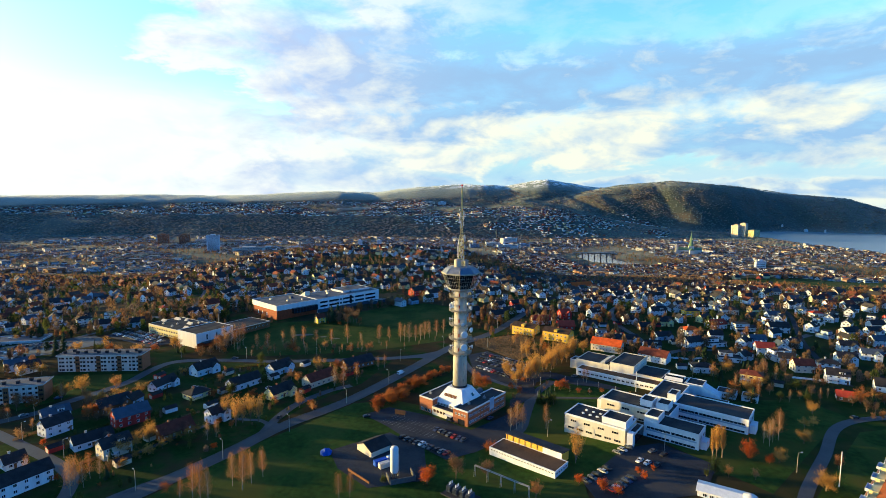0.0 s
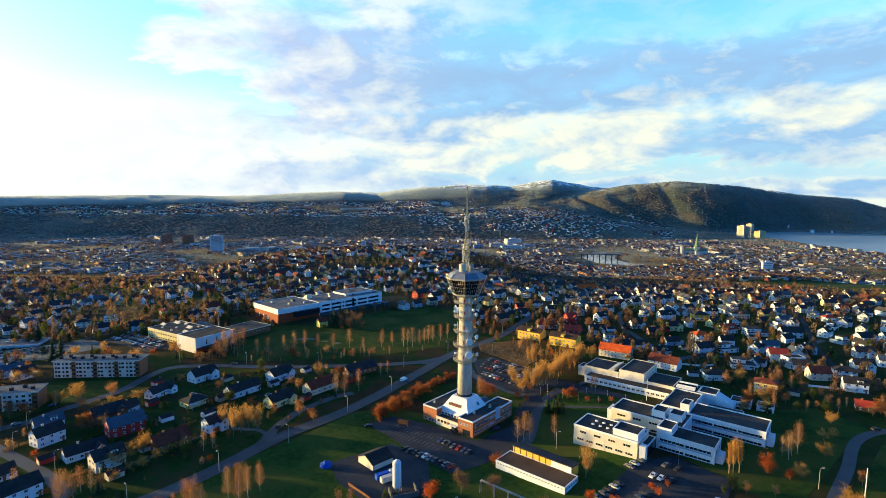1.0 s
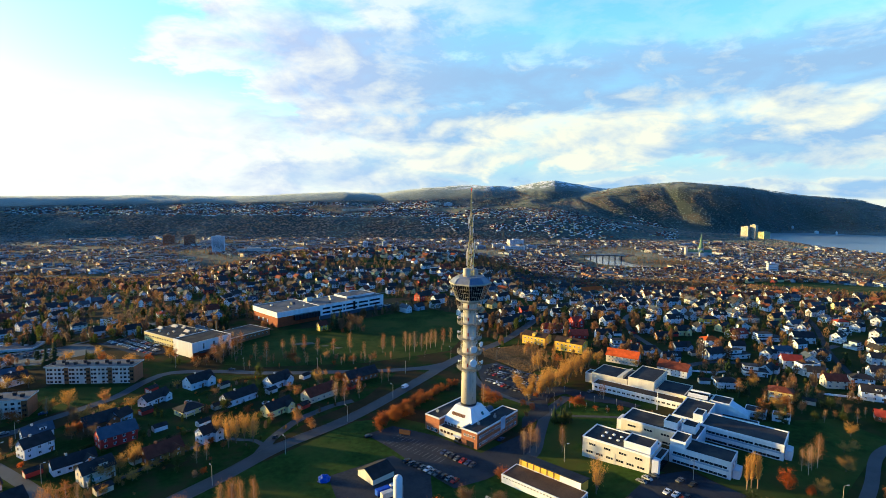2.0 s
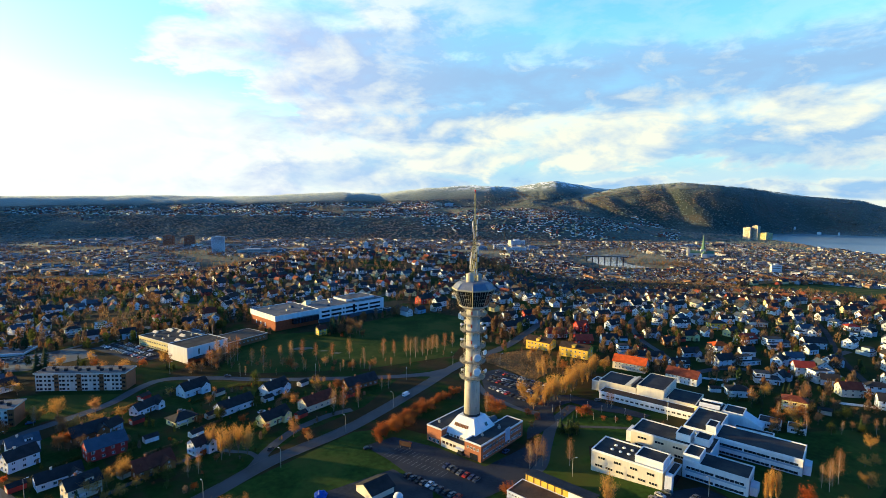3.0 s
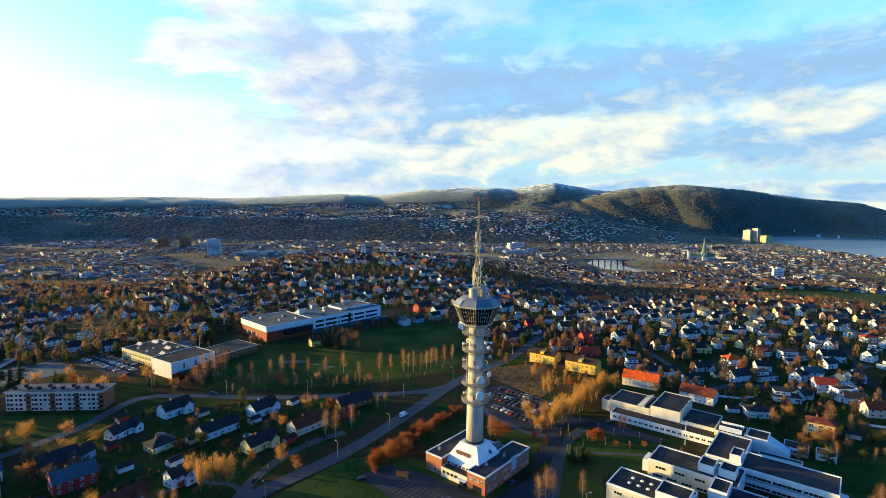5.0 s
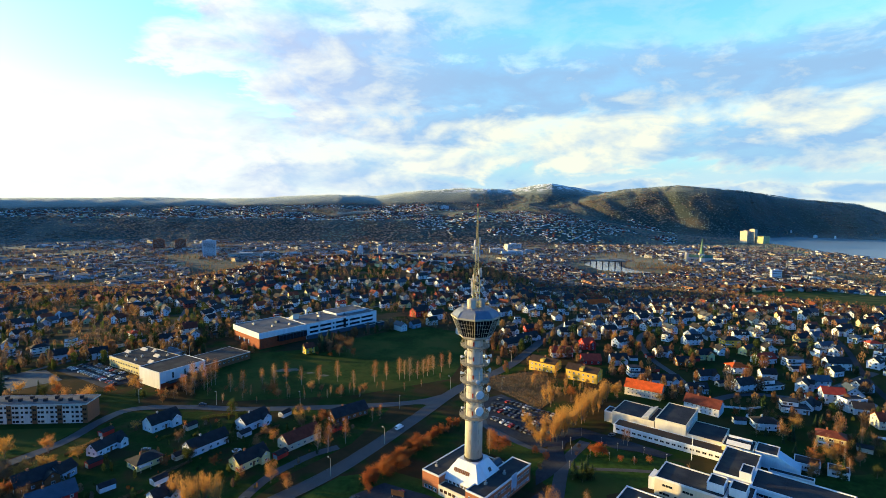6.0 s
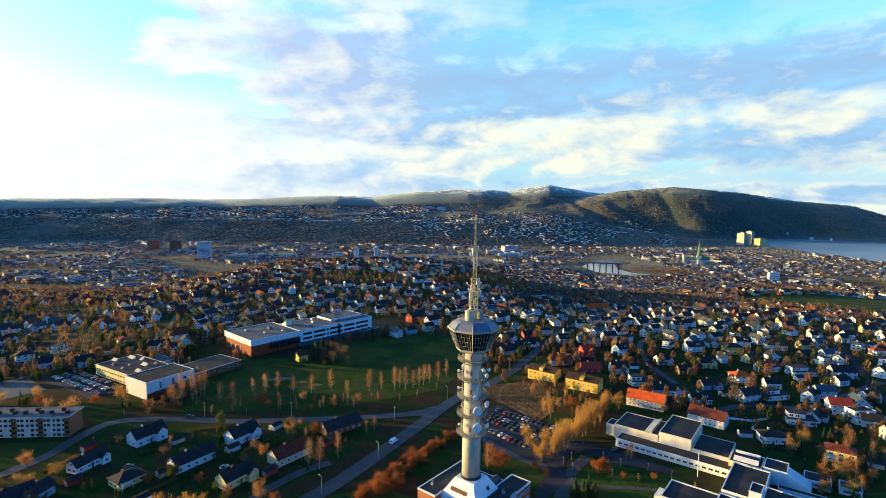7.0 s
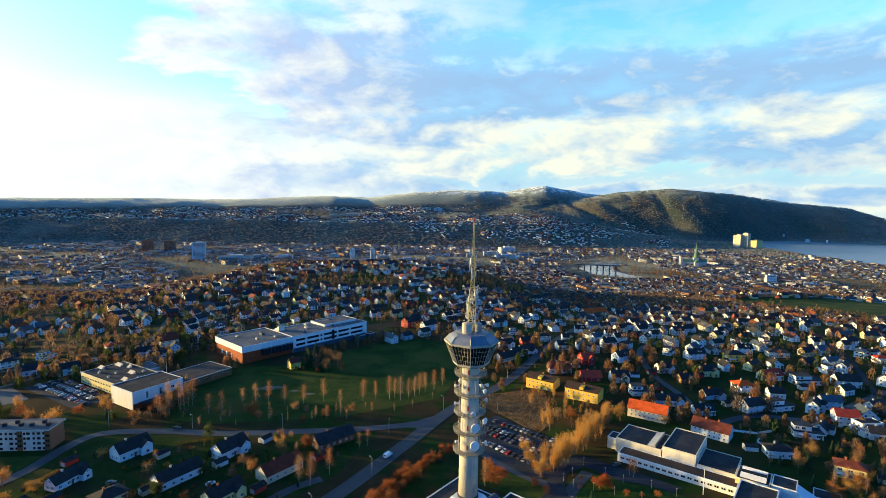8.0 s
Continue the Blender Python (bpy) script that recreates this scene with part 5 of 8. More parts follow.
def large_school():
    b = thing("large_school", "big white school with rust-red end and window bands", "school", -196.4, 232.6, 0, -42.5)
    # the long side runs away from the rust-red front
    red = flat_block(b, 0, 0, 44, 44, 0, 9.0, "brick_dark", "felt_pale", "white", 0.3, "lower_storey")
    for i in range(3):
        bm = bmesh.new()
        box(bm, 0, 1.6, -0.1, 0.05, 0, 3.2)
        part("door", bm, M["white"], red, "white door panel", m=pose(9 + i * 8, 0, 2.0))
    top = flat_block(b, -0.6, -0.6, 45.2, 45, 9.4, 13.4, "white", "felt_pale", "white", 0.5, "upper_storey")
    main = flat_block(b, 10, 44.6, 34.6, 80, 0, 13.4, "white", "felt_pale", "white", 0.5, "classroom_wing")
    for z in (6.0, 10.0):
        for i, (s, n) in enumerate(((3, 9), (14, 12), (27.5, 2), (31, 14), (47, 12), (61, 14))):
            m = window_mesh(n, 1.9, "slate", max(1, int(n / 2.4)))
            part("window_band", m, None, main, m=pose(34.6, s + n / 2, z, 0, 0, 90))
    bm = bmesh.new()
    box(bm, 44.5, 45.6, 44.8, 122, 0, 3.4)
    part("plinth_range", bm, M["slate"], b, "dark blue-grey ground storey")
    bm = bmesh.new()
    box(bm, 44.3, 47.5, 16, 43, 4.4, 9.2)
    part("glazed_hall", bm, M["glass"], b, "dark glazed side hall under the white storey")
    for i in range(9):
        bm = bmesh.new()
        box(bm, 47.5, 47.62, 16.2 + i * 3.3, 16.4 + i * 3.3, 4.4, 9.2)
        part("glazing_post", bm, M["slate"], b, "dark glazing post")
    bm = bmesh.new()
    box(bm, -0.25, 0.1, -1.3, 1.3, 4.0, 12.6)
    part("stair_glazing", bm, M["glass"], main, "dark upright stair window", m=pose(34.9, 41, 0))
    for k, (x, y, l, h) in enumerate(((20, 30, 2.0, 2.0), (26, 70, 1.6, 1.4), (18, 100, 2.4, 2.2), (30, 20, 1.2, 1.2), (24, 115, 2.0, 2.0), (34, 34, 1.0, 1.0), (38, 60, 1.3, 1.0), (16, 76, 1.5, 1.6), (36, 92, 1.1, 1.0), (12, 12, 1.2, 1.1), (22, 88, 0.9, 1.5))):
        bm = bmesh.new()
        box(bm, -l, l, -l * 0.7, l * 0.7, 13.4, 13.4 + h)
        box(bm, -l - 0.1, l + 0.1, -l * 0.7 - 0.1, l * 0.7 + 0.1, 13.4 + h, 13.55 + h)
        lathe(bm, [(0.22, 13.5 + h), (0.22, 14.2 + h), (0.4, 14.2 + h), (0.4, 14.35 + h)], 8)
        part("roof_plant", bm, M["steel" if k % 2 else "slate"], b, "grey roof plant box", m=pose(x, y, 0))
    flat_block(b, 12, 84, 22, 36, 13.55, 15.2, "white", "felt_pale", "white", 0.4, "upper_roof")
    bm = bmesh.new()
    prism(bm, [(12, 46), (20, 46), (20, 52), (12, 52)], 13.4, [13.7, 18.2, 18.2, 13.7])
    part("roof_monitor", bm, M["cream"], b, "slanted cream roof light")
    for x, y, l in ((46.2, 108, 9), (46.2, 122, 7)):
        flat_block(b, x, y, 5, l, 0, 3.2, "slate", "felt", "grey", 0.3, "annex")


large_school()


def sports_hall():
    b = thing("sports_hall", "flat-roofed sports hall with sunlit cream classroom wing and dark roofs", "hall", -243.0, 135.0, -1, -31.6)
    # pale yellow walls imitate low sun on the wing's front
    f = flat_block(b, -26, 11.5, 53.4, 29, 0, 8.2, "yellow_pale", "felt", "cream", 0.4, "classroom_wing")
    windows_on(f, "front", (53.4, 29), [2.4, 5.8], 15, 1.9, 1.3, 1.0, 1.0, "cream")
    h = flat_block(b, 27.5, 4.3, 24, 32.6, 0, 11.9, "pale", "felt", "white", 0.4, "hall")
    bm = bmesh.new()
    box(bm, 0, 0.1, 0.4, 29, 0, 4.6)
    part("dark_band", bm, M["brick_dark"], h, "dark recessed lower wall", m=pose(24.0, 0, 0))
    bm = bmesh.new()
    box(bm, 0, 5.0, 4, 24, 4.6, 5.0)
    part("canopy", bm, M["felt"], h, "flat dark canopy", m=pose(24.1, 0, 0))
    for y in (9, 17.5):
        part("window", window_mesh(1.3, 4.2, "grey"), None, h, m=pose(24, y, 8.2, 0, 0, 90))
    part("window", window_mesh(2.0, 1.6, "grey"), None, h, m=pose(24, 25.5, 8.6, 0, 0, 90))
    w = flat_block(b, 20, 37.2, 25.5, 42, 0, 6.4, "brown", "felt", "grey", 0.3, "rear_wing")
    windows_on(w, "right", (25.5, 42), [4.0], 10, 1.6, 1.3, 1.5, 1.5, "grey")
    flat_block(b, -24, 41, 20, 16, 0, 4.4, "grey", "felt_pale", "white", 0.3, "annex")
    for x, y, l in ((6, 22, 7.0), (2, 12, 5.6), (30, 18, 6.0), (16, 24, 3.0), (40, 8, 5.0)):
        bm = bmesh.new()
        prism(bm, [(-l / 2, -1.1), (l / 2, -1.1), (l / 2, 1.1), (-l / 2, 1.1)], 8.2, [8.5, 8.5, 10.0, 10.0])
        part("roof_light", bm, M["cream"], f, "pale sloping roof light", m=pose(x, y, 0))
    for x, y in ((12, 6), (22, 12), (34, 24), (45, 14), (26, 5), (48, 24)):
        bm = bmesh.new()
        box(bm, -0.8, 0.8, -0.7, 0.7, 8.2, 9.3)
        lathe(bm, [(0.25, 9.3), (0.25, 9.9), (0.4, 9.9), (0.4, 10.05)], 8)
        part("roof_vent", bm, M["steel"], f, m=pose(x, y, 0))
    bm = bmesh.new()
    tube(bm, (0, 0, 6), (0, 0, 26), 0.16, 0.06, 6)
    part("aerial_mast", bm, M["steel"], b, "thin steel aerial mast", m=pose(30, 39, 0))


sports_hall()


def housing_block(x, y, turn, ln, label):
    b = thing("housing_block", label, "apartment block", x, y, high(x, y) - 0.2, turn, "apartment blocks")
    bm = bmesh.new()
    box(bm, 0, ln, 0, 12, -0.8, 11)
    wall = part("wall", bm, M["grey_warm"], b)
    bm = bmesh.new()
    box(bm, -0.5, ln + 0.5, -0.9, 12.9, 11.0, 11.55)
    roof = part("roof", bm, M["felt_pale"], b, "flat grey roof with broad eaves")
    bm = bmesh.new()
    for a in ((-0.55, ln + 0.55, -0.98, -0.9), (-0.55, ln + 0.55, 12.9, 12.98), (-0.58, -0.5, -0.9, 12.9), (ln + 0.5, ln + 0.58, -0.9, 12.9)):
        box(bm, *a, 10.95, 11.65)
    part("fascia", bm, M["grey"], roof, "grey eaves board")
    n = max(2, round(ln / 15))
    small, broad = window_mesh(1.15, 1.25, "brown", 0), window_mesh(1.7, 1.25, "brown", 0)
    for k in range(n):
        x0, w = k * ln / n, ln / n
        for i, f in enumerate((0.10, 0.24, 0.44, 0.62, 0.80)):
            for z in (1.5, 4.1, 6.7, 9.3):
                if (i + k) % 5 != 4 or z > 5:
                    part("window", broad if i in (1, 3) else small, None, wall, m=pose(x0 + f * w, 0, z))
        bm = bmesh.new()
        box(bm, -1.4, 1.4, -0.06, 0.1, -0.6, 10.9)
        strip_ = part("stairwell", bm, M["brown"], wall, "dark brown stairwell strip", m=pose(x0 + 0.93 * w, 0, 0))
        for z in (2.8, 5.4, 8.0):
            part("window", window_mesh(1.9, 1.4, "brown", 1), None, strip_, m=pose(0, -0.06, z))
        for i in range(3):
            bm = bmesh.new()
            box(bm, -0.8, 0.8, -0.7, 0.7, 11.55, 13.0)
            box(bm, -0.9, 0.9, -0.8, 0.8, 13.0, 13.15)
            part("chimney", bm, M["felt"], roof, "dark roof vent", m=pose(x0 + (0.2 + 0.3 * i) * w, 4 + 3.5 * (i % 2), 0))
    bm = bmesh.new()
    box(bm, 0, 0.12, 0.2, 11.8, -0.8, 10.9)
    part("end_wall", bm, M["brick"], wall, "brown brick end wall", m=pose(ln, 0, 0))


housing_block(-262.8, 57.3, 4, 53, "long grey four-storey apartment block on a lawn")
housing_block(-300, -10, 16, 67, "long grey four-storey apartment block with brick end")


def shop_hall(x, y, turn, ln, wi):
    b = thing("shop_hall", "low flat hall with a pale blue-white roof", "hall", x, y, high(x, y) - 0.3, turn, "low halls")
    w = flat_block(b, 0, 0, ln, wi, 0, 4.6, "grey", "felt_pale", "white", 0.4)
    windows_on(w, "front", (ln, wi), [2.2], int(ln / 5), 3.6, 1.8, 1, 1, "white", 3)
    for i in range(3):
        bm = bmesh.new()
        box(bm, -1.2, 1.2, -0.9, 0.9, 4.6, 5.9)
        part("roof_plant", bm, M["steel"], w, m=pose(ln * (i + 0.5) / 3, wi * 0.5, 0))


shop_hall(-385, 124, 14, 52, 20)
shop_hall(-352, 78, 14, 34, 16)


def terrace_block():
    b = thing("stepped_apartments", "orange and cream apartment building with white balconies", "apartment block", 131.2, -113.9, 3.8, 42)
    bm = bmesh.new()
    box(bm, 0, 46, -14, 0, -1, 12)
    w = part("wall", bm, M["orange_wall"], b)
    bm = bmesh.new()
    prism(bm, [(-0.6, -14.5), (46.6, -14.5), (46.6, -2.4), (-0.6, -2.4)], 12.02, [18.0, 18.0, 13.0, 13.0])
    part("roof", bm, M["ochre_roof"], b)
    bm = bmesh.new()
    box(bm, -0.3, 46.3, -2.4, 0.3, 12.02, 12.3)
    for k in range(5):
        box(bm, -0.3 + k * 11.55, 0.1 + k * 11.55, -2.4, 0.3, 12.3, 13.4)
    part("terrace", bm, M["yellow_pale"], b, "pale yellow roof terrace with low walls")
    for i in range(4):
        for z in (2.4, 5.4, 8.4, 11.4):
            bm = bmesh.new()
            box(bm, 0, 5.0, 0, 1.7, z, z + 0.2)
            box(bm, 0, 5.0, 1.6, 1.7, z, z + 1.1)
            box(bm, 0, 0.1, 0, 1.6, z, z + 1.1)
            box(bm, 4.9, 5.0, 0, 1.6, z, z + 1.1)
            part("balcony", bm, M["white"], b, "white balcony", m=pose(2.5 + i * 11.3, 0, 0))
            part("window", window_mesh(2.2, 1.6, "white"), None, b, m=pose(9.5 + i * 11.3, 0, z + 1.2, 0, 0, 180))
        bm = bmesh.new()
        box(bm, 8.0 + i * 11.3, 11.0 + i * 11.3, 0.004, 0.12, 0, 11.9)
        part("cladding", bm, M["cream"], b, "cream cladding strip")


terrace_block()


def nursery():
    b = thing("pavilion", "white low pavilion with a pale gently pitched roof", "pavilion", 88.5, -88.5, 3.6, -32)
    gable = part("wall", gable_mesh(17, 8, 2.6, 0.9), None, b)
    gable.data.materials.append(M["white"])
    r = part("roof", roof_mesh(17, 8, 2.6, 0.9), None, b)
    r.data.materials.append(M["dish"])
    windows_on(b, "front", (17, 8), [1.4], 6, 1.5, 1.2)
    bm = bmesh.new()
    lathe(bm, [(3.6, -0.5), (3.6, 2.6), (2.3, 3.9), (0.3, 4.5)], 14)
    part("round_end", bm, M["dish"], b, "round white end bay", m=pose(17.5, 4.0, 0))
    bm = bmesh.new()
    box(bm, 21.3, 25, 0, 6, -0.5, 3.0)
    part("annex", bm, M["slate"], b, "blue annex")


nursery()

# ---- houses ----
HOUSE_WORDS = dict(white="white", beige="beige", red="red", brown="brown-stained", blue="blue-grey", yellow="yellow", yellow_pale="pale yellow", cream="cream")
ROOF_WORDS = dict(dark="dark tiled", slate="blue-grey", maroon="brown-red tiled", orange="bright orange tiled", tile_red="red tiled")
BUILT = []          # (x, y, radius) of what already stands
HOUSES = {}


def hip_mesh(ln, wi, eave, rise, over=0.6):
    """A hipped roof, centred."""
    bm = bmesh.new()
    l, w = ln / 2 + over, wi / 2 + over
    lo, r = eave - 0.12, max(0.6, ln / 2 - wi / 2)
    c = [bm.verts.new(p) for p in ((-l, -w, lo), (l, -w, lo), (l, w, lo), (-l, w, lo))]
    d = [bm.verts.new(p) for p in ((-l, -w, lo + 0.28), (l, -w, lo + 0.28), (l, w, lo + 0.28), (-l, w, lo + 0.28))]
    t = [bm.verts.new((-r, 0, eave + rise)), bm.verts.new((r, 0, eave + rise))]
    for i in range(4):
        bm.faces.new((c[i], c[(i + 1) % 4], d[(i + 1) % 4], d[i]))
    for f in ((d[0], d[1], t[1], t[0]), (d[1], d[2], t[1]), (d[2], d[3], t[0], t[1]), (d[3], d[0], t[0]), c[::-1]):
        bm.faces.new(f)
    return mesh_of("roof", bm, [])


def make_house(ln, wi, eave, wall, roof, style):
    """A wooden house centred on its Empty, its long front towards -y. style: plain, cross, hip, flat or dormer."""
    rise = wi * (0.28 if style == "hip" else 0.40)
    b = new("house")
    if style in ("hip", "flat"):
        bm = bmesh.new()
        box(bm, -ln / 2, ln / 2, -wi / 2, wi / 2, -0.8, eave)
        part("wall", bm, M[wall], b)
    else:
        w = gable_mesh(ln, wi, eave, rise)
        w.transform(Matrix.Translation((-ln / 2, -wi / 2, 0)))
        w.materials.append(M[wall])
        part("wall", w, None, b)
    if style == "flat":
        bm = bmesh.new()
        box(bm, -ln / 2 - 0.4, ln / 2 + 0.4, -wi / 2 - 0.4, wi / 2 + 0.4, eave + 0.004, eave + 0.35)
        part("roof", bm, M["felt"], b, "flat dark roof")
        bm = bmesh.new()
        box(bm, -ln / 2 + 0.3, ln * 0.12, -wi / 2 + 1.6, wi / 2 - 0.3, eave + 0.354, eave + 2.9)
        up = part("upper_storey", bm, M[wall], b)
        bm = bmesh.new()
        box(bm, -ln / 2, ln * 0.12 + 0.3, -wi / 2 + 1.2, wi / 2, eave + 2.904, eave + 3.2)
        part("roof", bm, M["felt"], up, "flat dark roof")
        for i in range(2):
            part("window", window_mesh(2.0, 1.5, "white"), None, up, m=pose(-ln / 2 + 1.8 + i * 3.0, -wi / 2 + 1.6, eave + 1.6))
        part("window", window_mesh(1.6, 1.4, "white"), None, up, m=pose(-ln / 2 + 0.3, 0, eave + 1.6, 0, 0, -90))
    else:
        r = hip_mesh(ln, wi, eave, rise) if style == "hip" else roof_mesh(ln, wi, eave, rise)
        if style != "hip":
            r.transform(Matrix.Translation((-ln / 2, -wi / 2, 0)))
        r.materials.append(M[roof])
        part("roof", r, None, b)
        bm = bmesh.new()
        box(bm, -ln * 0.15 - 0.4, -ln * 0.15 + 0.4, -0.35, 0.35, eave + rise - 0.7, eave + rise + 0.9)
        box(bm, -ln * 0.15 - 0.5, -ln * 0.15 + 0.5, -0.45, 0.45, eave + rise + 0.9, eave + rise + 1.05)
        part("chimney", bm, M["brick"] if wall != "white" else M["grey"], b)
    rows = [1.6] if eave < 4.6 else [1.5, 4.1]
    n = max(2, int(ln / 3.6))
    wide = 1.9 if style in ("flat", "hip") else 1.3
    me = window_mesh(wide, 1.25, "white")
    for z in rows:
        for i in range(n):
            if style == "cross" and i == n - 1:
                continue
            part("window", me, None, b, m=pose(-ln / 2 + ln * (i + 0.5) / n, -wi / 2, z))
        part("window", me, None, b, m=pose(-ln / 2, 0.2 * wi, z, 0, 0, -90))
        part("window", me, None, b, m=pose(-ln / 2, -0.22 * wi, z, 0, 0, -90))
    if style in ("plain", "cross", "dormer"):
        part("window", window_mesh(1.1, 1.1, "white"), None, b, m=pose(-ln / 2, 0, eave + rise * 0.35, 0, 0, -90))
    if style == "cross":
        # a gabled bay before the front, its ridge square to the main one
        bw, bd, br = wi * 0.62, wi / 2 + 2.4, rise * 0.62
        turn = pose(ln / 2 - bw - 0.8, 0, 0) @ pose(0, 0, 0, 0, 0, -90)
        w = gable_mesh(bd, bw, eave, br)
        w.materials.append(M[wall])
        bay = part("bay", w, None, b, m=turn)
        r = roof_mesh(bd - 0.2, bw, eave, br)
        r.materials.append(M[roof])
        part("bay_roof", r, None, bay)
        for z in rows + [eave + br * 0.25]:
            part("window", window_mesh(1.5 if z < eave else 0.8, 1.25 if z < eave else 0.9, "white"), None, bay, m=pose(bd, bw / 2, z, 0, 0, 90))
    if style == "dormer":
        bm = bmesh.new()
        box(bm, -1.5, 1.5, -wi * 0.42, 0, eave + 0.1, eave + 2.0)
        dm = part("dormer", bm, M[wall], b, m=pose(ln * 0.16, 0, 0))
        bm = bmesh.new()
        prism(bm, [(-1.8, -wi * 0.42 - 0.4), (1.8, -wi * 0.42 - 0.4), (1.8, 0.2), (-1.8, 0.2)], [eave + 2.0, eave + 2.0, eave + 2.5, eave + 2.5], [eave + 2.2, eave + 2.2, eave + 2.7, eave + 2.7])
        part("dormer_roof", bm, M[roof], dm)
        part("window", window_mesh(1.9, 1.2, "white"), None, dm, m=pose(0, -wi * 0.42, eave + 1.15))
    if style in ("dormer", "hip", "flat"):
        bm = bmesh.new()
        x0, x1, y0, y1 = -ln / 2 + 0.6, -ln / 2 + 5.2, -wi / 2 - 2.2, -wi / 2
        box(bm, x0, x1, y0, y1, 2.35, 2.55)
        for a in (x0, x1 - 0.14):
            box(bm, a, a + 0.14, y0, y0 + 0.14, -0.6, 2.35)
        box(bm, x0, x1, y0, y0 + 0.08, 2.55, 3.4)
        box(bm, x0, x0 + 0.08, y0 + 0.08, y1, 2.55, 3.4)
        part("balcony", bm, M["white"], b, "white timber balcony on posts")
    bm = bmesh.new()
    box(bm, -0.5, 0.5, -0.1, 0.02, -0.3, 2.0)
    box(bm, -0.7, 0.7, -0.9, 0.0, 2.15, 2.3)
    part("door", bm, M["brown"], b, "dark door under a small canopy", m=pose(ln / 2 - 1.2 if n > 2 and style != "cross" else -0.4, -wi / 2, 0))
    return b


STYLE_WORDS = dict(plain="gabled roof", cross="gabled roof, front bay", hip="hipped roof", dormer="gabled roof, dormer")
STYLES = ["plain", "cross", "dormer", "plain", "hip", "flat", "cross"]
house_count = [0]


def house(x, y, turn, ln, wi, eave, wall, roof, note="", style=""):
    house_count[0] += 1
    style = style or ("plain" if note else STYLES[(house_count[0] * 5 + int(ln)) % 7])
    if style == "flat" and wall in ("red", "brown", "yellow_pale"):
        style = "cross"
    key = (round(ln / 2) * 2, round(wi), round(eave), wall, roof, style)
    if style == "flat":
        label = "%s two-storey house with flat dark roofs and a balcony" % HOUSE_WORDS[wall]
    else:
        label = note or "%s wooden house with %s %s" % (HOUSE_WORDS[wall], ROOF_WORDS[roof], STYLE_WORDS[style])
    m = pose(x, y, high(x, y) + 0.1, 0, 0, turn)
    if key in HOUSES:
        b = copy_thing(HOUSES[key], m)
    else:
        b = HOUSES[key] = make_house(max(8, key[0]), key[1], max(2.8, eave if style != "flat" else min(eave, 3.2)), wall, roof, style)
        b.matrix_basis = m
    tagged(b, label, "house", "houses of the suburb")
    BUILT.append((x, y, max(ln, wi) * 0.62))


# the western cluster
house(-201, -30, 62, 12, 8.4, 5.5, "white", "dark")
house(-182, -86, 60, 34, 8, 5.5, "white", "dark", "long white terraced house with a dark tiled roof")
house(-196, -62, 59, 9, 7, 3, "white", "dark")
house(-175, -42, 50, 16, 7, 3.5, "white", "dark")
house(-159, -51, 55, 12, 8.5, 5.5, "beige", "dark")
house(-171, -18, 50, 16, 9, 5.5, "red", "slate", "deep red wooden house with a blue-grey roof")
house(-190, -2, 55, 15, 9, 4, "brown", "dark")
house(-183, 5, 78, 9, 7, 4, "blue", "dark")
house(-142, -31, 53, 16, 9, 3.2, "brown", "maroon")
house(-128, -14, 59, 10, 7, 5, "white", "dark", "", "cross")
house(-180, 31, 72, 16, 7, 4, "white", "dark")
house(-167, 58, 60, 16, 9, 4.5, "white", "dark")
house(-132, 34, 56, 19, 8, 4, "white", "dark")
house(-105, 19, 58, 15, 7.5, 4, "yellow_pale", "dark")
house(-153, 17, 57, 13, 9, 3.2, "yellow_pale", "dark")
house(-118, 60, 60, 16, 9, 4, "white", "dark", "", "cross")
house(-87, 41, 52, 19, 9, 4, "beige", "maroon", "", "plain")
house(-68, 73, 42, 22, 9, 3.6, "brown", "dark")
house(-215, -70, 60, 14, 8, 4, "white", "dark")
house(-240, -62, 60, 14, 8, 4, "beige", "dark")
# the eastern slope
house(183, 113, 18, 14, 8, 5, "white", "dark")
house(198, 148, 3, 13, 9, 5, "white", "orange")
house(202, 116, 12, 16, 7, 4, "white", "dark")
house(232, 172, 16, 15, 9, 4, "white", "tile_red")
house(253, 164, 2, 20, 9, 5, "white", "dark")
house(279, 160, -6, 17, 9, 5, "white", "dark")
house(228, 96, -14, 12, 8, 5.5, "white", "tile_red")
house(183, 36, -34, 12, 8, 5.6, "yellow_pale", "maroon", "pale yellow house with a brown hipped roof", "hip")
house(162, 56, -7, 13, 8, 4, "white", "dark")
house(166, 164, 4, 10, 7, 3.5, "brown", "dark")
house(190, 180, 10, 12, 8, 4.5, "yellow_pale", "dark")
house(201, 222, 13, 17, 8, 5, "white", "dark")
house(231, 217, 0, 14, 9, 6, "yellow", "dark")
house(276, 231, -12, 16, 9, 4.5, "cream", "dark")
house(160, 186, 14, 13, 7, 4.5, "white", "dark")
house(193, 79, -18, 14, 8, 3.5, "white", "dark")
house(205, 84, 40, 10, 7, 3.2, "white", "dark")
house(169, 134, 13, 14, 7, 3.5, "blue", "dark")
house(134, 122, -4, 21, 7, 4, "white", "dark")
house(150, 108, 0, 12, 7, 3.5, "white", "dark")
house(80, 184, 3, 15, 9, 4, "white", "tile_red")
house(98, 166, 0, 14, 9, 3.2, "red", "tile_red")
house(106, 205, 15, 10, 9, 5, "red", "tile_red")
house(118, 164, 0, 12, 9, 4.5, "white", "dark")
house(123, 139, 2, 11, 7.5, 4.5, "white", "dark")
house(230, 58, -8, 11, 8, 5.0, "cream", "maroon")
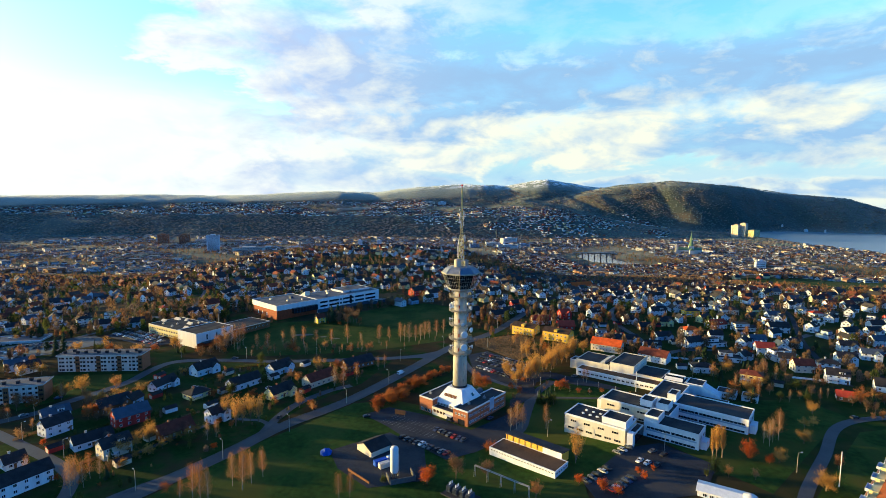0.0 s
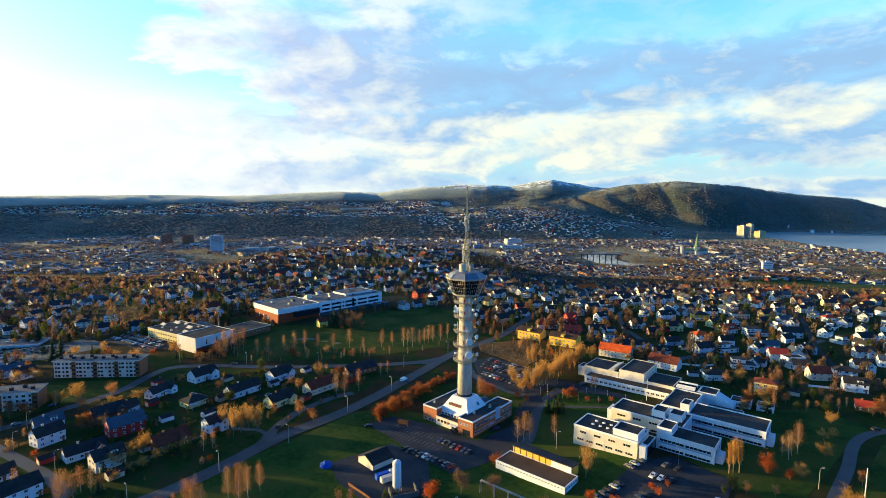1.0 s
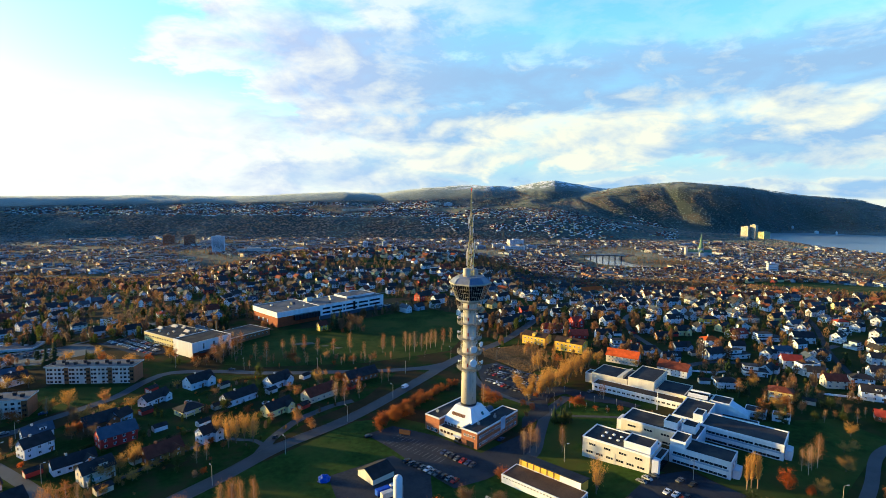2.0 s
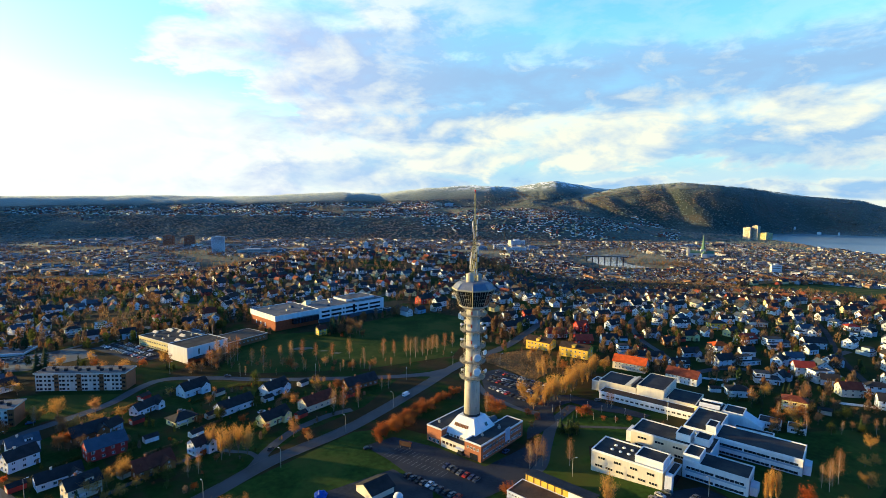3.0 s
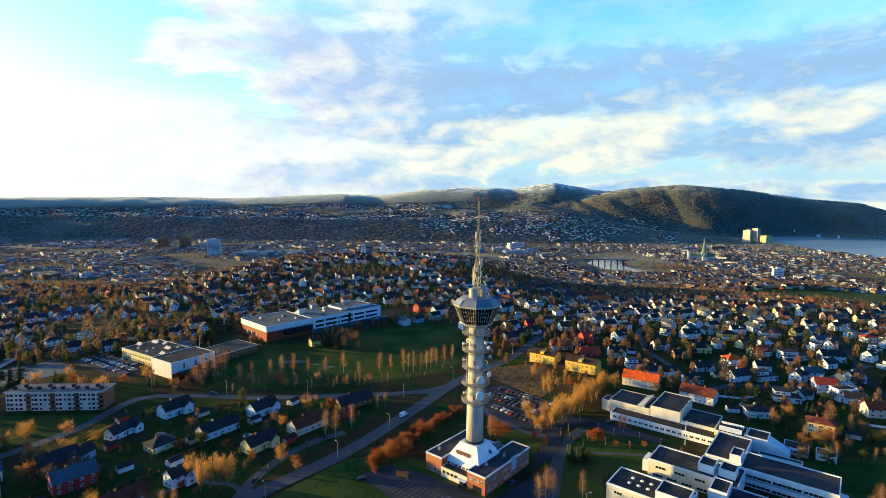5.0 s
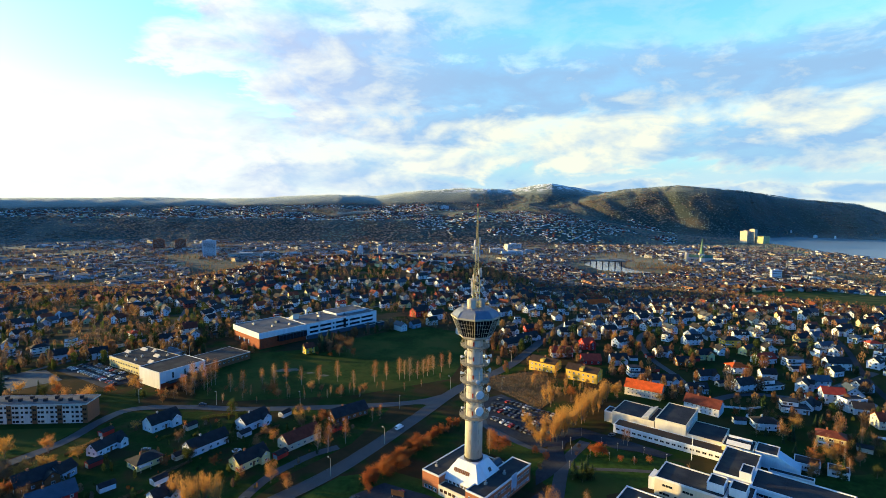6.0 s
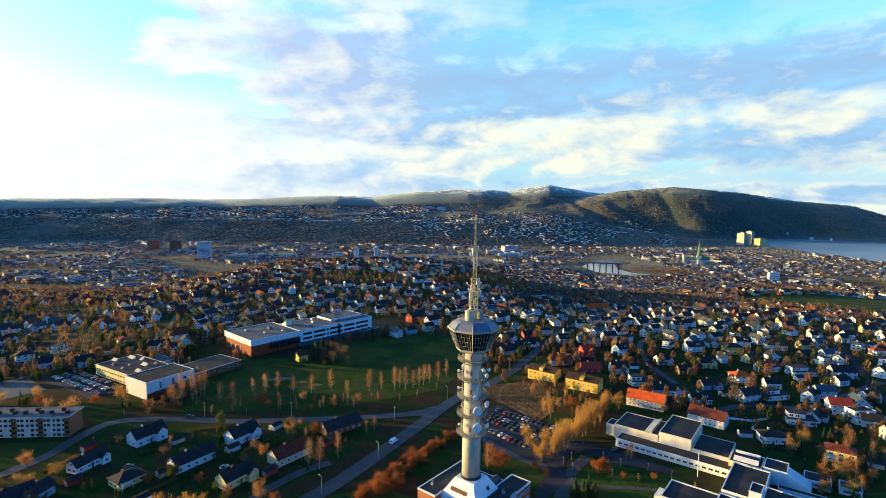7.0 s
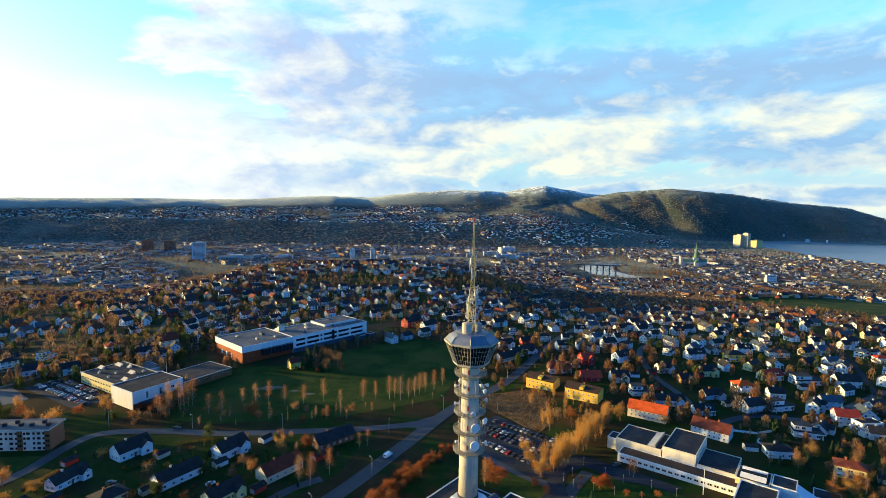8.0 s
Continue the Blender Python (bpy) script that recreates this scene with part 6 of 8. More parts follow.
house(238, 38, -25, 12, 8, 5.2, "white", "dark")
house(220, 8, -30, 8, 6, 3.0, "brown", "tile_red", "small dark house with a red tiled roof")
house(262, 20, -30, 24, 9, 3.6, "white", "dark")
house(250, 62, -20, 13, 8, 5, "white", "dark")
house(272, 75, -15, 12, 8, 5, "white", "dark")
house(189, 458, 20, 34, 12, 5, "cream", "orange", "long hall under a bright orange tiled roof")
house(-247, 253, 40, 14, 10, 5.4, "cream", "maroon", "cream house with a mossy brown roof")
# the cabin's yellow walls stand in for sunlight on its gable
house(-122, 196, 40, 7.5, 7, 5.2, "yellow", "maroon", "small steep timber cabin beside the playing field")
house(20, 232, 30, 15, 9, 4.5, "white", "dark")
house(8, 262, 30, 15, 9, 4.5, "white", "dark")
house(60, 232, 35, 24, 9, 3.4, "white", "dark")
house(45, 220, 35, 18, 9, 3.4, "beige", "dark")
house(-20, 320, 40, 16, 9, 6, "white", "dark")
house(-38, 335, 45, 20, 10, 6, "red", "dark")
for x, y, r in ((3, 0, 38), (62, -30, 24), (88, -35, 26), (118, -15, 30), (85, 5, 26), (100, 55, 36), (120, 30, 26), (26, -48, 24), (-45, -45, 12), (-30, -69, 10), (60, 150, 16), (80, 128, 16), (112, 100, 16), (136, 76, 14),
                (-165, 245, 40), (-130, 270, 42), (-100, 300, 42), (-80, 325, 36), (-225, 140, 40), (-195, 150, 40), (-245, 168, 30), (-185, 185, 22), (-122, 202, 16), (-140, 205, 14), (-235, 62, 34), (-270, 0, 36), (180, -60, 34), (103, -84, 18), (-196, 208, 26), (-300, 128, 34), (-338, 122, 34), (-265, 120, 30)):
    BUILT.append((x, y, r))

APRON = [(-205, 228), (-192, 195), (-150, 200), (-110, 232), (-50, 300), (-45, 335), (-75, 345)]
CLEAR = [[(-218, 14), (-190, 14), (-190, 92), (-218, 92)], APRON, FIELD, LOT_1, LOT_2, LOT_3, YARD, DIRT, MEADOW,
         [(-95, -140), (-62, 0), (-20, 30), (40, 30), (60, 25), (105, 40), (165, 20), (215, -40), (100, -150)],
         [(-150, -90), (-90, -25), (-60, 30), (-20, 95), (-35, 100), (-80, 30), (-130, -60)], [(-290, 20), (-262, 50), (-208, 55), (-212, 32), (-240, -5)], [(-60, 85), (20, 60), (60, 90), (64, 155), (40, 225), (0, 270), (-30, 130)], [(-262, 85), (-150, 90), (-170, 150), (-255, 135)], [(-310, 110), (-260, 90), (-230, 130), (-270, 160)],
         [(440, 1380), (720, 1380), (720, 1500), (660, 1600), (700, 1700), (780, 1760), (760, 1880), (560, 1880), (430, 1700)]]


def free(x, y, r):
    for bx, by, br in BUILT:
        if (x - bx) ** 2 + (y - by) ** 2 < (br + r) ** 2:
            return False
    for ring in CLEAR:
        if inside(x, y, ring):
            return False
    for line, half in ROADS:
        for p in line[::2]:
            if (p.x - x) ** 2 + (p.y - y) ** 2 < (half + r * 0.75) ** 2:
                return False
    return True


rnd = random.Random(7)
PLOTS = []
for x0, y0, x1, y1, gap, turn in ((-900, 120, 60, 900, 20.5, 38), (60, 105, 1150, 700, 22, 8), (-420, -160, -190, 120, 26, 58), (230, -60, 420, 105, 25, -20)):
    c, s = math.cos(radians(turn)), math.sin(radians(turn))
    for i in range(-80, 81):
        for j in range(-80, 81):
            mx, my = (x0 + x1) / 2, (y0 + y1) / 2
            a, b = i * gap + rnd.uniform(-5, 5) + 9 * noise.noise(Vector((i * 0.2, j * 0.2, 1.5))), j * gap * 0.95 + rnd.uniform(-7, 7) + 14 * noise.noise(Vector((i * 0.13, j * 0.17, 6.5)))
            x, y = mx + a * c - b * s, my + a * s + b * c
            if not (x0 < x < x1 and y0 < y < y1) or abs(x - CX) > 0.95 * (y - CY) + 40:
                continue
            if noise.noise(Vector((x * 0.006, y * 0.006, 4.0))) > 0.30 or rnd.random() < (0.26 if x < -0.47 * (y - CY) else 0.12):
                continue
            if free(x, y, 7.0):
                PLOTS.append((math.hypot(x - CX, y - CY), x, y, turn + rnd.choice((0, 0, 90, 35)) + rnd.uniform(-14, 14)))
                BUILT.append((x, y, 6.0))
PLOTS.sort()
NEAR_PLOTS, FAR_PLOTS = PLOTS[:168], PLOTS[168:]
KINDS = [(10, 7, 4.4, "white", "dark"), (12, 7, 5.2, "white", "dark"), (10, 7, 4.0, "white", "dark"), (12, 8, 4.0, "yellow_pale", "dark"), (10, 7, 3.4, "red", "dark"), (12, 7, 5.0, "white", "slate"),
         (12, 7, 5.2, "cream", "dark"), (10, 7, 3.4, "brown", "dark"), (10, 7, 4.4, "blue", "dark"), (14, 8, 5.2, "white", "dark"), (10, 7, 4.4, "white", "tile_red"), (12, 8, 5.4, "white", "dark"), (10, 8, 5.0, "white", "slate"), (10, 7, 5.0, "white", "dark"), (10, 7, 4.4, "white", "dark"), (12, 7, 5.2, "white", "slate"), (10, 7, 5.2, "white", "dark"), (12, 8, 4.4, "white", "dark")]
for d, x, y, turn in NEAR_PLOTS:
    house(x, y, turn, *rnd.choice(KINDS))


GARAGE = []


def garage(x, y, turn):
    """A small gabled outbuilding with a broad door."""
    m = pose(x, y, high(x, y) + 0.05, 0, 0, turn)
    k = len(GARAGE) % 3
    if len(GARAGE) >= 3:
        b = copy_thing(GARAGE[k], m)
    else:
        b = new("garage")
        w = gable_mesh(6.2, 4.2, 2.3, 1.0)
        w.materials.append(M[("white", "red", "beige")[k]])
        part("wall", w, None, b)
        r = roof_mesh(6.2, 4.2, 2.3, 1.0, 0.3)
        r.materials.append(M["dark"])
        part("roof", r, None, b)
        bm = bmesh.new()
        box(bm, -0.08, 0.02, 0.8, 3.4, 0, 2.0)
        part("garage_door", bm, M["grey"], b, "plain grey door")
        b.matrix_basis = m
    GARAGE.append(b)
    tagged(b, "small %s garage with a dark gabled roof" % ("white", "red", "beige")[k], "garage", "garages")


HEDGE = []


def hedge(x, y, turn, ln):
    """A clipped garden hedge with a ragged top."""
    m = pose(x, y, high(x, y), 0, 0, turn)
    q = random.Random(len(HEDGE))
    if len(HEDGE) >= 4:
        b = copy_thing(HEDGE[len(HEDGE) % 4], m)
    else:
        bm = bmesh.new()
        for i in range(900):
            c = Vector((q.uniform(0, 10), q.uniform(-0.5, 0.5), q.uniform(0.1, 1.4 + 0.2 * math.sin(i))))
            d = Vector((q.gauss(0, 1), q.gauss(0, 1), q.gauss(0.3, 1))).normalized() * 0.3
            e = d.cross(Vector((q.gauss(0, 1), q.gauss(0, 1), q.gauss(0, 1)))).normalized() * 0.13
            bm.faces.new([bm.verts.new(p) for p in (c - e, c + e, c + d)])
        b = new("hedge", mesh_of("hedge", bm, M["leaf"] if len(HEDGE) % 2 else M["twig_dark"]))
        b.matrix_basis = m
    HEDGE.append(b)
    b.matrix_basis = m @ Matrix.Diagonal((ln / 10, 1, 1, 1))
    tagged(b, "low ragged garden hedge along a plot", "hedge", "garden hedges")


class Heap:
    """Gathers many small solids into one mesh."""
    def __init__(self):
        self.v, self.f, self.m = [], [], []

    def add(self, pts, faces, slot):
        n = len(self.v)
        self.v.extend(pts)
        self.f.extend([tuple(n + i for i in f) for f in faces])
        self.m.extend([slot] * len(faces))

    def done(self, name, mats, label, category):
        me = bpy.data.meshes.new(name)
        me.from_pydata(self.v, [], self.f)
        for m in mats:
            me.materials.append(m)
        me.polygons.foreach_set("material_index", self.m)
        return tagged(new(name, me), label, category, kind="stuff")


BOX_F = ((0, 2, 3, 1), (4, 5, 7, 6), (0, 1, 5, 4), (1, 3, 7, 5), (3, 2, 6, 7), (2, 0, 4, 6))


def put(x, y, z, turn, pts):
    c, s = math.cos(radians(turn)), math.sin(radians(turn))
    return [(x + a * c - b * s, y + a * s + b * c, z + h) for a, b, h in pts]


def heap_house(h, x, y, z, turn, ln, wi, eave, glass=True):
    l, w, k = ln / 2, wi / 2, wi * 0.40
    wall = [(-l, -w, -2), (l, -w, -2), (l, w, -2), (-l, w, -2), (-l, -w, eave), (l, -w, eave), (l, w, eave), (-l, w, eave), (-l, 0, eave + k), (l, 0, eave + k)]
    h.add(put(x, y, z, turn, wall), ((0, 1, 5, 4), (2, 3, 7, 6), (1, 2, 6, 9, 5), (3, 0, 4, 8, 7)), 0)
    o, t = 0.5, 0.3
    roof = [(-l - o, -w - o, eave - o * 0.8), (l + o, -w - o, eave - o * 0.8), (l + o, 0, eave + k + 0.05), (-l - o, 0, eave + k + 0.05), (-l - o, w + o, eave - o * 0.8), (l + o, w + o, eave - o * 0.8)]
    roof += [(a, b, c + t) for a, b, c in roof]
    h.add(put(x, y, z, turn, roof), ((6, 7, 8, 9), (9, 8, 11, 10), (0, 1, 7, 6), (5, 4, 10, 11), (1, 2, 8, 7), (2, 5, 11, 8), (4, 3, 9, 10), (3, 0, 6, 9), (3, 2, 1, 0), (4, 5, 2, 3)), 1)
    if glass:
        for zz in ((1.6,) if eave < 4.4 else (1.5, 4.0)):
            for i in range(3):
                a = -l + ln * (i + 0.5) / 3
                h.add(put(x, y, z, turn, [(a - 0.6, -w - 0.04, zz - 0.6), (a + 0.6, -w - 0.04, zz - 0.6), (a + 0.6, -w - 0.04, zz + 0.6), (a - 0.6, -w - 0.04, zz + 0.6)]), ((0, 1, 2, 3),), 2)
            for b in (-w * 0.5, w * 0.5):
                h.add(put(x, y, z, turn, [(-l - 0.04, b + 0.5, zz - 0.6), (-l - 0.04, b - 0.5, zz - 0.6), (-l - 0.04, b - 0.5, zz + 0.6), (-l - 0.04, b + 0.5, zz + 0.6)]), ((0, 1, 2, 3),), 2)
        c = [(a, b, e) for e in (eave + k - 0.6, eave + k + 1.0) for b in (-0.35, 0.35) for a in (-l * 0.3 - 0.35, -l * 0.3 + 0.35)]
        h.add(put(x, y, z, turn, c), BOX_F, 1)


for x, y, t in ((-212, -22, 62), (-188, -52, 55), (-150, -64, 55), (-158, -8, 50), (-176, 12, 60), (-150, -40, 55), (-138, -2, 58), (-190, 44, 70), (-150, 52, 60), (-118, 44, 56), (-92, 22, 58), (-140, 20, 57), (-104, 70, 60), (-72, 52, 50),
                (170, 118, 18), (212, 140, 5), (190, 128, 14), (246, 182, 16), (240, 150, 2), (214, 98, -14), (192, 30, -34), (148, 60, -7), (178, 172, 8), (216, 208, 5), (290, 215, -12), (146, 178, 14), (92, 192, 3), (130, 172, 0), (136, 146, 2), (262, 40, -30)):
    garage(x, y, t)
for x, y, t, l in ((-214, -40, 62, 14), (-186, -30, 52, 16), (-168, -62, 55, 14), (-186, -14, 50, 16), (-152, -20, 52, 18), (-120, -4, 58, 14), (-196, 24, 72, 18), (-150, 68, 20, 24), (-112, 46, 56, 16), (-94, 54, 52, 18), (-140, 8, 57, 14), (-160, 40, 58, 16),
                   (172, 104, 18, 20), (188, 140, 3, 16), (215, 160, 14, 18), (240, 142, 2, 22), (216, 88, -14, 16), (150, 48, -7, 18), (158, 152, 4, 16), (188, 210, 12, 20), (262, 220, -12, 20), (110, 150, 0, 16), (86, 172, 3, 18), (240, 196, 10, 16), (176, 70, -18, 14)):
    hedge(x, y, t, l)

far_houses = Heap()
for d, x, y, turn in FAR_PLOTS:
    heap_house(far_houses, x, y, high(x, y), turn, rnd.uniform(9.5, 15), rnd.uniform(7, 8.6), rnd.choice((3.4, 4.4, 5.0, 5.2)))
# the lower slope on the right, down to the town
for i in range(-30, 90):
    for j in range(0, 60):
        x, y = 60 + i * 22 + rnd.uniform(-6, 6), 700 + j * 20 + rnd.uniform(-6, 6)
        dx, dy = x - CX, y - CY
        azi = math.degrees(math.atan2(dx, dy))
        if not (1 < azi < 45 and math.hypot(dx, dy) < 1850):
            continue
        if rnd.random() < 0.25 or any(inside(x, y, ring) for ring in CLEAR[8:]) or noise.noise(Vector((x * 0.004, y * 0.004, 9.0))) > 0.25:
            continue
        if not any((x - bx) ** 2 + (y - by) ** 2 < 200 for bx, by, br in BUILT[-900:]):
            heap_house(far_houses, x, y, high(x, y), rnd.choice((5, 20, 95, 50)) + rnd.uniform(-10, 10), rnd.uniform(10, 18), rnd.uniform(7.5, 10), rnd.choice((3.4, 4.4, 5.4)), False)
far_houses.done("far_houses", [M["wall_stuff"], M["roof_stuff"], M["glass"]], "white and coloured wooden houses packed over the plateau", "houses")

# ---- the town in the valley and the slopes beyond ----
town = Heap()


def town_box(h, x, y, z, turn, ln, wi, ht, slot=0):
    l, w = ln / 2, wi / 2
    h.add(put(x, y, z, turn, [(a, b, c) for c in (-4, ht) for b in (-w, w) for a in (-l, l)]), (BOX_F[0],) + BOX_F[2:], slot)
    h.add(put(x, y, z, turn, [(a, b, c) for c in (ht, ht + 0.6) for b in (-w - 0.2, w + 0.2) for a in (-l - 0.2, l + 0.2)]), BOX_F, 1)
    n = max(2, int(ht / 3.4))
    for k in range(n):
        zz = ht * (k + 0.5) / n
        for s in (-1, 1):
            h.add(put(x, y, z, turn, [(-l * 0.9, s * (w + 0.1), zz - 0.7), (l * 0.9, s * (w + 0.1), zz - 0.7), (l * 0.9, s * (w + 0.1), zz + 0.7), (-l * 0.9, s * (w + 0.1), zz + 0.7)]), ((0, 1, 2, 3) if s < 0 else (3, 2, 1, 0),), 2)
            h.add(put(x, y, z, turn, [(s * (l + 0.1), -w * 0.85, zz - 0.7), (s * (l + 0.1), w * 0.85, zz - 0.7), (s * (l + 0.1), w * 0.85, zz + 0.7), (s * (l + 0.1), -w * 0.85, zz + 0.7)]), ((0, 1, 2, 3) if s > 0 else (3, 2, 1, 0),), 2)


def wooded(x, y, a, r):
    """Whether woods rather than houses cover the far land here: a is the bearing, r the distance."""
    fwd = y - CY
    wave = noise.noise(Vector((x * 0.0022, y * 0.0022, 5.0))) + 0.5 * noise.noise(Vector((x * 0.009, y * 0.009, 1.0)))
    if a < 11 and 2560 < fwd < (3040 if a < -3 else 2800):
        return wave > -0.45
    if r > 4150 or a > 24 or a > 5 and r > 3780 + 60 * math.sin(a):
        return True
    if a < -36:
        return wave > -0.2
    return wave > (0.30 if a > 5 else 0.2)


for i in range(9800):
    a, r = rnd.uniform(-44, 44), math.sqrt(rnd.uniform(1200 ** 2, 3000 ** 2))
    x, y = CX + r * math.sin(radians(a)), CY + r * math.cos(radians(a))
    fwd = y - CY
    if fwd > 2640 or noise.noise(Vector((x * 0.0035, y * 0.0035, 2.0))) > (0.02 if a < 6 else 0.16) + 0.2 * rnd.random():
        continue
    z = high(x, y)
    if z < SEA + 1 or z > -60 or inside(x, y, CLEAR[-1]):
        continue
    turn = 40 * round(3 * noise.noise(Vector((x * 0.002, y * 0.002, 8.0)))) + rnd.choice((0, 90)) + rnd.uniform(-9, 9)
    big = 0.30 if a < -6 and fwd > 2150 else 0.10 if a < 6 else 0.045
    if rnd.random() < big:
        town_box(town, x, y, z, turn, rnd.uniform(20, 48), rnd.uniform(12, 24), rnd.choice((7, 8, 10, 12)))
    elif rnd.random() < 0.22:
        town_box(town, x, y, z, turn, rnd.uniform(12, 22), rnd.uniform(9, 13), rnd.choice((5, 6, 7, 9)))
    else:
        heap_house(town, x, y, z, turn, rnd.uniform(8, 15), rnd.uniform(7, 9), rnd.choice((3.4, 4.4, 5.6)), False)
town.done("town_blocks", [M["town_stuff"], M["town_roof"], M["glass"]], "grey, white and brick town blocks along the valley floor", "town")

slope = Heap()
for i in range(11000):
    a, r = rnd.uniform(-44, 25), math.sqrt(rnd.uniform(2750 ** 2, 4200 ** 2))
    x, y = CX + r * math.sin(radians(a)), CY + r * math.cos(radians(a))
    if wooded(x, y, a, r) or (y - CY < 2760 and a < 8):
        continue
    z = high(x, y)
    if z < -100:
        continue
    heap_house(slope, x, y, z, 15 * round(6 * noise.noise(Vector((x * 0.004, y * 0.004, 3.0)))) + rnd.choice((20, 110)) + rnd.uniform(-8, 8), rnd.uniform(9, 17), rnd.uniform(7, 9), rnd.choice((3.6, 4.4, 5.2)), False)
slope.done("hillside_houses", [M["wall_stuff"], M["roof_stuff"]], "tiny pale houses scattered over the far hillside", "houses")

# ---- trees ----
def crown_blades(bm, r, limbs, n, long, wide, up=0.5, slot=0, spread=0.5):
    """Many thin sprays of twigs round the ends and sides of the limbs."""
    for i in range(n):
        a, b = limbs[r.randrange(len(limbs))]
        c = a.lerp(b, r.uniform(0.25, 1.05)) + Vector((r.gauss(0, spread), r.gauss(0, spread), r.gauss(0, spread)))
        d = Vector((r.gauss(0, 1), r.gauss(0, 1), r.gauss(0, 0.7) + up)).normalized()
        s = d.cross(Vector((r.gauss(0, 1), r.gauss(0, 1), r.gauss(0, 1)))).normalized() * wide * r.uniform(0.5, 1.2)
        ln = long * r.uniform(0.5, 1.3)
        v = [bm.verts.new(q) for q in (c - s * 0.5, c + s * 0.5, c + d * ln * 0.6 + s * 0.6, c + d * ln)]
        bm.faces.new((v[0], v[1], v[2]))
        bm.faces.new((v[0], v[2], v[3]))


TREES = {}


def make_tree(kind, seed):
    """A tree ten metres high."""
    r = random.Random(seed)
    b = new("tree")
    tb, cb = bmesh.new(), bmesh.new()
    shape = dict(birch=(1.05, 0.20, 20), gold=(1.8, 0.2, 13), poplar=(0.5, 0.2, 8), brown=(2.6, 0.2, 15), amber=(2.9, 0.2, 16), twig=(2.5, 0.2, 15), rust=(3.8, 0.10, 16), ember=(2.6, 0.15, 15), leaf=(2.4, 0.15, 14))
    if kind == "needle":
        tube(tb, (0, 0, -0.3), (0, 0, 9.6), 0.22, 0.03, 6)
        for k in range(15):
            z = 1.0 + 8.7 * k / 15
            rad = 2.5 * (1 - z / 10.4) + 0.15
            for i in range(11):
                a = r.uniform(0, 6.28)
                tip = Vector((math.cos(a) * rad * r.uniform(0.7, 1.1), math.sin(a) * rad * r.uniform(0.7, 1.1), z - rad * 0.35))
                s = Vector((-math.sin(a), math.cos(a), 0)) * rad * 0.28
                v = [cb.verts.new(q) for q in ((0, 0, z + 0.3), tip * 0.7 + s + Vector((0, 0, 0.3 * z)) , tip, tip * 0.7 - s + Vector((0, 0, 0.3 * z)))]
                cb.faces.new((v[0], v[1], v[2])), cb.faces.new((v[0], v[2], v[3]))
        mats = (M["bark"], M["needle"])
    else:
        rad, foot, n = shape[kind]
        lean = Vector((r.uniform(-0.4, 0.4), r.uniform(-0.4, 0.4), 0))
        top = Vector((0, 0, 9.3)) + lean if kind == "birch" else Vector((0, 0, 6.5)) + lean
        wide = 0.10 if kind == "birch" else 0.16
        tube(tb, (0, 0, -0.3), top * 0.5, wide, wide * 0.65, 6)
        tube(tb, top * 0.5, top, wide * 0.65, 0.02, 5)
        limbs = []
        for i in range(n):
            t = foot + (0.92 - foot) * (i + r.random()) / n
            a = i * 2.4 + r.uniform(-0.5, 0.5)
            p = top * t
            if kind == "birch":
                q = p + Vector((math.cos(a) * rad, math.sin(a) * rad, 0)) * (1.15 - t) * 1.3 + Vector((0, 0, 1.3))
            else:
                low, high_up, mid, half = dict(gold=(2.0, 9.2, 3.8, 6.6), twig=(2.6, 8.8, 5.4, 4.8), brown=(2.2, 8.8, 5.0, 5.0), amber=(2.4, 9.4, 5.6, 5.0), rust=(0.8, 8.2, 3.8, 5.4)).get(kind, (2.0, 8.8, 4.4, 5.6))
                h = low + (high_up - low) * r.random()
                w = rad * math.sqrt(max(0.05, 1 - ((h - mid) / half) ** 2))
                q = Vector((math.cos(a) * w, math.sin(a) * w, h))
            if kind in ("gold", "poplar"):
                # several stems that rise together
                p, q = Vector((0, 0, 0.6 + r.random())), Vector((math.cos(a) * rad * r.uniform(0.4, 1.1), math.sin(a) * rad * r.uniform(0.4, 1.1), r.uniform(6.5, 9.6)))
            tube(tb, p, q, 0.10 if kind == "gold" else 0.065, 0.015, 4)
            limbs.append((p, q))
        limbs.append((top * 0.6, top))
        if kind == "birch":
            crown_blades(cb, r, limbs, 850, 1.05, 0.032, 1.3, spread=0.46)
        elif kind == "gold":
            crown_blades(cb, r, limbs, 1100, 1.3, 0.05, 1.8, spread=0.34)
        elif kind == "poplar":
            crown_blades(cb, r, limbs, 900, 1.3, 0.05, 3.0, spread=0.16)
        elif kind == "amber":
            crown_blades(cb, r, limbs, 1500, 1.5, 0.055, 1.6, spread=0.45)
        elif kind in ("twig", "brown"):
            crown_blades(cb, r, limbs, 1150, 1.5, 0.065, 1.5, spread=0.5)
        else:
            crown_blades(cb, r, limbs, 1450, 0.85, 0.16, 0.35, spread=0.65)
        mats = (M["birch_bark"] if kind == "birch" else M["bark"], M[dict(birch="twig", poplar="twig_gold", brown="twig_dark", amber="twig_amber", gold="twig_gold", twig="twig", rust="rust", ember="ember", leaf="leaf")[kind]])
    part("trunk", tb, mats[0], b)
    part("crown", cb, mats[1], b)
    return b


TREE_WORDS = dict(amber="broad bare tree with amber twigs in low sun", brown="bare dark brown tree with fine rounded crown", poplar="tall narrow bare poplar with upright twigs", birch="slender bare birch with pale trunk and copper twigs", gold="bare tree with golden twigs lit by low sun", twig="bare brown tree with a rounded twiggy crown",
                  rust="rust-brown shrubby tree with dense twigs", ember="small tree with orange autumn leaves", needle="dark green conifer in a garden", leaf="olive green leafy bush")
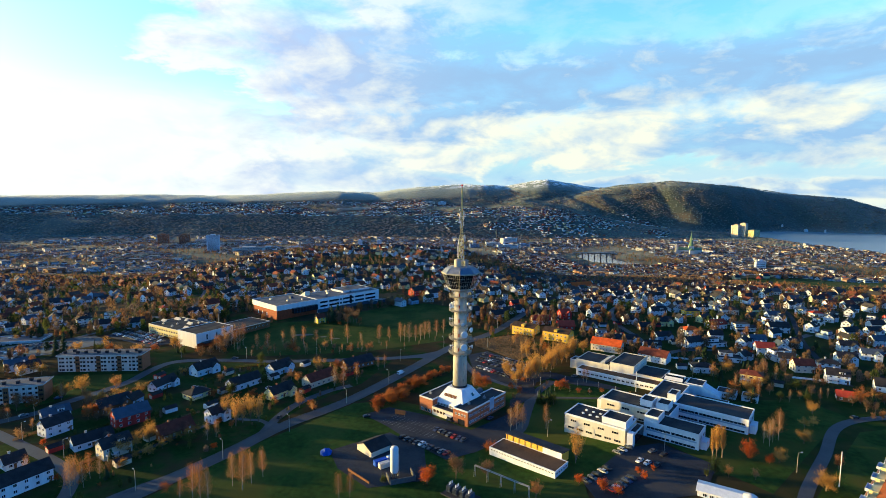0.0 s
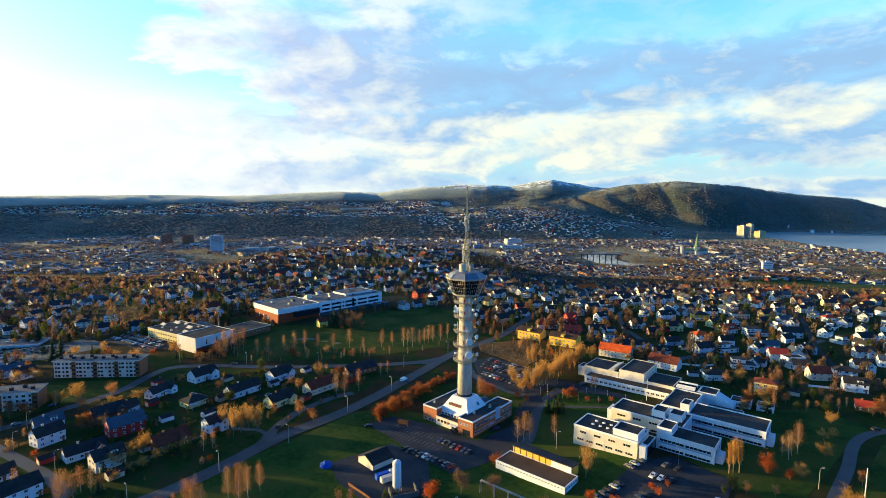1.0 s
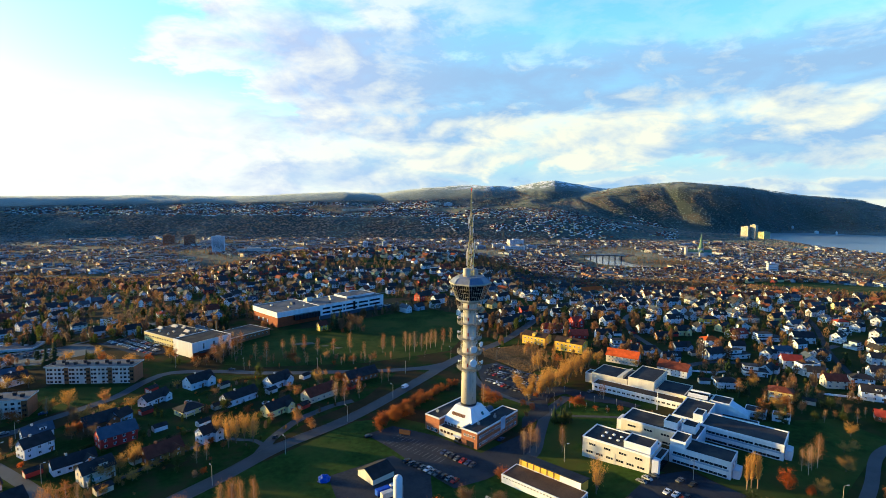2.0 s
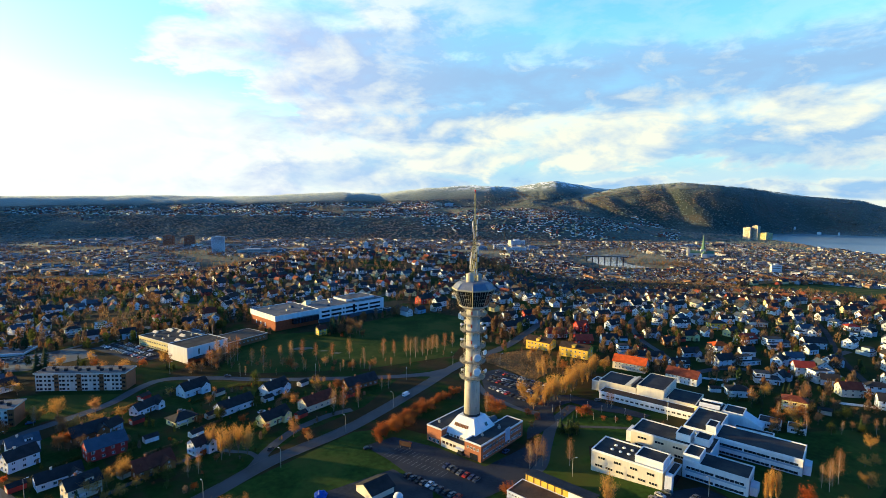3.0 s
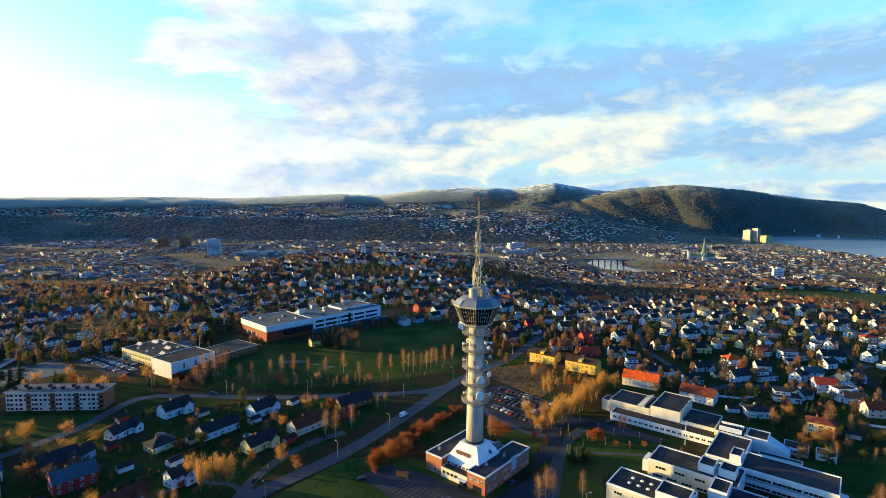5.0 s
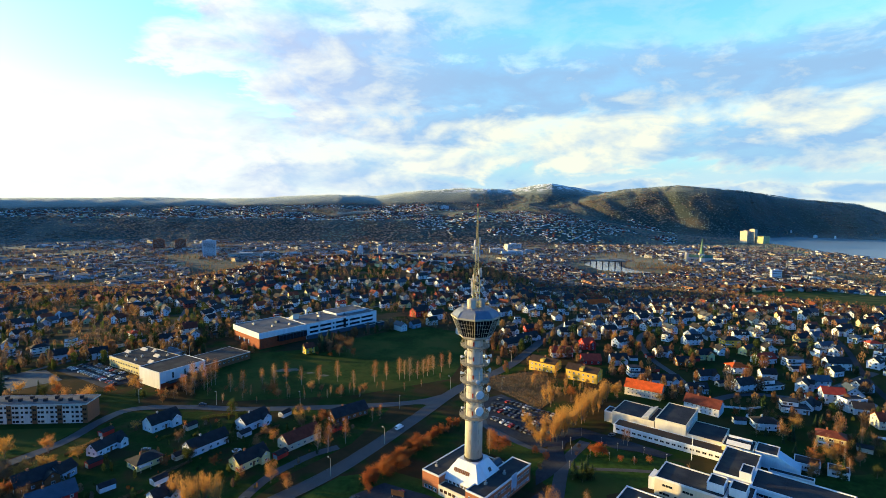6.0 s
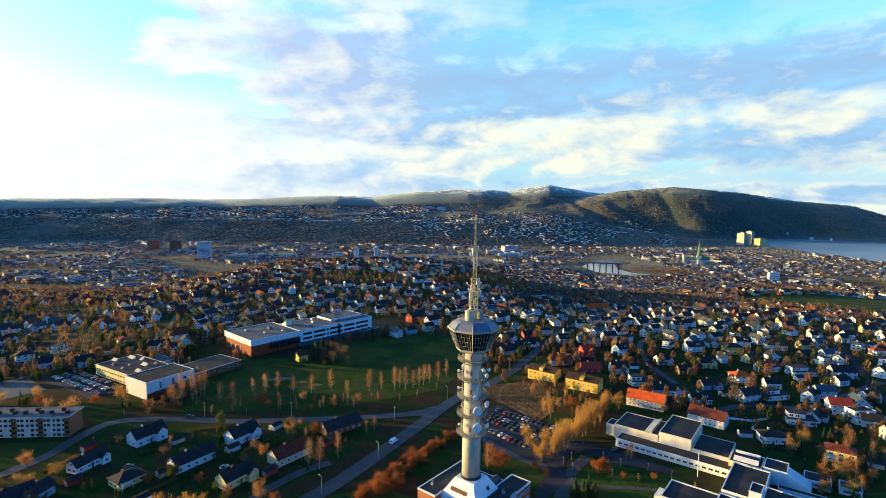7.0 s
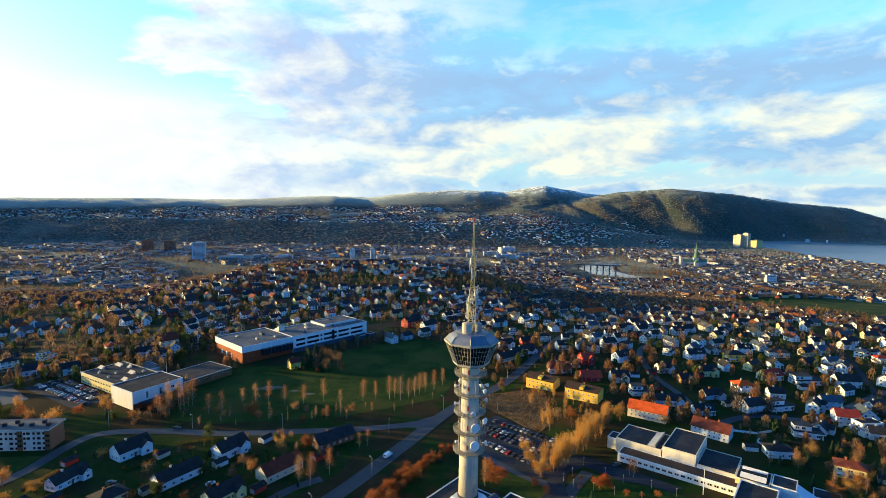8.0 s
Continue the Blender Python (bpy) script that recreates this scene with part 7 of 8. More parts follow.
TREE_KIND = dict(amber="bare_tree", brown="bare_tree", poplar="poplar_tree", birch="birch_tree", gold="bare_tree", twig="bare_tree", rust="shrub_tree", ember="autumn_tree", needle="conifer", leaf="bush")
tree_count = [0]


def tree(kind, x, y, ht):
    tree_count[0] += 1
    if kind == "gold" and ht < 12 and not (38 < x < 92 and y > 30):
        kind = "amber"
    key = (kind, tree_count[0] % 3)
    q = random.Random(tree_count[0])
    wide = ht / 10 * q.uniform(0.9, 1.15)
    if kind == "amber" and ht < 9:
        wide *= 1.5
    m = pose(x, y, high(x, y), 0, 0, q.uniform(0, 360))
    if key not in TREES:
        b = TREES[key] = make_tree(kind, hash_of(kind) + key[1])
        b.name = TREE_KIND[kind]
    else:
        b = copy_thing(TREES[key], m)
    b.matrix_basis = m @ Matrix.Diagonal((wide, wide, ht / 10, 1))
    tagged(b, TREE_WORDS[kind], "tree", "trees of the suburb")


def hash_of(word):
    return sum(ord(c) * (i + 3) for i, c in enumerate(word))


tree("birch", -95, -77, 13.9); tree("birch", -90, -80, 16.9); tree("birch", -88, -75, 14.0)
tree("birch", -85, -70, 12.5); tree("birch", -107, -86, 14.4); tree("birch", -103, -88, 15.6)
tree("birch", -100, -88, 13.2); tree("birch", -111, -88, 9.5); tree("birch", -155, -85, 15.8)
tree("birch", -159, -77, 12.5); tree("birch", -154, -79, 12.0); tree("birch", -156, -72, 11.5)
tree("birch", -152, -72, 10.3); tree("birch", -123, -37, 10.5); tree("birch", -120, -34, 9.1)
tree("birch", -75, 30, 15.1); tree("birch", -70, 30, 15.9); tree("birch", -63, 40, 13.7)
tree("birch", -53, 67, 8.4); tree("birch", -49, 70, 9.4); tree("birch", 10, 31, 13.3)
tree("birch", 25, -26, 12.5); tree("birch", 28, -24, 14.2); tree("birch", 31, -24, 12.7)
tree("birch", 43, -25, 12.5); tree("poplar", 109, -60, 14.0); tree("poplar", 114, -59, 15.1)
tree("poplar", 111.5, -59, 15.9); tree("birch", 142, -48, 13.0); tree("birch", 150, -42, 14.8)
tree("birch", 141, -45, 10.2); tree("birch", 146, -44, 11.6); tree("birch", -50, -86, 10.9)
tree("birch", -46, -85, 11.0); tree("birch", 166, 24, 9.3); tree("birch", 196, 33, 11.5)
tree("birch", 185, 35, 11.5); tree("gold", -155, -52, 8.8); tree("gold", -152, -46, 9.0)
tree("gold", -149, -40, 10.5); tree("gold", -146, -35, 6.7); tree("gold", -123, -15, 13.0)
tree("gold", -115, -22, 15.6); tree("gold", -113, -18, 14.3); tree("gold", -110, -15, 13.9)
tree("gold", -105, -17, 14.4); tree("gold", 33, 61, 10.4); tree("gold", 49, -60, 15.1)
tree("gold", 188, -11, 7.4); tree("gold", 172, -28, 5.5); tree("gold", 178, -26, 5.0)
tree("gold", 160, -45, 6.5); tree("gold", 141, -85, 8.7); tree("gold", -223, 22, 11.5)
tree("gold", -278, 46, 8.8); tree("gold", -269, 51, 9.0); tree("gold", -279, 57, 7.3)
tree("gold", 131, 213, 13.3); tree("twig", -89, 2, 10.8); tree("twig", 159, -68, 7.1)
tree("brown", -4, -71, 11.6); tree("brown", 9, -70, 9.3); tree("twig", 27, -85, 8.7)
tree("twig", 118, -77, 5.6); tree("ember", 132, -64, 5.5); tree("gold", 137, -63, 6.7)
tree("twig", 108, -75, 6.4); tree("twig", -235, 17, 6.5); tree("twig", -206, 27, 10.0)
tree("twig", -225, 80, 13.7); tree("twig", 219, -19, 5.8); tree("twig", 214, -19, 5.2)
tree("twig", 206, 16, 4.5); tree("brown", -104, 192, 9); tree("brown", -95, 188, 12); tree("brown", -88, 194, 14); tree("brown", -99, 196, 10); tree("leaf", -118, 190, 4); tree("needle", -116, 208, 14); tree("needle", -104, 210, 15); tree("needle", -109, 214, 17); tree("brown", -114, 200, 9); tree("brown", -92, 200, 14); tree("brown", -106, 200, 13); tree("brown", -98, 204, 15); tree("needle", -111, 200, 15); tree("rust", -114, 192, 3.5); tree("rust", -102, 187, 4.5); tree("twig", -84, 186, 8)
tree("rust", -45, -4, 4.5)
tree("rust", 13, 33, 10.3); tree("rust", 18, 36, 8.6); tree("rust", 13, -47, 6.4)
tree("rust", 11, -44, 3.9); tree("ember", 126, -59, 9.5); tree("rust", 33, 31, 5.1)
tree("rust", 37, 25, 5.0); tree("rust", 61, 26, 7.3); tree("rust", 65, 27, 6.0)
tree("rust", 13, 46, 7.1); tree("ember", -16, -75, 10.2); tree("ember", 46, -77, 6.3)
tree("ember", 54, -82, 6.2); tree("ember", 59, -86, 5.4); tree("ember", 72, -72, 4.1)
tree("ember", 73, -76, 4.1); tree("ember", 79, -70, 3.5); tree("needle", 49, 6, 9.4)
tree("needle", 52, 8, 10.5); tree("needle", 46, 8, 9); tree("leaf", 49, 3, 7); tree("leaf", 45, 5, 6.5); tree("leaf", 53, 4, 7.5); tree("needle", 50, 5, 9); tree("needle", -291, 94, 16.2)
tree("needle", -287, 97, 18.3); tree("needle", -366, 170, 13.5); tree("needle", -362, 172, 12.7)
tree("needle", -113, 204, 16); tree("needle", -108, 206, 18); tree("leaf", -34, -74, 5.0)
tree("leaf", 104, -72, 8.1); tree("leaf", 99, -75, 4.1); tree("leaf", -155, 15, 4.8)
tree("leaf", 198, 24, 4.7); tree("leaf", 178, 256, 11.5); tree("birch", -165, 121, 17.6)
tree("birch", -166, 112, 16.1); tree("birch", -134, 122, 11.7); tree("birch", -126, 122, 14.7)
tree("birch", -119, 125, 14.9); tree("birch", -108, 123, 13.0); tree("birch", -97, 126, 13.1)
tree("birch", -85, 130, 15.0); tree("birch", -73, 123, 10.7); tree("birch", -60, 131, 15.0)
tree("birch", -52, 135, 12.2); tree("birch", -43, 135, 15.8); tree("birch", -40, 138, 13.4)
tree("birch", -36, 134, 15.7); tree("birch", -31, 137, 13.4); tree("birch", -27, 141, 13.5)
tree("birch", -24, 144, 14.9); tree("birch", -20, 148, 13.8); tree("birch", -14, 153, 13.9)
tree("birch", -8, 162, 12.8); tree("birch", -178, 116, 17); tree("birch", -174, 121, 16)
tree("birch", -167, 120, 15); tree("birch", -150, 109, 12.6); tree("birch", -141, 107, 14.2)
tree("gold", 44, 42, 11.5); tree("gold", 49, 48, 15.5)
tree("gold", 53, 50, 12.1); tree("gold", 58, 57, 11.5)
tree("gold", 60, 60, 9.5); tree("gold", 65, 67, 12.1)
tree("gold", 69, 70, 15.0); tree("gold", 75, 78, 12.7)
tree("gold", 77, 82, 10.0); tree("gold", 82, 86, 12.1); tree("gold", 84, 90, 13.3)

for i in range(13):
    f = i / 12
    tree("birch", -150 + 148 * f + rnd.uniform(-3, 3), 92 + 16 * f + 40 * f ** 4 + rnd.uniform(-3, 4), rnd.uniform(4, 9))
for i in range(15):
    f = i / 14
    tree(rnd.choice(("twig", "birch", "brown", "brown")), -176 - 8 * f + rnd.uniform(-10, 8), 95 + 55 * f + rnd.uniform(-6, 6), rnd.uniform(5, 10))

for i in range(44):
    x, y = rnd.uniform(44, 84), rnd.uniform(84, 142)
    if abs((x - 62) - (118 - y) * 0.55) < 14:
        tree(rnd.choice(("birch", "birch", "twig", "rust", "gold")), x, y, rnd.uniform(4.5, 9))

tree("gold", 52, 87, 15)
tree("gold", 49, 91, 11)
tree("gold", 34, 50, 10)
# amber bushes between the gardens and the footpath
for x, y, h in ((-147, -55, 4.5), (-143, -52, 5.5), (-140, -46, 5), (-137, -37, 4.5), (-148, -63, 4.5), (-135, -32, 4), (-151, -60, 4), (-132, -27, 3.5), (-139, -41, 4)):
    tree("amber", x, y, h)
# bare trees along the foot of the field and round the sports hall
for i in range(34):
    f = i / 33
    tree(rnd.choice(("birch", "twig", "brown", "birch", "rust")), -188 + 130 * f + rnd.uniform(-4, 4), 97 + 12 * f + rnd.uniform(-7, 12), rnd.uniform(3.5, 8.5))
for x, y, h, k in ((-176, 104, 13, "birch"), (-172, 106, 15, "birch"), (-180, 108, 12, "birch"), (-168, 112, 13, "birch"), (-214, 112, 11, "amber"), (-208, 108, 9, "twig"), (-226, 106, 7, "rust"), (-232, 96, 8, "amber"), (-244, 92, 9, "twig"), (-258, 104, 8, "rust"), (-266, 112, 9, "amber"),
                   (-200, 98, 6, "leaf"), (-206, 101, 6, "needle"), (-190, 99, 7, "twig"), (-262, 98, 9, "leaf"), (-268, 102, 10, "needle"), (-282, 104, 8, "amber"), (-240, 84, 6, "twig"), (-222, 78, 7, "amber"), (-252, 78, 8, "leaf")):
    tree(k, x, y, h)
# the russet thicket beside the tower
for i in range(66):
    f = i / 65
    x, y = -44 + 36 * f ** 1.2, 1 + 62 * f
    tree("rust", x + rnd.uniform(-4.5, 4.5), y + rnd.uniform(-4, 4), rnd.uniform(4.5, 8.0) * (1.1 - 0.45 * f))
for i in range(30):
    f = i / 29
    tree("gold", 41 + 46 * f + rnd.uniform(-4, 4), 40 + 52 * f + rnd.uniform(-4, 4), rnd.uniform(6, 15.5))
# planting round the forecourt
tree("ember", 63.3, 27.7, 6.5)
for x, y, h, k in ((60, 30, 4, "rust"), (66, 25, 4, "rust"), (50.5, 8, 7, "leaf"), (47, 11, 6, "leaf"), (54, 6, 7, "needle"), (71, 19, 3.5, "rust"), (77, 17, 3, "rust"), (84, 17, 3.5, "rust"), (78, 35, 9, "birch"), (79.5, 33.5, 9, "birch"), (52, 26, 3, "twig"), (55, 33, 3.5, "twig"), (39, 46, 4.5, "ember"), (36, 48, 4, "rust"), (42, 43, 4, "rust"), (96, 4, 6, "birch"), (32, 14, 5, "twig")):
    tree(k, x, y, h)

# shrubs in the western gardens
for i in range(150):
    x, y = rnd.uniform(-225, -70), rnd.uniform(-95, 78)
    if not inside(x, y, GARDENS) or any((x - bx) ** 2 + (y - by) ** 2 < (br * 0.7 + 1.5) ** 2 for bx, by, br in BUILT) or any((p.x - x) ** 2 + (p.y - y) ** 2 < (half + 1.5) ** 2 for line, half in ROADS for p in line[::2]):
        continue
    tree(rnd.choice(("leaf", "rust", "rust", "leaf", "twig", "needle", "ember")), x, y, rnd.choice((1.4, 1.8, 2.2, 2.6, 3.4, 4.5)))

# trees between the houses: the nearest as things, the rest as one mass
spots = []
for i in range(24000):
    a, r = rnd.uniform(-46, 46), math.sqrt(rnd.uniform(190 ** 2, 1250 ** 2))
    x, y = CX + r * math.sin(radians(a)), CY + r * math.cos(radians(a))
    if y < 90 and -70 < x < 150:
        continue
    if noise.noise(Vector((x * 0.011, y * 0.011, 7.0))) < (-0.12 if x < -60 else -0.2) and rnd.random() < 0.7:
        continue
    if any((x - bx) ** 2 + (y - by) ** 2 < (br * 0.55 + 2.5) ** 2 for bx, by, br in BUILT) or any(inside(x, y, ring) for ring in CLEAR[:9]):
        continue
    if any((p.x - x) ** 2 + (p.y - y) ** 2 < (half + 2) ** 2 for line, half in ROADS for p in line[::2]):
        continue
    if -215 < x < 20 and 78 < y < 182 or -270 < x < -200 and 20 < y < 56:
        continue
    if math.hypot(x + 212, y - 138) < 46 or math.hypot(x + 270, y - 122) < 34 or 120 < x < 215 and y < 0:
        continue
    if y > 330 and -0.47 < x / (y - CY) < 0.0 and rnd.random() < 0.4:
        continue
    if -222 < x < -60 and y < 92 and rnd.random() < 0.72:
        continue
    spots.append((r, x, y))
    if len(spots) > 8600:
        break
spots.sort()
for r, x, y in spots[:130]:
    tree(rnd.choice(("birch", "brown", "twig", "gold", "rust", "needle", "brown", "leaf")), x, y, rnd.uniform(5, 10))


def heap_tree(h, x, y, z, ht, n, wide=0.33):
    """A loose crown of twig sprays."""
    fine = 0.62 if n > 200 else 1.0
    rad = ht * wide
    tall = rnd.random() < 0.35
    pts, fs = [], []
    for i in range(n):
        a, t = rnd.uniform(0, 6.28), rnd.uniform(0.15, 1)
        w = rad * math.sqrt(max(0.02, 1 - (2 * t - 1.05) ** 2)) * rnd.uniform(0.2, 1.0) * (0.6 if tall else 1)
        c = (x + math.cos(a) * w, y + math.sin(a) * w, z + t * ht)
        s, e = rnd.uniform(0.3, 0.8) * ht * 0.065 * fine, rnd.uniform(0, 6.28)
        k = len(pts)
        up = ht * 0.20 * rnd.uniform(0.6, 1.2) * fine
        pts += [(c[0] - math.cos(e) * s, c[1] - math.sin(e) * s, c[2] - up * 0.4), (c[0] + math.cos(e) * s, c[1] + math.sin(e) * s, c[2] - up * 0.3), (c[0] + math.cos(a) * s * 0.8, c[1] + math.sin(a) * s * 0.8, c[2] + up * 0.6)]
        fs.append((k, k + 1, k + 2))
    h.add(pts, fs, 0)


tufts = Heap()
for i in range(7000):
    x, y = rnd.uniform(15, 64), rnd.uniform(82, 153)
    if inside(x, y, DIRT):
        z, a, t = high(x, y), rnd.uniform(0, 6.28), rnd.uniform(0.3, 1.1)
        tufts.add([(x - 0.25 * math.cos(a), y - 0.25 * math.sin(a), z), (x + 0.25 * math.cos(a), y + 0.25 * math.sin(a), z), (x + rnd.uniform(-0.4, 0.4), y + rnd.uniform(-0.4, 0.4), z + t)], ((0, 1, 2),), 0)
tufts.done("withered_grass", [M["brush_b"]], "withered golden-brown tall grass", "grass")


def tree_mass(name, label, rows, mat):
    """Crowns in one mesh; a whole crown shares one tint, chosen by its place."""
    groups = [Heap() for m in mat]
    for x, y, z, ht, n in rows:
        heap_tree(groups[rnd.randrange(len(mat))], x, y, z, ht, n)
    out = Heap()
    for k, g in enumerate(groups):
        base = len(out.v)
        out.v.extend(g.v)
        out.f.extend([tuple(base + i for i in f) for f in g.f])
        out.m.extend([k] * len(g.f))
    return out.done(name, mat, label, "trees")


twigs = [M["brush_a"], M["brush_b"], M["brush_b"], M["brush_a"], M["needle"], M["brush_d"], M["leaf"], M["brush_c"], M["brush_d"]]
for ring in ([(-137, 149), (-131, 155), (-121, 157), (-117, 153), (-124, 149)], [(-101, 141), (-98, 144.5), (-93, 143), (-96, 140)], [(-113, 147), (-108, 149), (-104, 147), (-109, 145.5)]):
    drape("bare_patch", ring, M["sand"], "worn bare sandy patch in the field", 0.12, 4, "ground")
tree_mass("garden_trees", "bare copper-brown garden trees and dark conifers between the houses", [(x, y, high(x, y), rnd.choice((2.5, 3.5, 5, 7, 9)) * rnd.uniform(0.8, 1.2) if x > 60 else rnd.uniform(3.5, 10), 200 if r < 520 else 60) for r, x, y in spots[130:]], twigs)
rows = []
for i in range(34000):
    a, r = rnd.uniform(-45, 45), math.sqrt(rnd.uniform(800 ** 2, 2750 ** 2))
    x, y = CX + r * math.sin(radians(a)), CY + r * math.cos(radians(a))
    if noise.noise(Vector((x * 0.005, y * 0.005, 3.0))) + 0.4 * noise.noise(Vector((x * 0.02, y * 0.02, 3.0))) < (-0.02 if r > 1300 else 0.05) and rnd.random() < (0.62 if r > 1300 else 0.85):
        continue
    if inside(x, y, RIVER) or inside(x, y, MEADOW):
        continue
    z = high(x, y)
    if z < SEA + 2:
        continue
    rows.append((x, y, z, rnd.uniform(6, 13), 22))
for i in range(420):
    f = rnd.random()
    rows.append((505 + 90 * f + rnd.gauss(0, 16), 640 - 190 * f + rnd.gauss(0, 14), 0, rnd.uniform(4, 8), 60))
    rows.append((545 + 470 * f + rnd.gauss(0, 10), 700 + 370 * f + rnd.gauss(0, 10), 0, rnd.uniform(4, 9), 40))
rows = [(x, y, high(x, y), ht, n) for x, y, z, ht, n in rows if not inside(x, y, MEADOW) or rnd.random() < 0.06]
tree_mass("valley_trees", "brown bare woods along the valley", rows, twigs)
woods = Heap()
for i in range(66000):
    a, r = rnd.uniform(-46, 50), math.sqrt(rnd.uniform(2560 ** 2, 4980 ** 2))
    if r > 4760 and a < 24:
        continue
    x, y = CX + r * math.sin(radians(a)), CY + r * math.cos(radians(a))
    if not wooded(x, y, a, r) and rnd.random() < 0.93:
        continue
    z = high(x, y)
    # the left skyline ridge stays treeless, so its painted haze shows
    if z < SEA + 3 or (z > 165 and a < 17 or a < 4) and r > 4230:
        continue
    e = rnd.uniform(0, 6.28)
    # far left gets mostly the paler birch tint, which stands in for haze
    birch = noise.noise(Vector((x * 0.0045, y * 0.0045, 11.0))) + 0.5 * noise.noise(Vector((x * 0.015, y * 0.015, 4.0))) + rnd.uniform(-0.1, 0.1) > (0.10 if a > 5 and r > 3700 else -0.35 if a < -10 and r < 4200 else -0.05)
    ht, w = (rnd.uniform(3, 5.5), rnd.uniform(5.5, 9.5)) if birch else (rnd.uniform(3.5, 7), rnd.uniform(4.5, 8))
    n = 4 if birch else 5
    low = 0.45 if birch else 0.05
    pts = [(x + w * math.cos(e + k * 6.283 / n) * rnd.uniform(0.6, 1.25), y + w * math.sin(e + k * 6.283 / n) * rnd.uniform(0.6, 1.25), z + ht * low * rnd.uniform(0.4, 1.4)) for k in range(n)]
    pts.append((x + rnd.uniform(-1, 1), y + rnd.uniform(-1, 1), z + ht))
    if birch:
        pts.append((x, y, z - 1))
        fs = [(k, (k + 1) % n, n) for k in range(n)] + [((k + 1) % n, k, n + 1) for k in range(n)]
    else:
        fs = [(k, (k + 1) % n, n) for k in range(n)]
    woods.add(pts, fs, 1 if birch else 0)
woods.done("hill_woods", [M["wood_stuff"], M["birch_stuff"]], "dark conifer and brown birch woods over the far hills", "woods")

# ---- cars ----
CARS = {}


def make_car(kind):
    b = new("van" if kind == "van" else "car")
    ln, wd, prof, glass = (5.4, 1.95, [(-2.7, 0.35), (2.7, 0.35), (2.7, 0.95), (2.2, 1.15), (1.55, 1.95), (1.2, 2.15), (-2.6, 2.15), (-2.7, 2.0)], [(1.0, 1.25), (2.05, 1.22), (1.5, 1.9), (1.0, 1.9)]) if kind == "van" else \
        (4.3, 1.75, [(-2.15, 0.32), (2.15, 0.32), (2.15, 0.72), (1.95, 0.86), (0.95, 0.96), (0.25, 1.42), (-1.15, 1.46), (-1.85, 1.0), (-2.12, 0.92)], [(-1.6, 0.98), (0.82, 0.98), (0.22, 1.36), (-1.1, 1.40)])
    bm = bmesh.new()
    taper = lambda z: (wd / 2) * (1.0 if z < 1.0 else 0.84 if kind != "van" else 0.95)
    a = [bm.verts.new((x, -taper(z), z)) for x, z in prof]
    c = [bm.verts.new((x, taper(z), z)) for x, z in prof]
    bm.faces.new(a), bm.faces.new(c[::-1])
    for i in range(len(prof)):
        j = (i + 1) % len(prof)
        bm.faces.new((a[j], a[i], c[i], c[j]))
    bmesh.ops.recalc_face_normals(bm, faces=bm.faces[:])
    part("body", bm, M["van_white"] if kind == "van" else M["car"], b)
    for s in (-1, 1):
        bm = bmesh.new()
        f = [bm.verts.new((x, s * (taper(z) + 0.02), z)) for x, z in glass]
        g = [bm.verts.new((x, s * (taper(z) - 0.06), z)) for x, z in glass]
        bm.faces.new(f), bm.faces.new(g[::-1])
        for i in range(len(f)):
            bm.faces.new((f[i - 1], f[i], g[i], g[i - 1]))
        bmesh.ops.recalc_face_normals(bm, faces=bm.faces[:])
        part("side_window", bm, M["glass"], b)
    for pts in (((2.18, 1.2), (1.6, 1.9)) if kind == "van" else ((0.93, 1.0), (0.28, 1.40)), ((-2.74, 1.2), (-2.74, 1.9)) if kind == "van" else ((-1.83, 1.04), (-1.2, 1.42))):
        bm = bmesh.new()
        (x0, z0), (x1, z1) = pts
        k = 0.05 if x0 > 0 else -0.05
        v = [bm.verts.new(q) for q in ((x0 + k, -0.7, z0), (x0 + k, 0.7, z0), (x1 + k, 0.62, z1), (x1 + k, -0.62, z1))]
        u = [bm.verts.new((q.co.x - k * 2, q.co.y, q.co.z)) for q in v]
        bm.faces.new(v), bm.faces.new(u[::-1])
        for i in range(4):
            bm.faces.new((v[i - 1], v[i], u[i], u[i - 1]))
        bmesh.ops.recalc_face_normals(bm, faces=bm.faces[:])
        part("windscreen", bm, M["glass"], b)
    bm = bmesh.new()
    lathe(bm, [(0.2, -0.11), (0.33, -0.1), (0.33, 0.1), (0.2, 0.11)], 12)
    wheel = mesh_of("wheel", bm, M["tyre"])
    for x in (-0.31 * ln, 0.31 * ln):
        for y in (-wd / 2 + 0.08, wd / 2 - 0.08):
            part("wheel", wheel, None, b, m=pose(x, y, 0.33, 90, 0, 0))
    return b


def car(x, y, turn, kind="car"):
    m = pose(x, y, high(x, y) + 0.2, 0, 0, turn)
    if kind in CARS:
        b = copy_thing(CARS[kind], m)
    else:
        b = CARS[kind] = make_car(kind)
        b.matrix_basis = m
    tagged(b, "white panel van on the asphalt road" if kind == "van" else "parked car on dark asphalt", kind, "" if kind == "van" else "parked cars")


def car_row(x0, y0, x1, y1, n, turn, gaps=0.1):
    for i in range(n):
        f = i / max(1, n - 1)
        if rnd.random() > gaps:
            car(x0 + (x1 - x0) * f + rnd.uniform(-0.3, 0.3), y0 + (y1 - y0) * f + rnd.uniform(-0.3, 0.3), turn + rnd.choice((0, 180)) + rnd.uniform(-3, 3))


car_row(-12.6, -25.4, 0.5, -37.0, 7, 51, 0.0)
car_row(-29.1, -34.0, -7.7, -50.1, 10, 51)
car_row(22.9, 101, 50.3, 73.6, 13, 45)
car_row(18.5, 93.0, 46.4, 65.3, 13, 45, 0.05)
car_row(16.5, 86.5, 43.2, 59.6, 12, 45, 0.05)
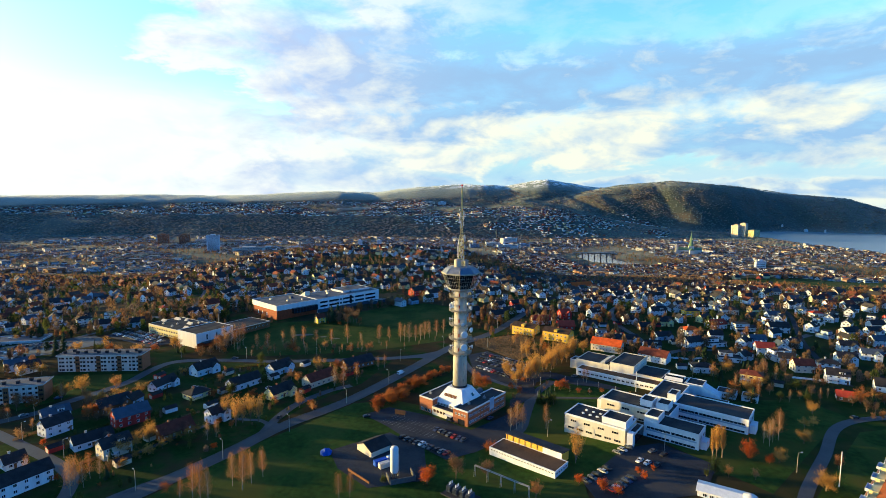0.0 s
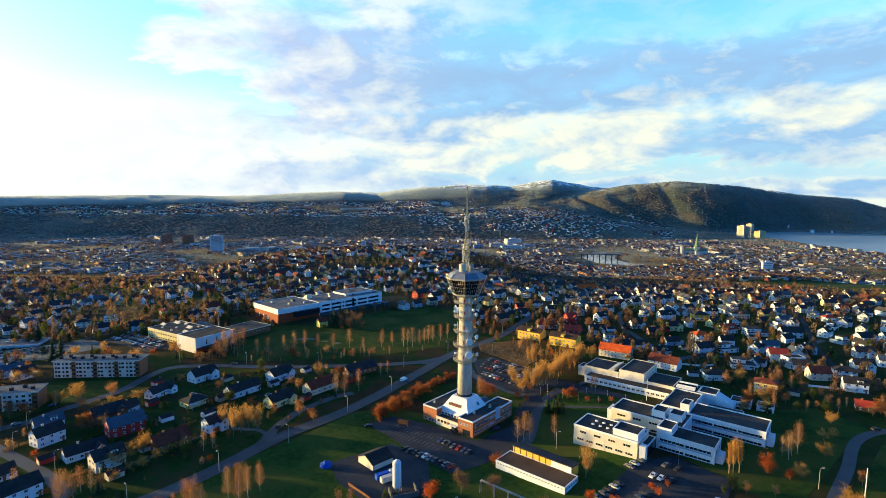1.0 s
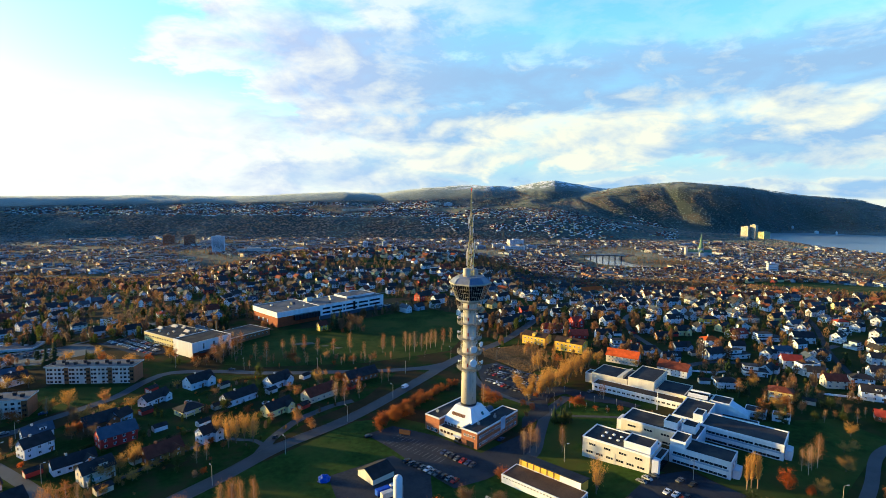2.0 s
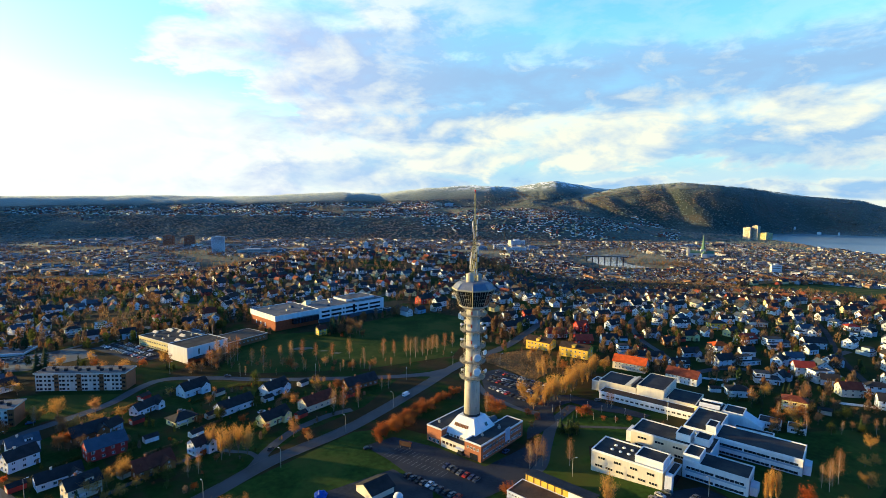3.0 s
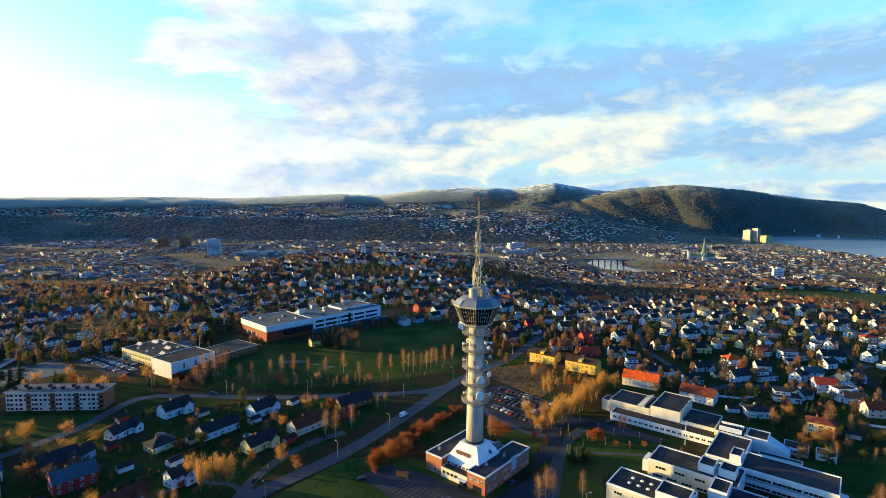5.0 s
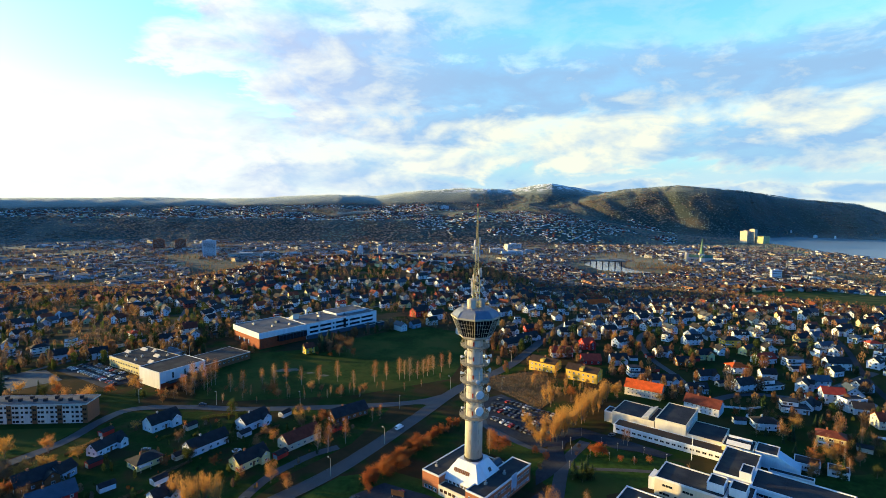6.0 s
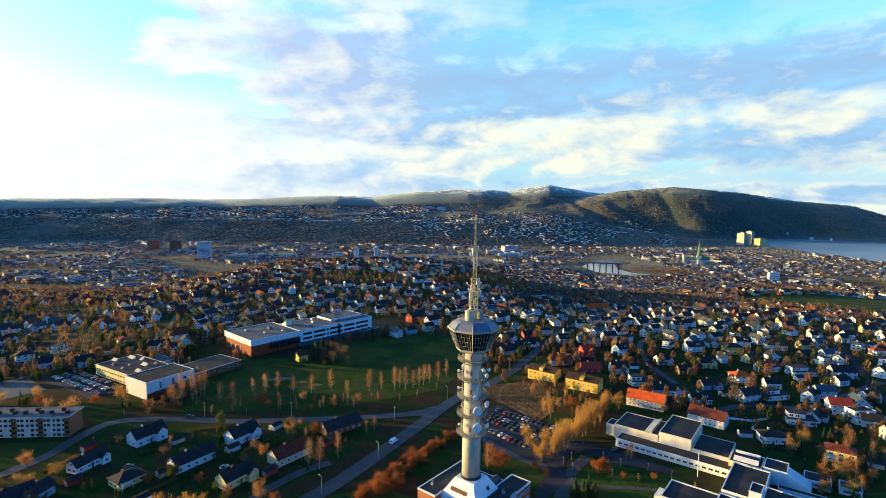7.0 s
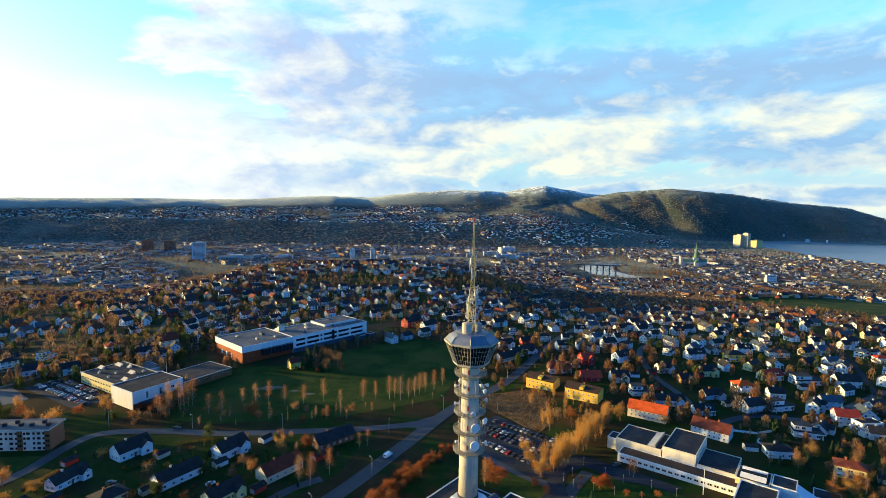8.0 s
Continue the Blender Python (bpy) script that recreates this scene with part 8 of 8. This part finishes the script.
car_row(15.9, 72.1, 39.2, 46.3, 11, 45)
car_row(49.6, -74.9, 60.7, -67.0, 5, -50, 0)
car_row(68.9, -54.4, 75.9, -50.2, 3, -50, 0)
car_row(76.0, -62.3, 82, -66.5, 3, 40, 0)
car_row(57.2, -83.5, 68.1, -75.5, 5, -50, 0.1)
car_row(85.1, -54.6, 89.0, -57.8, 2, 30, 0)
car_row(-284, 152, -232, 120, 19, 58, 0.12)
car_row(-280, 158, -229, 126.5, 19, 58, 0.12)
car_row(-276, 163, -240, 141, 13, 58, 0.15)
car_row(-356, 116, -306, 134, 15, 110, 0.25)
car_row(-352, 106, -310, 121, 13, 110, 0.25)
for x, y, t in ((-5.5, -14.6, -39), (-31.4, -5.5, 40), (15.9, -11.5, 52), (-50, -10, 30), (75.2, 44.5, 30), (-231, -12, 50), (-230, 12, 40), (206, -17, 10), (-158, 87, 5), (22, 9.6, 51), (-96, -12, 90), (-142, 24, 60), (-160, 30, 20), (-115, 30, 40)):
    car(x, y, t)
car(-37, 58, 58, "van")


# ---- street lamps and small things ----
def make_lamp():
    b = new("street_lamp")
    bm = bmesh.new()
    tube(bm, (0, 0, 0), (0, 0, 8.6), 0.14, 0.08, 6)
    part("pole", bm, M["rail"], b, "grey steel pole")
    bm = bmesh.new()
    tube(bm, (0, 0, 8.5), (1.3, 0, 8.9), 0.06, 0.05, 5)
    part("arm", bm, M["rail"], b)
    bm = bmesh.new()
    box(bm, 1.1, 1.9, -0.16, 0.16, 8.82, 8.98)
    part("lamp_head", bm, M["dish"], b, "pale lamp head")
    return b


lamp_0 = None
for x, y, t in ((-64, 8, 140), (-108, -55, 140), (-86, -28, 140), (-39, 85, -80), (-132, -81, 140), (139, -71, 0), (-211, -38, 30), (-222, -16, 30), (-179, -55, 30), (42, -34, 0), (91, -53, 200), (-43, 40, 140), (26, 118, 0), (-8, 118, 140), (-150, 88, -90), (-100, 90, -90), (40, 176, 150), (62, 215, 150), (10, -2, 90), (-198, 90, 0)):
    m = pose(x, y, high(x, y) - 0.05, 0, 0, t)
    if lamp_0 is None:
        lamp_0 = make_lamp()
        lamp_0.matrix_basis = m
        b = lamp_0
    else:
        b = copy_thing(lamp_0, m)
    tagged(b, "tall grey street lamp with a single arm", "street lamp", "street lamps")

b = thing("flagpole", "tall thin white flagpole on the grass", "flagpole", 148.8, -81.6, 3.8)
bm = bmesh.new()
lathe(bm, [(0.3, 0), (0.25, 0.6), (0.22, 0.6), (0.14, 14.5), (0.22, 14.5), (0.1, 14.8)], 8)
part("pole", bm, M["dish"], b)

b = thing("billboard", "dark notice board on two posts at the car park", "sign", -32.2, -8.8, 0, -20)
bm = bmesh.new()
box(bm, -3.0, 3.0, -0.08, 0.08, 1.2, 3.6)
part("panel", bm, M["brown"], b)
for x in (-2.4, 2.4):
    bm = bmesh.new()
    tube(bm, (x, 0.15, -0.2), (x, 0.15, 3.4), 0.09, n=6)
    part("post", bm, M["steel"], b)

b = thing("tarpaulin_heap", "crumpled blue tarpaulin over a heap", "tarpaulin", -62.9, -50.3, 0)
bm = bmesh.new()
bmesh.ops.create_icosphere(bm, subdivisions=3, radius=2.3)
for v in bm.verts:
    k = 1 + 0.3 * noise.noise(v.co * 0.9)
    v.co = Vector((v.co.x * k * 1.1, v.co.y * k * 0.9, max(-0.1, v.co.z * k + 0.6)))
part("cover", bm, M["tarp"], b)

b = thing("plank_barrier", "low brown timber barrier beside the yard", "fence", -50.3, -64.8, 0, -45)
for i in range(6):
    bm = bmesh.new()
    box(bm, i * 2.5, i * 2.5 + 2.4, -0.1, 0.1, 0.3, 1.3)
    part("board", bm, M["brown"], b)
    bm = bmesh.new()
    box(bm, i * 2.5, i * 2.5 + 0.15, 0.1, 0.25, -0.1, 1.5)
    part("post", bm, M["brown"], b)

b = thing("trough_wall", "low grey concrete wall round the tank yard", "wall", -31, -76, 0, 20)
for a in ((0, 11, 0, 0.4), (10.6, 11, 0.4, 7), (0, 0.4, 0.4, 7)):
    bm = bmesh.new()
    box(bm, *a, -0.2, 2.2)
    part("wall_panel", bm, M["kerb"], b)

for x, y, mt, ln in ((-37, -59, "tarp", 6), (-35, -61.5, "grey", 5), (-33, -56, "white", 2.5)):
    b = thing("container", "small %s steel container in the yard" % {"tarp": "blue", "grey": "grey", "white": "white"}[mt], "container", x, y, 0.1, 35, "yard containers")
    bm = bmesh.new()
    box(bm, -ln / 2, ln / 2, -1.1, 1.1, 0, 2.3)
    for i in range(int(ln / 0.5)):
        box(bm, -ln / 2 + 0.2 + i * 0.5, -ln / 2 + 0.4 + i * 0.5, -1.16, 1.16, 0.1, 2.2)
    part("box", bm, M[mt], b)

b = thing("substation", "outdoor transformer gear with pale insulators on a dark plinth", "substation", -4, -82, 0, -39)
bm = bmesh.new()
box(bm, -5, 9, -4, 4, -0.2, 0.5)
part("base", bm, M["felt"], b)
for i in range(4):
    bm = bmesh.new()
    box(bm, -4 + i * 3.2, -2 + i * 3.2, -1.5, 1.5, 0.5, 3.2)
    tr = part("transformer", bm, M["slate"], b, "dark blue-grey transformer")
    for k in range(5):
        bm = bmesh.new()
        box(bm, -3.9 + i * 3.2 + k * 0.4, -3.75 + i * 3.2 + k * 0.4, -1.9, -1.5, 0.8, 2.8)
        part("cooling_fin", bm, M["slate"], tr)
    for y in (-0.9, 0, 0.9):
        bm = bmesh.new()
        lathe(bm, [(0.12, 3.2), (0.25, 3.4), (0.12, 3.6), (0.25, 3.8), (0.1, 4.0), (0.2, 4.2), (0.06, 4.5)], 8)
        part("insulator", bm, M["dish"], b, m=pose(-3 + i * 3.2, y, 0))
b = thing("gantry", "pale steel gantry of posts and a long beam", "gantry", 4, -68.8, 0, -39)
for i in range(5):
    bm = bmesh.new()
    for s in (-0.5, 0.5):
        tube(bm, (i * 6.5, s, 0), (i * 6.5, s * 0.6, 5.2), 0.13, n=4)
    tube(bm, (i * 6.5, -0.4, 2.6), (i * 6.5, 0.4, 2.6), 0.1, n=4)
    part("post", bm, M["steel"], b)
bm = bmesh.new()
for s in (-0.4, 0.4):
    tube(bm, (0, s, 5.2), (26, s, 5.2), 0.16, n=4)
for i in range(26):
    tube(bm, (i, -0.4, 5.2), (i + 1, 0.4, 5.2), 0.07, n=3)
part("beam", bm, M["steel"], b)


# ---- landmarks of the valley ----
def tower_block(x, y, top, ln, wi, turn, wall, label, floors=10):
    z = high(x, y)
    h = max(top - z, floors * 3.0)
    b = thing("tower_block", label, "tower block", x, y, z - 1, turn, "tower blocks")
    w = flat_block(b, -ln / 2, -wi / 2, ln, wi, 0, h, wall, "felt_pale", wall, 0.8)
    me = window_mesh(ln * 0.86, 1.5, "grey", 7)
    me2 = window_mesh(wi * 0.8, 1.5, "grey", 3)
    for k in range(floors):
        zz = h * (k + 0.6) / floors
        part("window_band", me, None, w, m=pose(ln / 2, 0, zz))
        part("window_band", me2, None, w, m=pose(0, wi / 2, zz, 0, 0, -90))
        part("window_band", me2, None, w, m=pose(ln, wi / 2, zz, 0, 0, 90))
    bm = bmesh.new()
    box(bm, -ln * 0.2, ln * 0.2, -wi * 0.25, wi * 0.25, h, h + 4)
    part("lift_house", bm, M[wall], b)


def modern_house(x, y, turn):
    """A white flat-roofed villa with a broad glazed balcony."""
    b = thing("villa", "large white flat-roofed villa with long glass balcony", "house", x, y, high(x, y), turn)
    low = flat_block(b, 0, 0, 18, 10, -1, 3.2, "white", "felt", "white", 0.3, "lower_storey")
    windows_on(low, "front", (18, 10), [1.6], 5, 2.4, 1.7, 0.8, 0.8, "white", 2)
    top = flat_block(b, 1, 2.5, 13, 7.5, 3.5, 6.6, "white", "felt", "white", 0.35, "upper_storey")
    windows_on(top, "front", (13, 7.5), [5.0], 4, 2.4, 1.8, 0.6, 0.6, "white", 2)
    windows_on(top, "left", (13, 7.5), [5.0], 2, 1.4, 1.3, 0.8, 0.8)
    bm = bmesh.new()
    for q in ((0, 18, 0, 0.1), (0, 0.1, 0.1, 9), (17.9, 18, 0.1, 9)):
        box(bm, *q, 3.6, 4.5)
    # blue here is the villa's shade, put into the rail's colour
    part("balcony_rail", bm, M["blue"], b, "balcony rail tinted blue as if in shade")
    BUILT.append((x + 8, y, 12))


modern_house(224, 77, 5)
for x, y, l, w in ((149, 13, 10, 9), (160, 6.5, 8, 7)):
    p = thing("pavilion", "low dark flat-roofed school pavilion with white roof edge", "pavilion", x, y, high(x, y), -36, "school pavilions")
    blk = flat_block(p, 0, 0, l, w, -0.5, 3.0, "white", "felt", "white", 0.3)
    windows_on(blk, "front", (l, w), [1.6], 3, 1.8, 1.2)
p = thing("bicycle_shed", "long low white bicycle shed with dark roof", "shed", 133, 6, high(133, 6), -36)
flat_block(p, 0, 0, 17, 3.5, -0.4, 2.5, "white", "felt", "white", 0.25)


def garden_wall(pts):
    """A low white rendered wall along a plot."""
    b = thing("garden_wall", "low white rendered garden wall along a street", "wall", 0, 0, 0, 0, "garden walls")
    for (x0, y0), (x1, y1) in zip(pts, pts[1:]):
        bm = bmesh.new()
        ln = math.hypot(x1 - x0, y1 - y0)
        box(bm, 0, ln, -0.15, 0.15, -0.6, 1.1)
        box(bm, -0.05, ln + 0.05, -0.2, 0.2, 1.1, 1.2)
        part("wall_length", bm, M["pale"], b, m=pose(x0, y0, high(x0, y0), 0, 0, math.degrees(math.atan2(y1 - y0, x1 - x0))))


garden_wall([(143, 92), (152, 84), (166, 80), (180, 84)])
garden_wall([(168, 78), (160, 70), (163, 62)])
garden_wall([(196, 96), (210, 92), (222, 90)])
garden_wall([(236, 108), (246, 114), (258, 122)])
garden_wall([(214, 44), (226, 40), (236, 34)])


def post_lamp(x, y):
    """A low path lamp: a slim post with a round opal head."""
    b = thing("path_lamp", "short path lamp with a round pale head", "lamp", x, y, high(x, y), 0, "path lamps")
    bm = bmesh.new()
    tube(bm, (0, 0, -0.2), (0, 0, 3.6), 0.07, 0.05, 5)
    part("post", bm, M["steel"], b)
    bm = bmesh.new()
    lathe(bm, [(0.08, 3.6), (0.2, 3.7), (0.22, 3.85), (0.12, 4.0)], 8)
    part("head", bm, M["grey"], b, "pale globe head")


for x, y in ((47, 34), (52, 38), (60, 47), (67, 36), (73, 29), (84, 24), (92, 17), (58, 24), (66, 20), (76, 15), (50, 28), (46, 15)):
    post_lamp(x, y)


tower_block(-879, 1716, -41, 46, 16, 20, "white", "tall pale slab tower block in the valley", 16)
tower_block(-1210, 1984, -62, 44, 20, 20, "brick", "brick tower block with pale balconies", 11)
tower_block(-1124, 1994, -62, 44, 20, 20, "brick", "brick tower block with pale balconies", 11)
tower_block(-323, 1740, -58, 17, 15, 10, "white", "slim pale tower block in the town", 12)
tower_block(-249, 1744, -58, 17, 15, 10, "white", "slim pale tower block in the town", 12)
tower_block(1676, 2690, -38, 44, 40, 30, "beige", "golden silo block beside the fjord", 12)
tower_block(1706, 2672, -27, 26, 30, 30, "beige", "tall golden silo block beside the fjord", 14)
tower_block(1750, 2655, -64, 62, 40, 30, "yellow_pale", "broad golden silo block beside the fjord", 8)
tower_block(306, 2147, -78, 70, 30, 20, "white", "white hospital block in the town", 7)
tower_block(990, 1341, -77, 28, 14, -10, "white", "white villa block above the meadow", 4)
tower_block(-540, 3240, 26, 330, 30, 5, "cream", "long cream building on the far ridge", 3)
tower_block(-90, 3800, 66, 70, 20, 0, "cream", "cream slab block on the far hillside", 6)
tower_block(0, 3806, 66, 60, 20, 0, "white", "pale slab block on the far hillside", 6)
for px, fwd, ln, h, wall in ((-262, 2050, 60, 13, "white"), (-205, 2000, 80, 10, "blue"), (-178, 2120, 46, 14, "pale"), (-120, 1960, 60, 12, "blue"), (-92, 2080, 52, 15, "grey"), (-50, 1990, 70, 15, "blue"), (-10, 2060, 44, 14, "grey"),
                              (62, 2200, 40, 16, "blue"), (95, 2260, 60, 18, "pale"), (122, 2160, 90, 17, "white"), (150, 2240, 60, 14, "blue"), (176, 2120, 70, 9, "beige"), (-310, 2080, 64, 9, "pale"), (-346, 2160, 70, 8, "white"), (-560, 2250, 70, 8, "cream"), (-600, 2300, 80, 8, "white"), (-500, 2280, 46, 10, "cream"), (-640, 2200, 60, 9, "pale"), (-700, 2260, 50, 9, "white"), (430, 2420, 90, 12, "blue"), (480, 2460, 70, 14, "slate")):
    x = CX + px / 926 * fwd
    tower_block(x, CY + fwd, high(x, CY + fwd) + h, ln, 16, 8 + px % 5, wall, "mid-rise %s block on the valley floor" % HOUSE_WORDS.get(wall, "dull grey"), max(2, h // 3))
tower_block(-1060, 2070, -88, 90, 40, 10, "grey", "low grey shopping hall in the valley", 4)
tower_block(-760, 1760, -92, 120, 50, 15, "grey", "low grey shopping hall in the valley", 3)


def cathedral(x, y):
    b = thing("cathedral", "grey stone cathedral with a green copper spire", "cathedral", x, y, high(x, y) - 0.5, -15)
    bm = bmesh.new()
    box(bm, -9, 9, -9, 9, 0, 32)
    t = part("crossing_tower", bm, M["grey"], b)
    bm = bmesh.new()
    lathe(bm, [(10, 32), (7, 40), (4.5, 56), (0.3, 92)], 8)
    part("spire", bm, M["copper"], b, "green copper spire")
    for nm, args in (("nave", (-48, -9, -8, 8)), ("choir", (9, 40, -8, 8)), ("transept", (-8, 8, -28, -9)), ("transept", (-8, 8, 9, 28))):
        bm = bmesh.new()
        x0, x1, y0, y1 = args
        box(bm, x0, x1, y0, y1, 0, 17)
        w = part(nm, bm, M["grey"], b)
        bm = bmesh.new()
        if x1 - x0 > y1 - y0:
            prism(bm, [(x0, y0), (x1, y0), (x1, 0), (x0, 0)], 17.01, [17.2, 17.2, 27, 27])
            prism(bm, [(x0, 0.01), (x1, 0.01), (x1, y1), (x0, y1)], 17.01, [27, 27, 17.2, 17.2])
        else:
            prism(bm, [(x0, y0), (0, y0), (0, y1), (x0, y1)], 17.01, [17.2, 27, 27, 17.2])
            prism(bm, [(0.01, y0), (x1, y0), (x1, y1), (0.01, y1)], 17.01, [27, 17.2, 17.2, 27])
        part("roof", bm, M["copper"], w, "green copper roof")
    for y0 in (-11, 11):
        bm = bmesh.new()
        box(bm, -56, -48, y0 - 4, y0 + 4, 0, 34)
        part("west_tower", bm, M["grey"], b)


cathedral(979, 1775)

b = thing("river_bridge", "dark flat road bridge on piers across the river", "bridge", 470, 1600, high(540, 1600), -8)
bm = bmesh.new()
box(bm, 0, 150, -5, 5, 19.0, 21.4)
part("carriageway", bm, M["felt"], b)
for s in (-4.8, 4.6):
    bm = bmesh.new()
    box(bm, 0, 150, s, s + 0.2, 21.4, 22.6)
    part("parapet", bm, M["steel"], b)
for i in range(7):
    bm = bmesh.new()
    box(bm, -1.4, 1.4, -4, 4, -3, 19)
    part("pier", bm, M["felt"], b, m=pose(12 + i * 21, 0, 0))

b = thing("factory_chimney", "slim dark chimney stack over the town", "chimney", 279, 2400, high(279, 2400) - 0.5)
bm = bmesh.new()
lathe(bm, [(3.2, 0), (2.2, 55), (2.6, 55), (2.6, 57)], 12)
part("stack", bm, M["felt"], b)
for x, y, r in ((2502, 3304, 13), (2390, 3385, 6), (2585, 3235, 6)):
    z = max(high(x, y), SEA)
    b = thing("oil_tank", "white round tank on the far shore", "tank", x, y, z - 1, 0, "shore tanks")
    bm = bmesh.new()
    lathe(bm, [(r, 0), (r, 14), (r * 0.6, 18), (0.5, 20)], 18)
    part("shell", bm, M["white"], b)

# dark evergreens and brown thickets that fill the gaps between the western houses
rnd = random.Random(91)
rows = []
for i in range(1700):
    x, y = rnd.uniform(-520, -60), rnd.uniform(-95, 520)
    if y < 92 and not inside(x, y, GARDENS) and x > -225 or -215 < x < 20 and 78 < y < 182 or -290 < x < -190 and 20 < y < 100:
        continue
    if any((x - bx) ** 2 + (y - by) ** 2 < (br * 0.6 + 2) ** 2 for bx, by, br in BUILT) or any(inside(x, y, ring) for ring in CLEAR[:9]):
        continue
    if any((p.x - x) ** 2 + (p.y - y) ** 2 < (half + 2) ** 2 for line, half in ROADS for p in line[::2]):
        continue
    if math.hypot(x + 212, y - 138) < 46 or math.hypot(x + 270, y - 122) < 38:
        continue
    if y > 92 and noise.noise(Vector((x * 0.014, y * 0.014, 2.0))) < -0.02:
        continue
    rows.append((x, y, high(x, y), rnd.uniform(1.5, 4.5) if y < 92 else rnd.uniform(4, 10), 170))
tree_mass("evergreen_thickets", "dark evergreens and brown thickets between the western gardens", rows, [M["leaf"], M["needle"], M["leaf"], M["brush_c"], M["brush_b"]])

# golden woods between the town and the shore
rows = []
for i in range(6000):
    a, r = rnd.uniform(20, 43), math.sqrt(rnd.uniform(780 ** 2, 2000 ** 2))
    x, y = CX + r * math.sin(radians(a)), CY + r * math.cos(radians(a))
    if noise.noise(Vector((x * 0.006, y * 0.009, 5.0))) < 0.1 or inside(x, y, RIVER) or inside(x, y, MEADOW):
        continue
    z = high(x, y)
    if z > SEA + 2:
        rows.append((x, y, z, rnd.uniform(6, 12), 34))
for x0, y0, dx, dy, n in ((556, 862, 30, 18, 150), (405, 830, 34, 16, 120)):
    for i in range(n):
        x, y = rnd.gauss(x0, dx), rnd.gauss(y0, dy)
        rows.append((x, y, high(x, y), rnd.uniform(6, 11), 60))
tree_mass("golden_woods", "golden-brown bare woods between the town and the shore", rows, [M["brush_b"], M["brush_b"], M["brush_d"], M["brush_a"]])
